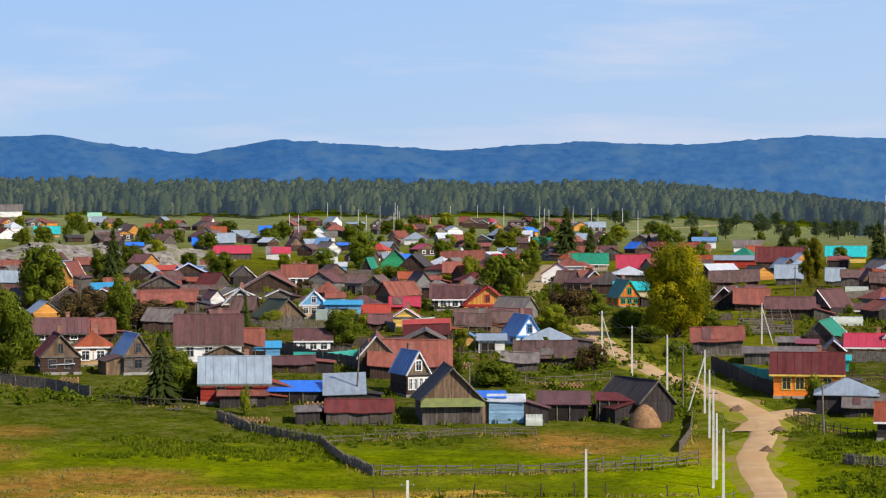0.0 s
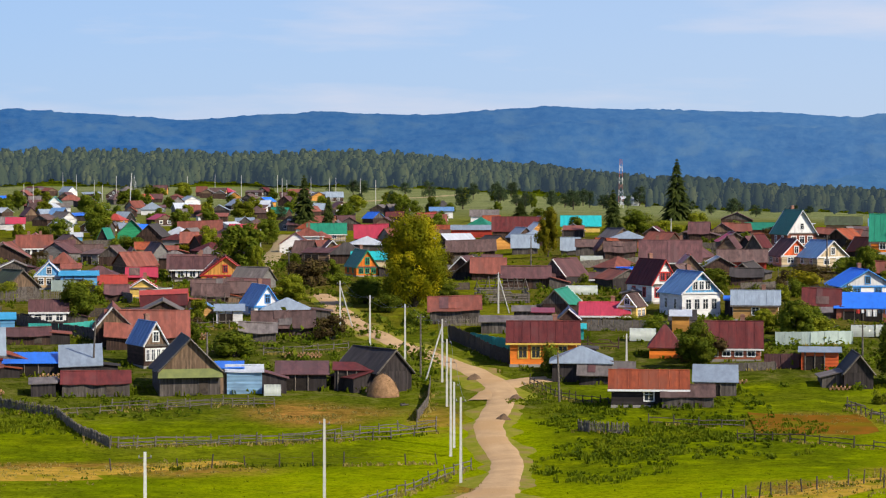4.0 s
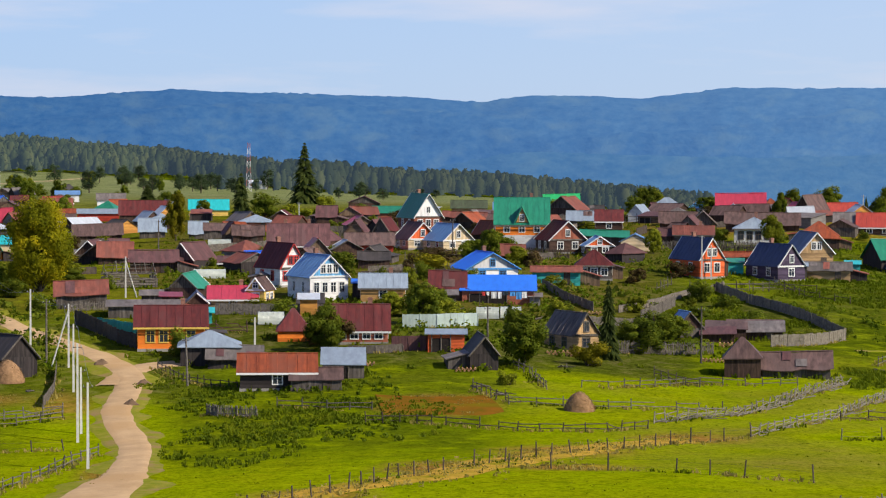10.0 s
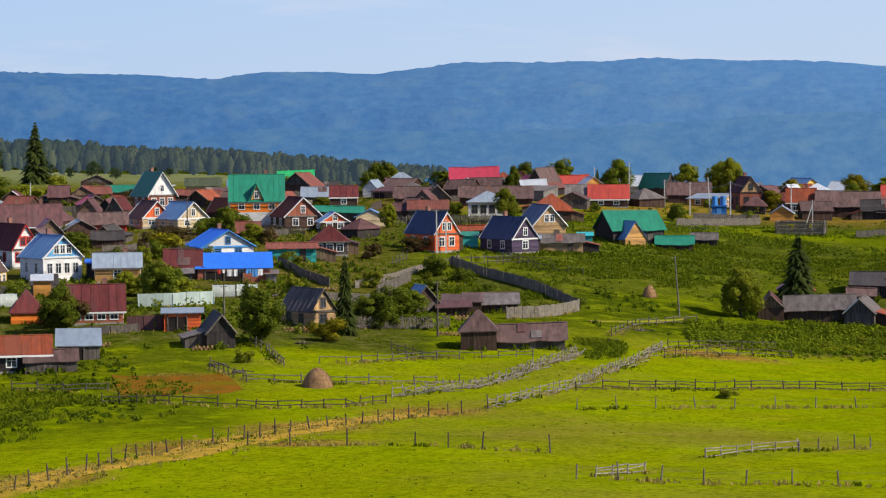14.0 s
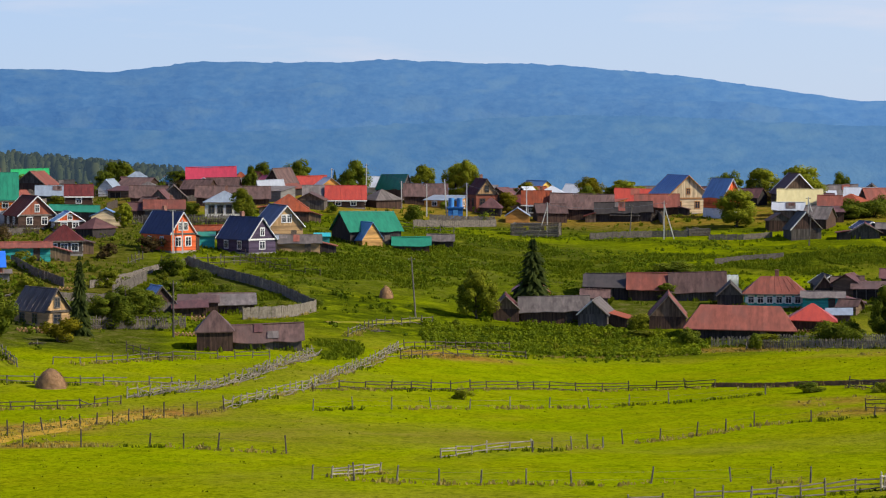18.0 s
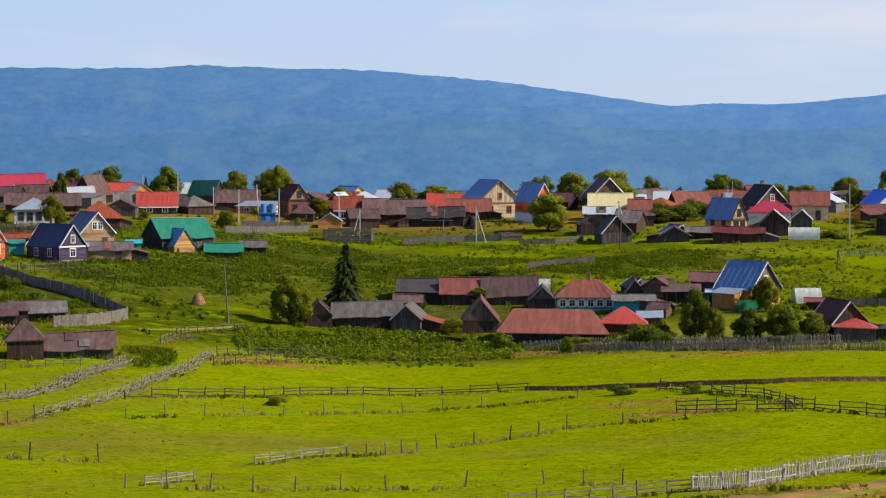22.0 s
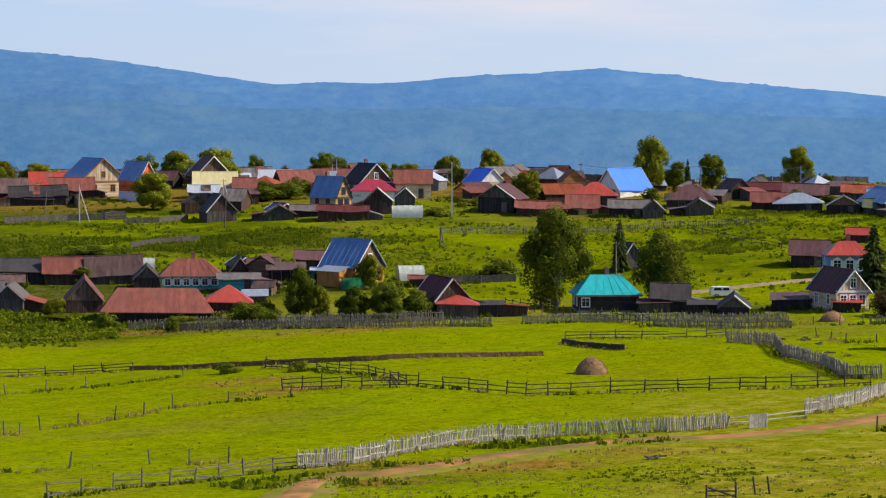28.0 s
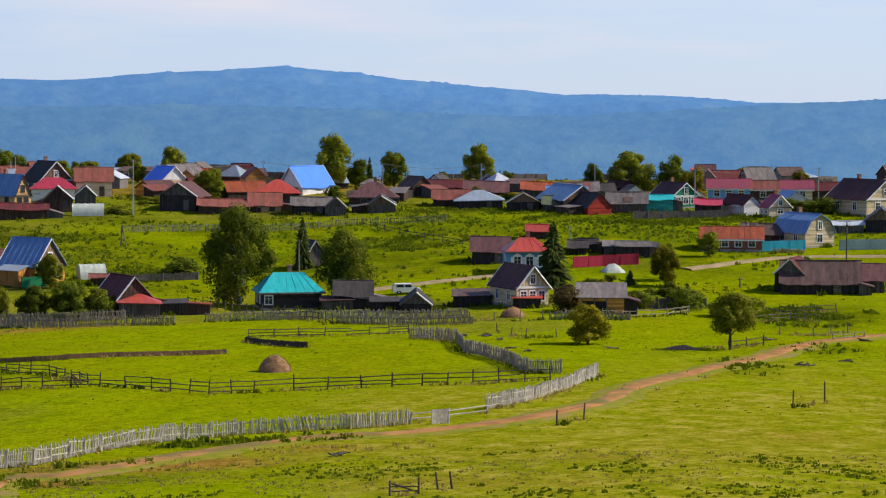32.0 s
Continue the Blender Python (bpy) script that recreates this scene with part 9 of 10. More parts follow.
tree(67.2, 945.6, 4.0, 5.4, "pine")

tree(-54.6, 426.5, 4.7, 8.1, "green")
tree(-57.3, 421.1, 5.1, 5.8, "bush_red")
tree(-57.4, 395.9, 5.2, 7.4, "bush_red")
tree(-48.2, 411.7, 7.0, 4.7, "bush_red")
tree(-62.8, 445.1, 2.0, 2.5, "lime")
tree(-32.1, 307.3, 4.6, 5.8, "green")
tree(-52.6, 588.7, 6.8, 6.2, "green")
tree(-24.7, 316.5, 1.9, 1.7, "bush_green")
tree(-50.9, 341.2, 2.4, 3.6, "bush_red")
tree(-13.4, 580.3, 5.8, 4.1, "bush_green")
tree(14.1, 461.8, 2.8, 5.8, "lime")
tree(19.1, 419.6, 2.1, 1.2, "fir")
tree(1.3, 330.0, 3.0, 3.1, "green")
tree(16.4, 399.7, 4.0, 2.3, "bush_yellow")
tree(26.4, 439.2, 3.1, 4.1, "green")
tree(28.7, 386.9, 4.7, 4.2, "bush_green")
tree(21.4, 619.6, 6.2, 6.2, "green")
tree(6.1, 560.0, 5.0, 6.4, "lime")
tree(2.5, 567.0, 6.2, 2.8, "bush_yellow")
tree(44.7, 299.7, 3.3, 4.2, "bush_green")
tree(42.7, 400.2, 5.0, 2.5, "bush_green")
tree(31.9, 343.5, 3.6, 3.0, "bush_green")
tree(30.1, 368.8, 4.2, 3.4, "bush_green")
tree(61.9, 297.6, 4.7, 5.5, "green")
tree(77.1, 328.6, 3.8, 3.3, "lime")
tree(79.0, 317.3, 5.1, 5.7, "green")
tree(83.9, 325.4, 3.5, 3.7, "green")
tree(103.7, 404.9, 7.4, 3.1, "bush_red")
tree(113.9, 420.9, 4.5, 2.9, "green")
tree(116.9, 415.9, 5.1, 4.5, "green")
tree(115.7, 399.6, 4.1, 3.3, "lime")
tree(83.6, 389.6, 5.0, 3.7, "green")
tree(100.3, 327.0, 2.8, 2.7, "lime")
tree(81.8, 302.1, 2.9, 1.2, "bush_green")
tree(103.5, 300.7, 6.3, 4.4, "green")
tree(112.8, 314.9, 5.2, 3.1, "green")
tree(142.2, 388.3, 2.6, 2.5, "bush_yellow")
tree(172.2, 428.7, 4.3, 6.0, "stem")
tree(125.1, 338.1, 4.1, 2.0, "bush_green")
tree(132.7, 347.5, 3.7, 2.5, "bush_green")
tree(130.3, 329.1, 4.4, 2.2, "bush_green")
tree(134.0, 320.1, 4.0, 1.5, "bush_lime")
tree(126.1, 323.3, 4.3, 1.6, "bush_green")
tree(202.6, 329.7, 4.6, 2.6, "green")
tree(245.1, 481.1, 6.2, 9.6, "stem")
tree(230.0, 294.9, 3.7, 3.9, "green")
tree(292.5, 404.3, 6.2, 3.2, "bush_green")
tree(299.7, 404.6, 5.0, 3.3, "bush_green")
tree(202.6, 261.7, 4.1, 4.0, "lime")
tree(205.8, 259.2, 4.6, 4.5, "lime")
tree(209.0, 256.6, 4.3, 3.5, "lime")
tree(200.1, 266.2, 2.9, 4.5, "lime")
tree(196.1, 272.8, 3.1, 2.7, "lime")
tree(195.0, 276.0, 3.3, 2.7, "lime")
tree(228.6, 291.5, 3.5, 4.8, "lime")
tree(298.3, 413.0, 6.9, 3.3, "bush_green")
tree(302.8, 409.1, 5.8, 3.1, "bush_green")
tree(254.5, 292.2, 4.4, 2.8, "bush_green")
tree(267.5, 221.1, 3.3, 1.6, "bush_green")
tree(273.0, 219.1, 1.8, 2.2, "fir")
tree(280.4, 218.5, 3.0, 5.2, "lime")
tree(264.0, 202.2, 2.1, 2.4, "fir")
tree(262.5, 204.1, 3.1, 2.4, "green")
tree(249.5, 210.6, 3.7, 2.7, "bush_red")
tree(259.4, 206.4, 4.5, 2.1, "bush_green")

# ---- fences
fence("picket", [(102.4, 138.8), (106.7, 138.1), (112.5, 139.8), (118.5, 141.4), (123.3, 141.2)], 1.25, PAINT["bleached"], "long leaning fence of bleached palings beside the track", 2.2, 1, tilt=9.0)
fence("picket", [(123.3, 141.2), (127.5, 140.2), (130.3, 138.2), (134.4, 135.0), (138.6, 132.8)], 1.15, PAINT["bleached"], "long straight fence of bleached palings beside the track", 2.2, 2)
fence("picket", [(148.6, 133.8), (155.6, 135.8), (166.5, 140.8), (178.3, 146.8)], 1.2, PAINT["bleached"], "end run of bleached palings above the red track", 2.2, 3, tilt=9.0)
fence("rail", [(139.4, 133.5), (142.2, 132.0), (146.0, 131.5)], 0.8, PAINT["bleached"], "low pole rails closing a gap in the paling fence", 2.6, 4, rails=2)
fence("rail", [(81.4, 136.8), (87.1, 138.2), (91.2, 137.8), (98.1, 139.2), (103.0, 139.1)], 1.0, PAINT["grey"], "sagging pole rail fence at the field corner", 2.4, 5, rails=3)
fence("wire", [(71.1, 163.7), (76.2, 160.4), (81.8, 158.2), (87.8, 155.7), (93.4, 154.0), (98.3, 151.1), (101.7, 146.1)], 1.15, PAINT["grey"], "sparse wire fence of old stakes across the meadow", 4, 6)
fence("rail", [(73.1, 164.8), (78.6, 168.4)], 0.8, PAINT["pale"], "collapsed pole fence lying in the meadow", 2.5, 7, rails=3)
fence("rail", [(88.2, 177.5), (93.8, 180.4), (99.1, 182.4)], 0.8, PAINT["pale"], "broken low pole fence in the meadow", 2.5, 8, rails=3)
fence("wire", [(97.6, 179.6), (102.3, 181.4), (106.3, 183.1)], 1.0, PAINT["grey"], "short row of leaning stakes in the meadow", 2.6, 9)
fence("wire", [(110.0, 186.1), (119.1, 188.7), (126.8, 191.1), (132.7, 190.6), (137.3, 187.2)], 1.1, PAINT["dark"], "line of dark stakes dividing the meadow", 4, 10)
fence("wire", [(95.3, 219.2), (104.2, 220.5), (114.1, 223.1), (124.8, 226.0), (133.6, 224.8), (141.2, 221.4), (148.1, 221.1)], 1.05, PAINT["grey"], "line of weathered stakes along the grass strip", 5, 11)
fence("rail", [(102.9, 236.8), (112.9, 239.0), (123.9, 242.2), (136.6, 247.4), (145.7, 245.3), (152.5, 237.9)], 1.0, PAINT["dark"], "dark pole rail fence across the meadow", 3, 12, rails=3)
fence("board", [(152.8, 238.8), (156.8, 225.8), (160.0, 217.5), (164.0, 209.9), (171.7, 204.9), (180.3, 200.0)], 0.5, PAINT["russet"], "low brown board fence with grassed foot", 1.6, 13, tilt=2.0)
fence("rail", [(141.4, 194.1), (144.1, 185.2), (147.4, 180.9), (149.3, 175.8), (149.2, 167.8), (153.0, 166.0), (156.4, 164.4), (160.2, 159.5), (163.6, 155.2), (166.9, 152.0), (173.2, 148.2)], 1.2, PAINT["dark"], "dark pole rail fence around the hay meadow", 2.6, 14, rails=3)
fence("rail", [(156.4, 217.8), (155.5, 207.5), (153.4, 197.1), (148.2, 183.6)], 1.0, PAINT["dark"], "dark pole fence curving down to the rails", 2.6, 15, rails=3)
fence("rail", [(197.3, 215.0), (201.5, 210.9), (205.5, 206.5), (210.9, 202.3)], 1.0, PAINT["grey"], "grey pole fence behind the haystack", 2.6, 16, rails=3)
fence("board", [(192.5, 210.3), (189.8, 202.2), (189.2, 196.7)], 0.6, PAINT["dark"], "dark broken low boards beside the haystack", 2.2, 17, tilt=2.0)
fence("picket", [(183.3, 278.2), (188.6, 268.9), (192.6, 257.0), (196.4, 245.5), (205.5, 237.6)], 1.2, PAINT["pale"], "weathered grey paling fence along the gardens", 2.4, 18)
fence("picket", [(210.3, 237.2), (214.6, 232.9), (219.4, 225.5), (223.0, 216.3), (227.1, 207.8)], 1.15, PAINT["pale"], "grey paling fence before the turquoise-roofed house", 2.4, 19)
fence("rail", [(226.7, 259.1), (223.3, 247.9), (221.0, 239.8), (219.2, 230.5), (214.1, 218.2)], 1.3, PAINT["dark"], "dark rail fence beside the turquoise-roofed house", 2.4, 20)
fence("picket", [(205.1, 196.5), (202.8, 187.3), (191.0, 175.2), (185.1, 164.9), (177.3, 154.5), (178.6, 151.5)], 1.35, PAINT["pale"], "grey paling fence bounding the hay meadow", 2.2, 21)
fence("wire", [(224.5, 205.1), (226.5, 198.7), (231.0, 195.3)], 1.1, PAINT["grey"], "old stakes along the upper meadow", 3.5, 22)
fence("rail", [(232.0, 196.3), (237.4, 191.8), (244.1, 190.1), (250.8, 191.8)], 1.0, PAINT["pale"], "bleached rail fence before the garden", 2.4, 23)
fence("board", [(248.9, 201.5), (253.8, 197.7), (257.3, 194.0)], 1.4, PAINT["grey"], "grey board garden fence", 2.4, 24, tilt=2.0)
fence("rail", [(244.4, 177.5), (250.0, 175.8), (250.1, 171.7)], 1.0, PAINT["grey"], "old rail fence on the upper pasture", 2.6, 25)
fence("rail", [(257.3, 185.2), (257.8, 180.3), (263.7, 178.5)], 1.0, PAINT["dark"], "dark old rails on the upper pasture", 2.6, 26)
fence("wire", [(143.1, 121.8), (147.1, 122.5)], 1.3, PAINT["dark"], "lone leaning stakes on the near pasture", 14, 27)
fence("wire", [(167.0, 117.1), (173.1, 118.2)], 1.5, PAINT["dark"], "solitary dark post on the near pasture", 20, 28)
fence("wire", [(108.4, 101.5), (109.2, 101.1)], 1.0, PAINT["dark"], "dark stakes standing in the near grass", 3, 29)
fence("rail", [(104.6, 101.8), (106.2, 101.0)], 0.9, PAINT["dark"], "fallen dark pole gate in the grass", 2.5, 30, rails=3)
fence("rail", [(214.5, 162.4), (215.5, 159.4), (220.7, 158.7)], 0.9, PAINT["dark"], "broken rails under the small meadow tree", 2.5, 31)
fence("sheet", [(280.2, 235.5), (285.3, 233.8), (289.6, 230.9)], 1.6, PAINT["red"], "crimson sheet metal fence", 2.4, 32, tilt=2.0)
fence("sheet", [(315.5, 227.7), (321.8, 223.7)], 1.6, PAINT["bluegreen"], "light blue sheet metal fence", 2.4, 33, tilt=2.0)
fence("sheet", [(324.6, 219.3), (329.2, 213.8)], 1.6, PAINT["white"], "white sheet metal fence", 2.4, 34, tilt=2.0)
fence("board", [(339.1, 271.6), (345.8, 267.0), (353.1, 261.5)], 1.3, PAINT["grey"], "weathered board fence along the upper gardens", 2.4, 35, tilt=2.0)
fence("picket", [(274.0, 330.5), (281.1, 325.4), (286.1, 322.3), (289.3, 316.8), (294.1, 309.6)], 1.3, PAINT["pale"], "weathered paling fence below the upper village", 2.4, 36, pale=0.3)
fence("picket", [(294.1, 309.6), (300.6, 306.7), (305.8, 304.4), (310.9, 299.3), (316.1, 294.4)], 1.3, PAINT["grey"], "weathered paling fence on the upper slope", 2.4, 37, pale=0.3)
fence("rail", [(305.9, 304.2), (300.1, 289.9), (295.9, 278.3), (291.9, 266.1)], 1.1, PAINT["dark"], "dark rail fence running down the slope", 3, 38)
fence("board", [(204.0, 422.2), (213.9, 424.7), (224.7, 428.3)], 1.3, PAINT["grey"], "grey board fence by the water kiosk", 2.4, 39, tilt=2.0)
fence("picket", [(99.8, 298.6), (106.6, 300.4), (113.8, 302.7)], 1.6, PAINT["grey"], "tall grey paling fence before the gardens", 2.4, 40)
fence("board", [(124.4, 309.3), (129.1, 309.5), (138.5, 317.5)], 1.6, PAINT["pale"], "pale board fence beside the bank", 2.4, 41, tilt=2.0)
fence("board", [(138.8, 368.2), (138.6, 354.4), (139.3, 340.5), (139.4, 326.0), (139.2, 319.5)], 1.5, PAINT["grey"], "long grey board fence falling down the slope", 2.6, 42, tilt=2.0)
fence("rail", [(151.0, 376.2), (149.3, 358.0), (154.2, 351.8)], 1.1, PAINT["dark"], "dark fence under the green-roofed barn", 2.6, 43)
fence("board", [(113.8, 341.0), (122.0, 348.5), (132.2, 361.8), (141.1, 370.7)], 1.1, PAINT["grey"], "grey fence along the garden terrace", 2.6, 44, tilt=2.0)
fence("board", [(109.6, 365.1), (109.0, 351.6), (110.0, 341.1)], 1.3, PAINT["grey"], "grey fence running below the blue-roofed house", 2.6, 45, tilt=2.0)
fence("rail", [(84.2, 265.2), (87.5, 265.5), (93.7, 267.8), (100.7, 272.0), (106.0, 271.4), (112.1, 270.5)], 0.9, PAINT["grey"], "old rail fence in the lower meadow", 2.4, 46)
fence("rail", [(71.4, 249.6), (76.7, 247.7), (81.1, 246.1), (86.1, 246.4), (94.0, 247.2)], 0.9, PAINT["grey"], "sparse rail fence behind the haystack", 3, 47)
fence("rail", [(81.9, 234.2), (86.4, 236.9), (92.7, 240.6), (100.5, 248.9), (109.5, 260.9), (118.6, 272.4)], 1.0, PAINT["pale"], "tumbled bleached pole fence rising to the lane", 1.6, 48, rails=3, tilt=16.0, fallen=5)
fence("rail", [(87.5, 222.6), (94.1, 228.7), (103.0, 238.1), (113.5, 252.9), (125.3, 269.4), (133.7, 280.9)], 1.0, PAINT["pale"], "bleached pole fence along the meadow lane", 1.8, 49, rails=3, tilt=10.0, fallen=2)
fence("wire", [(31.6, 179.5), (35.7, 183.4), (41.1, 188.6), (46.6, 194.9), (51.4, 199.2), (56.2, 202.5), (63.6, 208.8), (70.0, 212.6), (77.4, 216.7), (82.1, 219.0), (87.1, 221.4)], 1.2, PAINT["dark"], "row of leaning dark stakes along the dry ditch", 2.2, 50)
fence("wire", [(57.2, 200.0), (60.3, 198.1), (64.4, 195.5), (69.2, 192.4), (73.4, 188.0), (77.8, 184.3)], 1.2, PAINT["dark"], "thin dark stakes in the mown meadow", 4, 51)
fence("rail", [(129.8, 272.0), (137.5, 276.1), (144.8, 278.2), (151.5, 280.5)], 1.1, PAINT["dark"], "dark old rail pen on the meadow edge", 2.2, 52)
fence("rail", [(134.7, 281.3), (146.6, 287.9), (154.3, 290.3)], 1.0, PAINT["dark"], "dark back rails of the meadow pen", 2.2, 53)
fence("rail", [(54.5, 242.1), (59.2, 240.0), (62.9, 237.0), (67.7, 233.6), (71.6, 231.4), (75.7, 229.8), (80.1, 230.9)], 0.9, PAINT["dark"], "dark broken rail fence below the haystack", 1.8, 54)
fence("rail", [(48.1, 255.3), (52.6, 251.7), (57.0, 250.3)], 0.9, PAINT["grey"], "low rails among the weeds", 2.4, 55)
fence("rail", [(70.6, 261.1), (71.0, 253.2), (72.3, 250.3)], 1.1, PAINT["dark"], "dark heaped rails beside the garden", 1.6, 56)
fence("rail", [(97.4, 278.6), (98.1, 270.6), (99.7, 269.5)], 1.0, PAINT["dark"], "dark rail pen beside the collapsed shed", 1.8, 57)
fence("rail", [(80.9, 281.2), (81.1, 275.0), (79.4, 262.6)], 1.0, PAINT["grey"], "grey rail enclosure behind the shack", 2, 58)
fence("rail", [(131.7, 291.7), (142.1, 305.5), (149.6, 310.6), (153.6, 311.8)], 1.1, PAINT["grey"], "rail fence climbing the lane bank", 2.4, 59)
fence("sheet", [(75.8, 315.0), (80.2, 314.4), (86.4, 317.1)], 1.7, PAINT["white"], "pale sheet metal fence behind the gardens", 2.4, 60, tilt=2.0)
fence("sheet", [(69.6, 295.0), (73.7, 294.3), (78.3, 295.1)], 1.8, PAINT["brown"], "brown sheet metal fence", 2.4, 61, tilt=2.0)
fence("board", [(64.0, 294.3), (67.3, 293.5), (70.7, 293.8)], 1.0, PAINT["grey"], "low grey board fence before the brick house", 2.4, 62, tilt=2.0)
fence("board", [(37.7, 326.1), (40.1, 321.3), (42.1, 316.6)], 1.6, PAINT["teal"], "turquoise netted fence beside the orange house", 2.4, 63, tilt=2.0)
fence("rail", [(14.1, 200.6), (19.8, 212.7), (22.4, 219.4), (26.4, 227.7)], 1.0, PAINT["grey"], "old rail fence along the road", 2.4, 64)
fence("wire", [(-6.3, 229.0), (-0.3, 231.4), (5.9, 232.8), (12.3, 234.4), (18.0, 233.8), (23.9, 233.8)], 1.1, PAINT["dark"], "row of dark stakes along the road meadow", 3.5, 65)
fence("rail", [(-6.8, 248.2), (-2.5, 248.2), (3.0, 249.3), (9.7, 249.9), (15.3, 250.3), (21.1, 251.9), (26.0, 254.8)], 1.0, PAINT["grey"], "long grey rail fence below the barns", 2.4, 66)
fence("rail", [(-7.6, 277.3), (-1.5, 277.3), (4.6, 277.6), (10.2, 278.3)], 0.9, PAINT["grey"], "grey rail fence before the barnyard", 2.4, 67)
fence("board", [(24.9, 264.3), (27.3, 277.3), (29.2, 293.4)], 1.1, PAINT["grey"], "crooked grey paling fence beside the road", 2.4, 68, tilt=2.0)
fence("picket", [(40.4, 253.1), (41.2, 251.5), (44.9, 249.3)], 1.1, PAINT["grey"], "crooked paling fence among the weeds", 2.2, 69)
fence("rail", [(40.6, 290.5), (42.0, 280.2), (44.3, 274.3), (46.5, 270.2)], 1.0, PAINT["dark"], "dark crooked fence below the zinc-roofed house", 1.8, 70)
fence("board", [(-56.2, 318.5), (-49.9, 314.4), (-43.4, 308.4)], 1.4, PAINT["grey"], "long grey board fence around the gardens", 2.4, 71, tilt=2.0)
fence("rail", [(-42.6, 305.3), (-35.6, 301.8), (-29.4, 300.3)], 1.2, PAINT["dark"], "dark rails before the red barn", 2.2, 72)
fence("picket", [(-26.1, 290.4), (-21.7, 279.3), (-17.6, 274.9), (-13.0, 270.2)], 1.2, PAINT["grey"], "old grey paling fence around the barnyard", 2.2, 73)
fence("picket", [(-13.0, 270.2), (-10.8, 259.1), (-6.9, 246.5)], 1.0, PAINT["grey"], "old grey paling fence falling down the field", 2.2, 74)
fence("rail", [(-6.1, 246.6), (-2.5, 248.1), (3.7, 249.3), (12.2, 250.3), (18.1, 254.1), (26.3, 258.5)], 1.0, PAINT["grey"], "pole fence along the field edge", 2.2, 75, rails=3)
fence("rail", [(-13.4, 272.0), (-6.4, 274.4), (1.0, 275.8), (10.3, 277.0)], 0.9, PAINT["grey"], "grey rail fence below the hay barn", 2.4, 76)
fence("board", [(-22.9, 357.4), (-17.4, 344.5), (-9.3, 334.3)], 1.5, PAINT["grey"], "grey board garden fence", 2.4, 77, tilt=2.0)
fence("sheet", [(-20.5, 344.7), (-15.8, 344.4), (-10.5, 349.0)], 1.3, PAINT["teal"], "pale turquoise garden fence", 2.4, 78, tilt=2.0)
fence("board", [(-22.9, 552.9), (-14.9, 533.1), (-5.1, 519.4)], 1.6, PAINT["grey"], "grey board fence between gardens", 2.4, 79, tilt=2.0)
fence("board", [(-22.0, 437.1), (-13.5, 416.7), (-7.4, 389.9)], 1.5, PAINT["grey"], "grey fence along the lane", 2.4, 80, tilt=2.0)
fence("sheet", [(-4.4, 400.9), (-1.3, 403.6)], 1.7, PAINT["white"], "white sheet metal yard gate", 2.4, 81, tilt=2.0)
fence("rail", [(10.5, 320.5), (15.6, 321.4), (21.6, 324.2)], 1.0, PAINT["grey"], "rails of a garden plot by the road", 2.2, 82)
fence("board", [(229.8, 358.5), (235.5, 358.5), (242.5, 356.9)], 1.0, PAINT["grey"], "low board fence along the upper bank", 2.4, 83, tilt=2.0)
fence("board", [(232.2, 405.1), (238.5, 403.4), (243.7, 401.8), (248.9, 398.1)], 1.2, PAINT["grey"], "old board fence of the ruined yard", 2.4, 84, tilt=2.0)
fence("picket", [(182.5, 285.5), (188.0, 280.8), (193.6, 274.1), (195.8, 262.2), (200.1, 252.4), (206.4, 248.1)], 1.3, PAINT["pale"], "grey paling fence along the barn gardens", 2.4, 85)
fence("sheet", [(226.1, 295.2), (229.3, 293.9)], 1.6, PAINT["green"], "green sheet metal gate and fence", 2.4, 86, tilt=2.0)
fence("board", [(248.0, 388.9), (253.2, 385.5), (259.2, 385.2)], 1.0, PAINT["grey"], "grey board fence below the crest", 2.4, 87, tilt=2.0)
fence("board", [(139.1, 130.9), (140.3, 130.3)], 1.15, PAINT["bleached"], "bleached board gate leaning by the track", 1.6, 88, tilt=2.0)
fence("rail", [(230.3, 156.2), (237.0, 156.6)], 0.8, PAINT["pale"], "bleached fallen rails on the upper pasture", 2, 89)
fence("wire", [(214.4, 191.5), (209.7, 183.1), (213.1, 181.5)], 1.0, PAINT["dark"], "old dark stakes beside the haystack", 5, 90)
fence("wire", [(236.9, 168.1), (235.6, 162.5), (242.3, 162.4)], 1.0, PAINT["grey"], "old stakes along the pasture edge", 4, 91)
fence("picket", [(215.0, 218.4), (217.4, 211.8), (219.0, 206.4), (222.1, 202.4)], 1.0, PAINT["pale"], "pale paling fence in front of the dark sheds", 2.2, 96)
fence("picket", [(229.4, 196.4), (233.0, 192.9), (236.3, 189.6)], 1.0, PAINT["pale"], "pale paling fence along the upper meadow", 2.2, 97)
fence("board", [(237.7, 290.0), (242.8, 287.1), (249.0, 282.4)], 1.1, PAINT["grey"], "low grey garden fence on the bank", 2.4, 98, tilt=2.0)
fence("board", [(35.4, 331.1), (36.4, 327.0), (37.5, 319.8), (38.6, 312.1), (40.3, 306.9)], 1.9, PAINT["dark"], "tall dark board fence along the road by the orange house", 2.4, 92, tilt=2.0)
fence("picket", [(-49.0, 338.0), (-44.7, 338.6)], 1.1, PAINT["pale"], "pale paling fence before the tan house", 2.2, 93)
fence("rail", [(50.8, 319.0), (55.9, 317.6)], 1.4, PAINT["brown"], "brown painted rail fence behind the orange house", 1.3, 94, rails=3, tilt=2.0)
fence("sheet", [(-21.5, 425.0), (-17.0, 424.0)], 1.9, PAINT["white"], "white sheet metal fence and gate before the tan house", 2.4, 95, tilt=2.0)


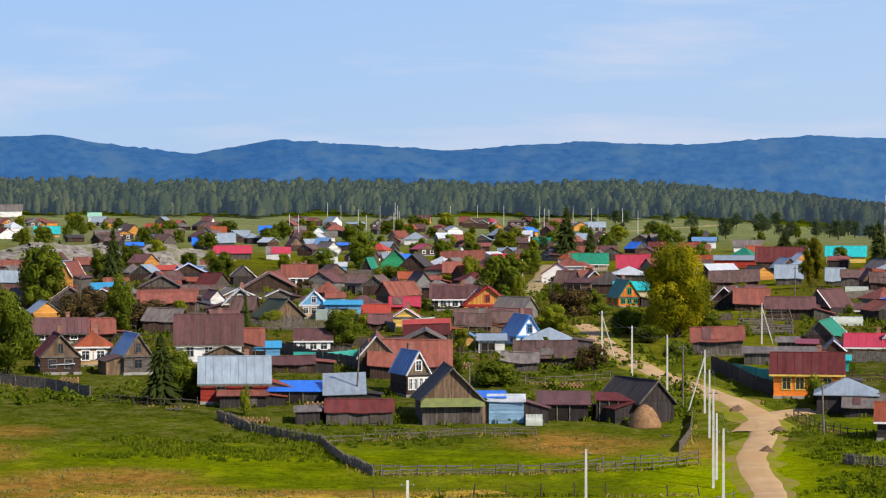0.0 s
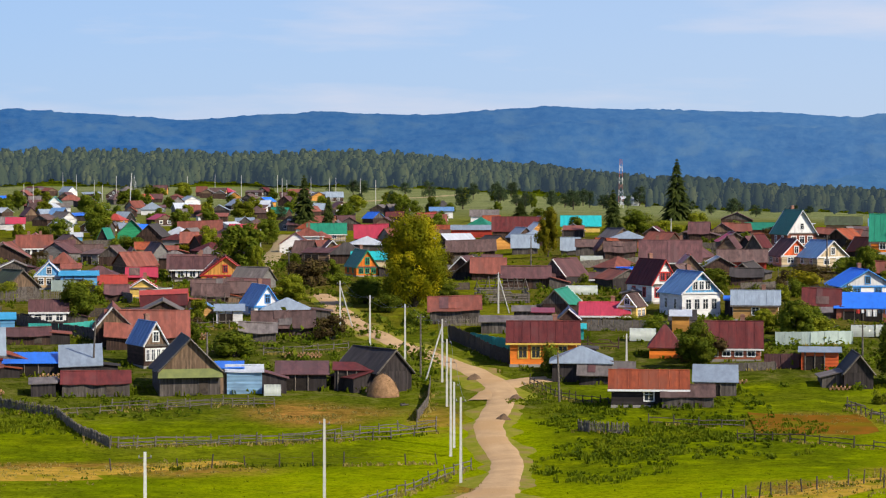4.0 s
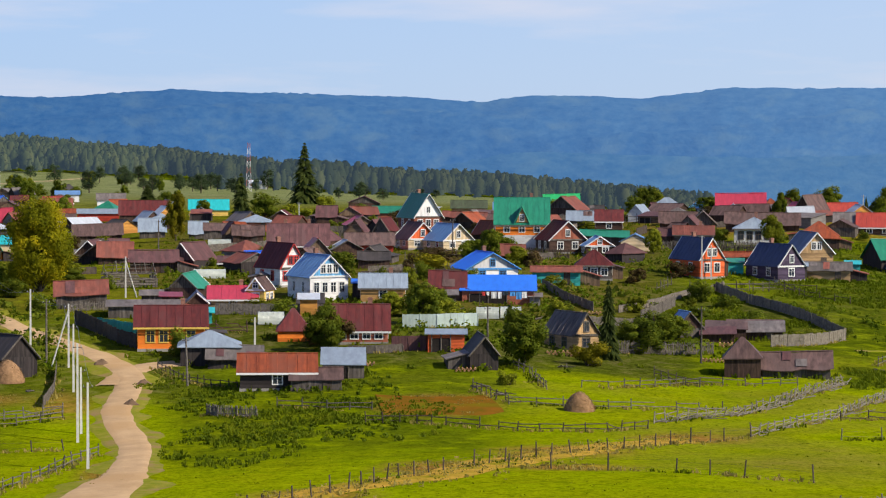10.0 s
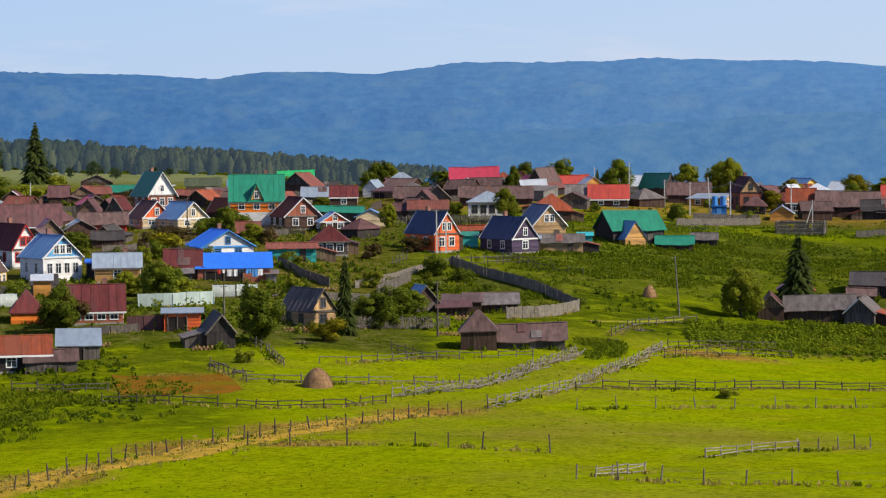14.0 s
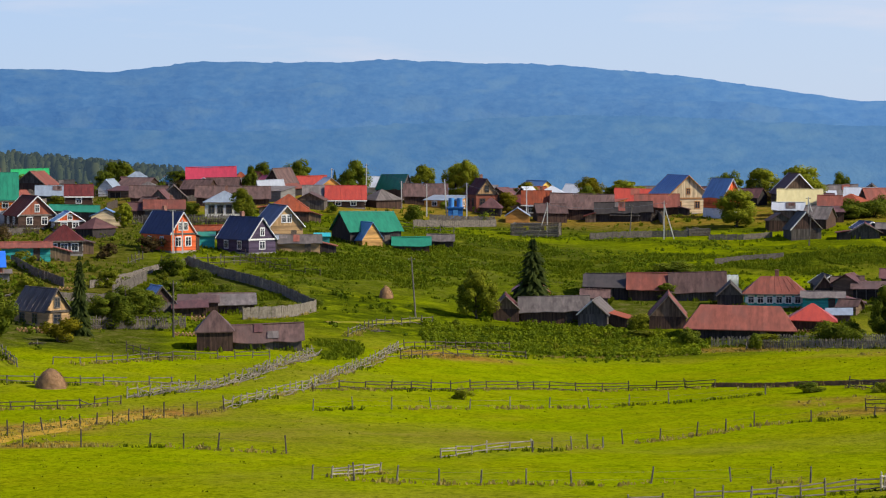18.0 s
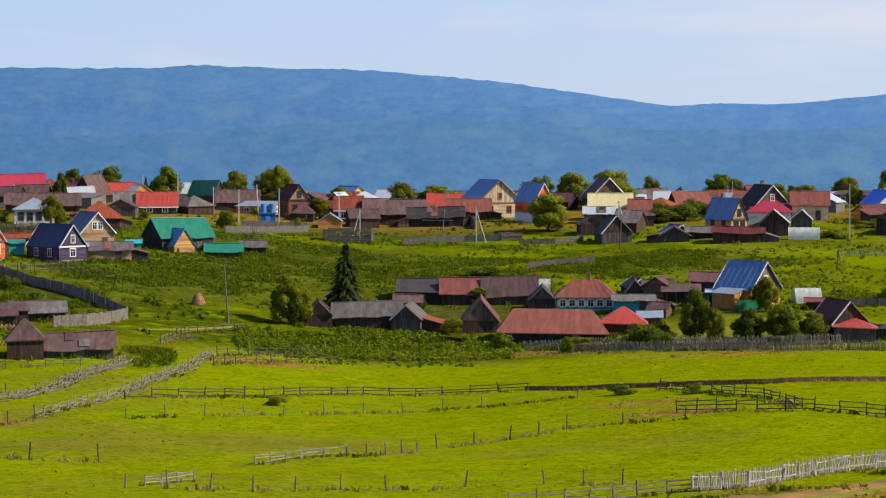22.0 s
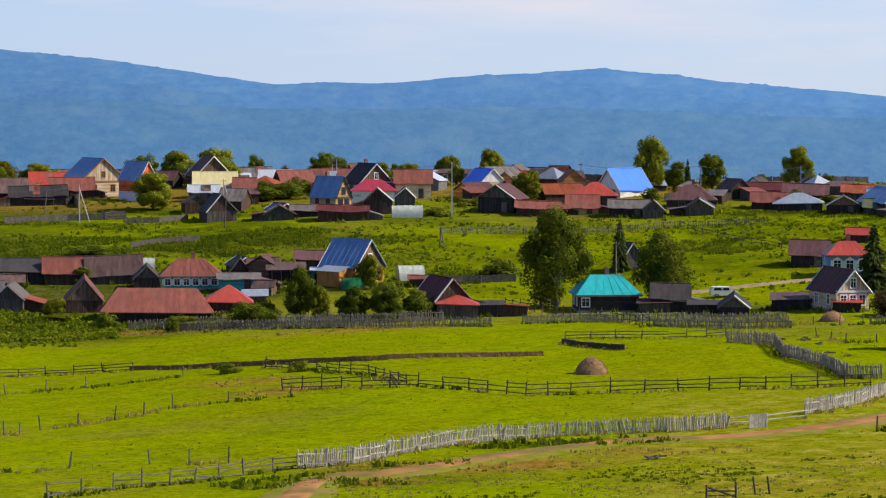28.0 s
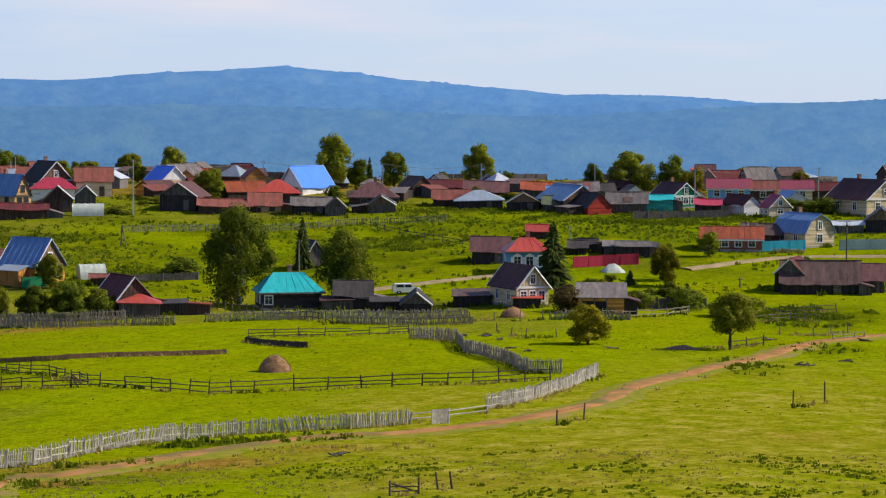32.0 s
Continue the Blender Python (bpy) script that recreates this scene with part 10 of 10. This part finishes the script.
# ---------------------------------------------------------------- the crowd of lesser roofs, sheds and garden bushes between the listed ones
def free(x, y, r):
    return all((x - a) ** 2 + (y - b) ** 2 > (r + c) ** 2 for a, b, c in PLACED) and all((x - a) ** 2 + (y - b) ** 2 > (r + 3.5) ** 2 for a, b in LANES)


def crowd(count, seed, b0, b1, d0, d1, wmin, wmax, far, bright=0.2, lift=0.0):
    rng = random.Random(seed)
    made = tries = 0
    while made < count and tries < count * 40:
        tries += 1
        b, d = radians(rng.uniform(b0, b1)), math.sqrt(rng.uniform(d0 * d0, d1 * d1))
        x, y = d * math.sin(b), d * math.cos(b)
        w = rng.uniform(wmin, wmax)
        if not free(x, y, w * 0.55) or (b > 0.105 and d > 740):
            continue
        roof = rng.choice(("red", "crimson", "blue", "zinc", "green", "white", "zinc", "steel", "zinc")) if rng.random() < bright else rng.choice(("brown", "maroon", "brick", "plank", "plank", "slate", "tar", "brown", "brick", "rust"))
        if far and rng.random() < 0.45:
            roof = rng.choice(("slate", "zinc", "white", "brick", "slate", "plank", "brown"))
        wall = rng.choice(("log", "log", "dark", "dark", "grey", "log", "log", "white" if far else "board", "ochre" if far else "board", "concrete"))
        kind = rng.choice(("eave", "eave", "gable", "gable", "hip", "mono"))
        live = w > 6.5 and rng.random() < 0.5
        house(x, y, rng.uniform(-35, 35), w, rng.uniform(4.5, 7.5), rng.uniform(1.5, 2.2) + lift, rng.uniform(1.3, 2.4) + lift if kind != "mono" else 0.8, roof, wall, kind=kind, n=2 if live else 0, side=1, far=far, over=0.3)
        made += 1


def greens(count, seed, b0, b1, d0, d1, hmin, hmax, kinds, gap=1.0):
    rng = random.Random(seed)
    made = tries = 0
    while made < count and tries < count * 30:
        tries += 1
        b, d = radians(rng.uniform(b0, b1)), math.sqrt(rng.uniform(d0 * d0, d1 * d1))
        x, y = d * math.sin(b), d * math.cos(b)
        if not free(x, y, gap):
            continue
        h = rng.uniform(hmin, hmax)
        kind = rng.choice(kinds)
        tree(x, y, h * rng.uniform(0.7, 1.2), h, kind, kind.startswith("bush"))
        made += 1


# lanes, yards and pastures that stay open: place and radius
for gap in ((156, 333, 13), (150, 300, 9), (128, 300, 9), (15, 330, 9), (30, 440, 20), (38, 480, 20), (27, 405, 14), (36, 392, 12), (74, 366, 9), (68, 340, 8), (78, 338, 9), (-105, 690, 30), (-75, 690, 30), (-60, 700, 22), (-95, 740, 34), (-70, 760, 30), (-115, 780, 30), (222, 444, 9)):
    PLACED.append(gap)
crowd(112, 5, -10.5, 9, 570, 900, 4.2, 7.6, True, 0.26)
crowd(84, 15, -10.5, 3.5, 860, 1180, 4.5, 8.0, True, 0.34)
crowd(46, 6, -10.5, 5.5, 400, 570, 3.2, 6.8, False, 0.02)
crowd(40, 7, 8.5, 20, 400, 600, 3, 6.2, False, 0.08)
crowd(34, 8, 20, 33, 490, 600, 4, 8, True, 0.15)
crowd(26, 19, 19, 42, 500, 575, 5.5, 9, True, 0.3, 0.2)
crowd(26, 9, 33, 43, 470, 600, 4, 8, True, 0.15)
crowd(14, 31, 43, 53, 470, 520, 3, 5, True, 0.1, -0.3)
crowd(16, 32, 52, 58, 470, 600, 4, 7, True, 0.15)
greens(58, 21, -10.5, 7, 335, 560, 1.5, 4, ("bush_green", "bush_lime", "bush_green", "bush_red"))
greens(70, 22, -10.5, 9, 560, 1150, 3, 7, ("green", "green", "lime", "bush_green"))
greens(58, 23, 8.5, 21, 330, 560, 1.5, 4, ("bush_green", "bush_lime", "bush_red"))
greens(20, 26, 18, 34, 330, 372, 1.2, 2.8, ("bush_green", "bush_green", "bush_lime"))
greens(30, 24, 21, 56, 465, 600, 1.5, 4, ("bush_green", "bush_lime", "bush_green"))
greens(22, 27, 19, 41, 520, 620, 4, 8, ("green", "lime", "lime", "yellow"))
greens(26, 25, 3, 15, 950, 1300, 4, 8, ("pine",))
greens(40, 28, -10.5, 6, 640, 1150, 3, 7, ("green", "green", "lime"), 0.5)


def garden_fences(count, seed, b0, b1, d0, d1):
    rng = random.Random(seed)
    for i in range(count):
        b, d = radians(rng.uniform(b0, b1)), math.sqrt(rng.uniform(d0 * d0, d1 * d1))
        x, y = d * math.sin(b), d * math.cos(b)
        L, a = rng.uniform(7, 20), -b + radians(rng.choice((-12, 0, 8, 15, 75, 95)))
        q = (x + L * math.cos(a), y + L * math.sin(a))
        if not (free(x, y, 0.4) and free(*q, 0.4) and free((x + q[0]) / 2, (y + q[1]) / 2, 0.4)):
            continue
        style = rng.choice(("board", "board", "picket", "rail"))
        fence(style, [(x, y), q], rng.uniform(1.2, 1.7), rng.choice((WOOD_GREY, WOOD_GREY, WOOD_DARK)), "weathered grey garden fence between the houses", 2.4, i, tilt=2.5)


garden_fences(84, 61, -10.5, 6, 330, 620)
garden_fences(56, 62, 8, 21, 335, 600)
garden_fences(60, 63, 21, 56, 455, 600)


# ---------------------------------------------------------------- yard clutter: firewood, old poles, far white poles
def clutter(count, seed, b0, b1, d0, d1):
    rng = random.Random(seed)
    for i in range(count):
        b, d = radians(rng.uniform(b0, b1)), math.sqrt(rng.uniform(d0 * d0, d1 * d1))
        x, y = d * math.sin(b), d * math.cos(b)
        if free(x, y, 1.2):
            (log_pile(x, y, rng.uniform(1.5, 4), rng.uniform(0.4, 1.0)) if i % 5 == 0 else debris(x, y, rng.uniform(1.5, 3)))


clutter(26, 71, -9, 6, 296, 420)
clutter(14, 73, 19, 26, 300, 360)
clutter(20, 72, 8.5, 20, 290, 420)
prng = random.Random(91)
for i in range(22):
    b, d = radians(prng.uniform(-4.0, 4.5)), prng.uniform(820, 1200)
    pole(d * math.sin(b), d * math.cos(b), prng.uniform(8, 10.5), "concrete", 0, 0, 0)


def verges():
    """Uncut grass, straw and weeds along the foot of the meadow fences."""
    rng = random.Random(17)
    weeds, straw = [], []
    for pts in FENCED:
        for (ax, ay), (bx, by) in zip(pts, pts[1:]):
            mx, my = (ax + bx) / 2, (ay + by) / 2
            if math.hypot(mx, my) > 345 or math.hypot(mx, my) < 110:
                continue
            L = math.hypot(bx - ax, by - ay)
            for _ in range(int(L * 4.5)):
                f, o = rng.random(), rng.gauss(0, 0.55)
                x, y = ax + (bx - ax) * f - (by - ay) / L * o, ay + (by - ay) * f + (bx - ax) / L * o
                n = noise.noise((x * 0.15, y * 0.15, 3))
                if n < -0.35:
                    continue
                h = rng.uniform(0.12, 0.45)
                (straw if noise.noise((x * 0.07, y * 0.07, 8)) > -0.15 else weeds).append((x, y, h, h * rng.uniform(1.0, 1.8)))
    for pts, width in DRYLINES:
        for (ax, ay), (bx, by) in zip(pts, pts[1:]):
            L = math.hypot(bx - ax, by - ay)
            for _ in range(int(L * width * 3.2)):
                f, o = rng.random(), rng.gauss(0, width * 0.36)
                x, y = ax + (bx - ax) * f - (by - ay) / L * o, ay + (by - ay) * f + (bx - ax) / L * o
                h = rng.uniform(0.10, 0.34)
                (straw if rng.random() < 0.9 else weeds).append((x, y, h, h * rng.uniform(1.2, 2.2)))
    tufts("verge_weeds", weeds, WEED, "uncut green weeds along the meadow fences", 4)
    tufts("verge_straw", straw, STRAW, "uncut straw grass along the meadow fences", 4)


verges()


def house_foot():
    """Nettles and long grass against the walls."""
    rng = random.Random(23)
    weeds = []
    for hx, hy, r in PLACED:
        d = math.hypot(hx, hy)
        if d > 460 or r > 8.5:
            continue
        for _ in range(int(14 + r * 4)):
            a, q = rng.uniform(0, 6.28), r * rng.uniform(0.85, 1.3)
            h = rng.uniform(0.2, 0.8)
            weeds.append((hx + q * math.cos(a), hy + q * math.sin(a), h, h * rng.uniform(1.0, 1.6)))
    tufts("wall_weeds", weeds, WEED, "nettles and long grass against the walls", 5)


house_foot()
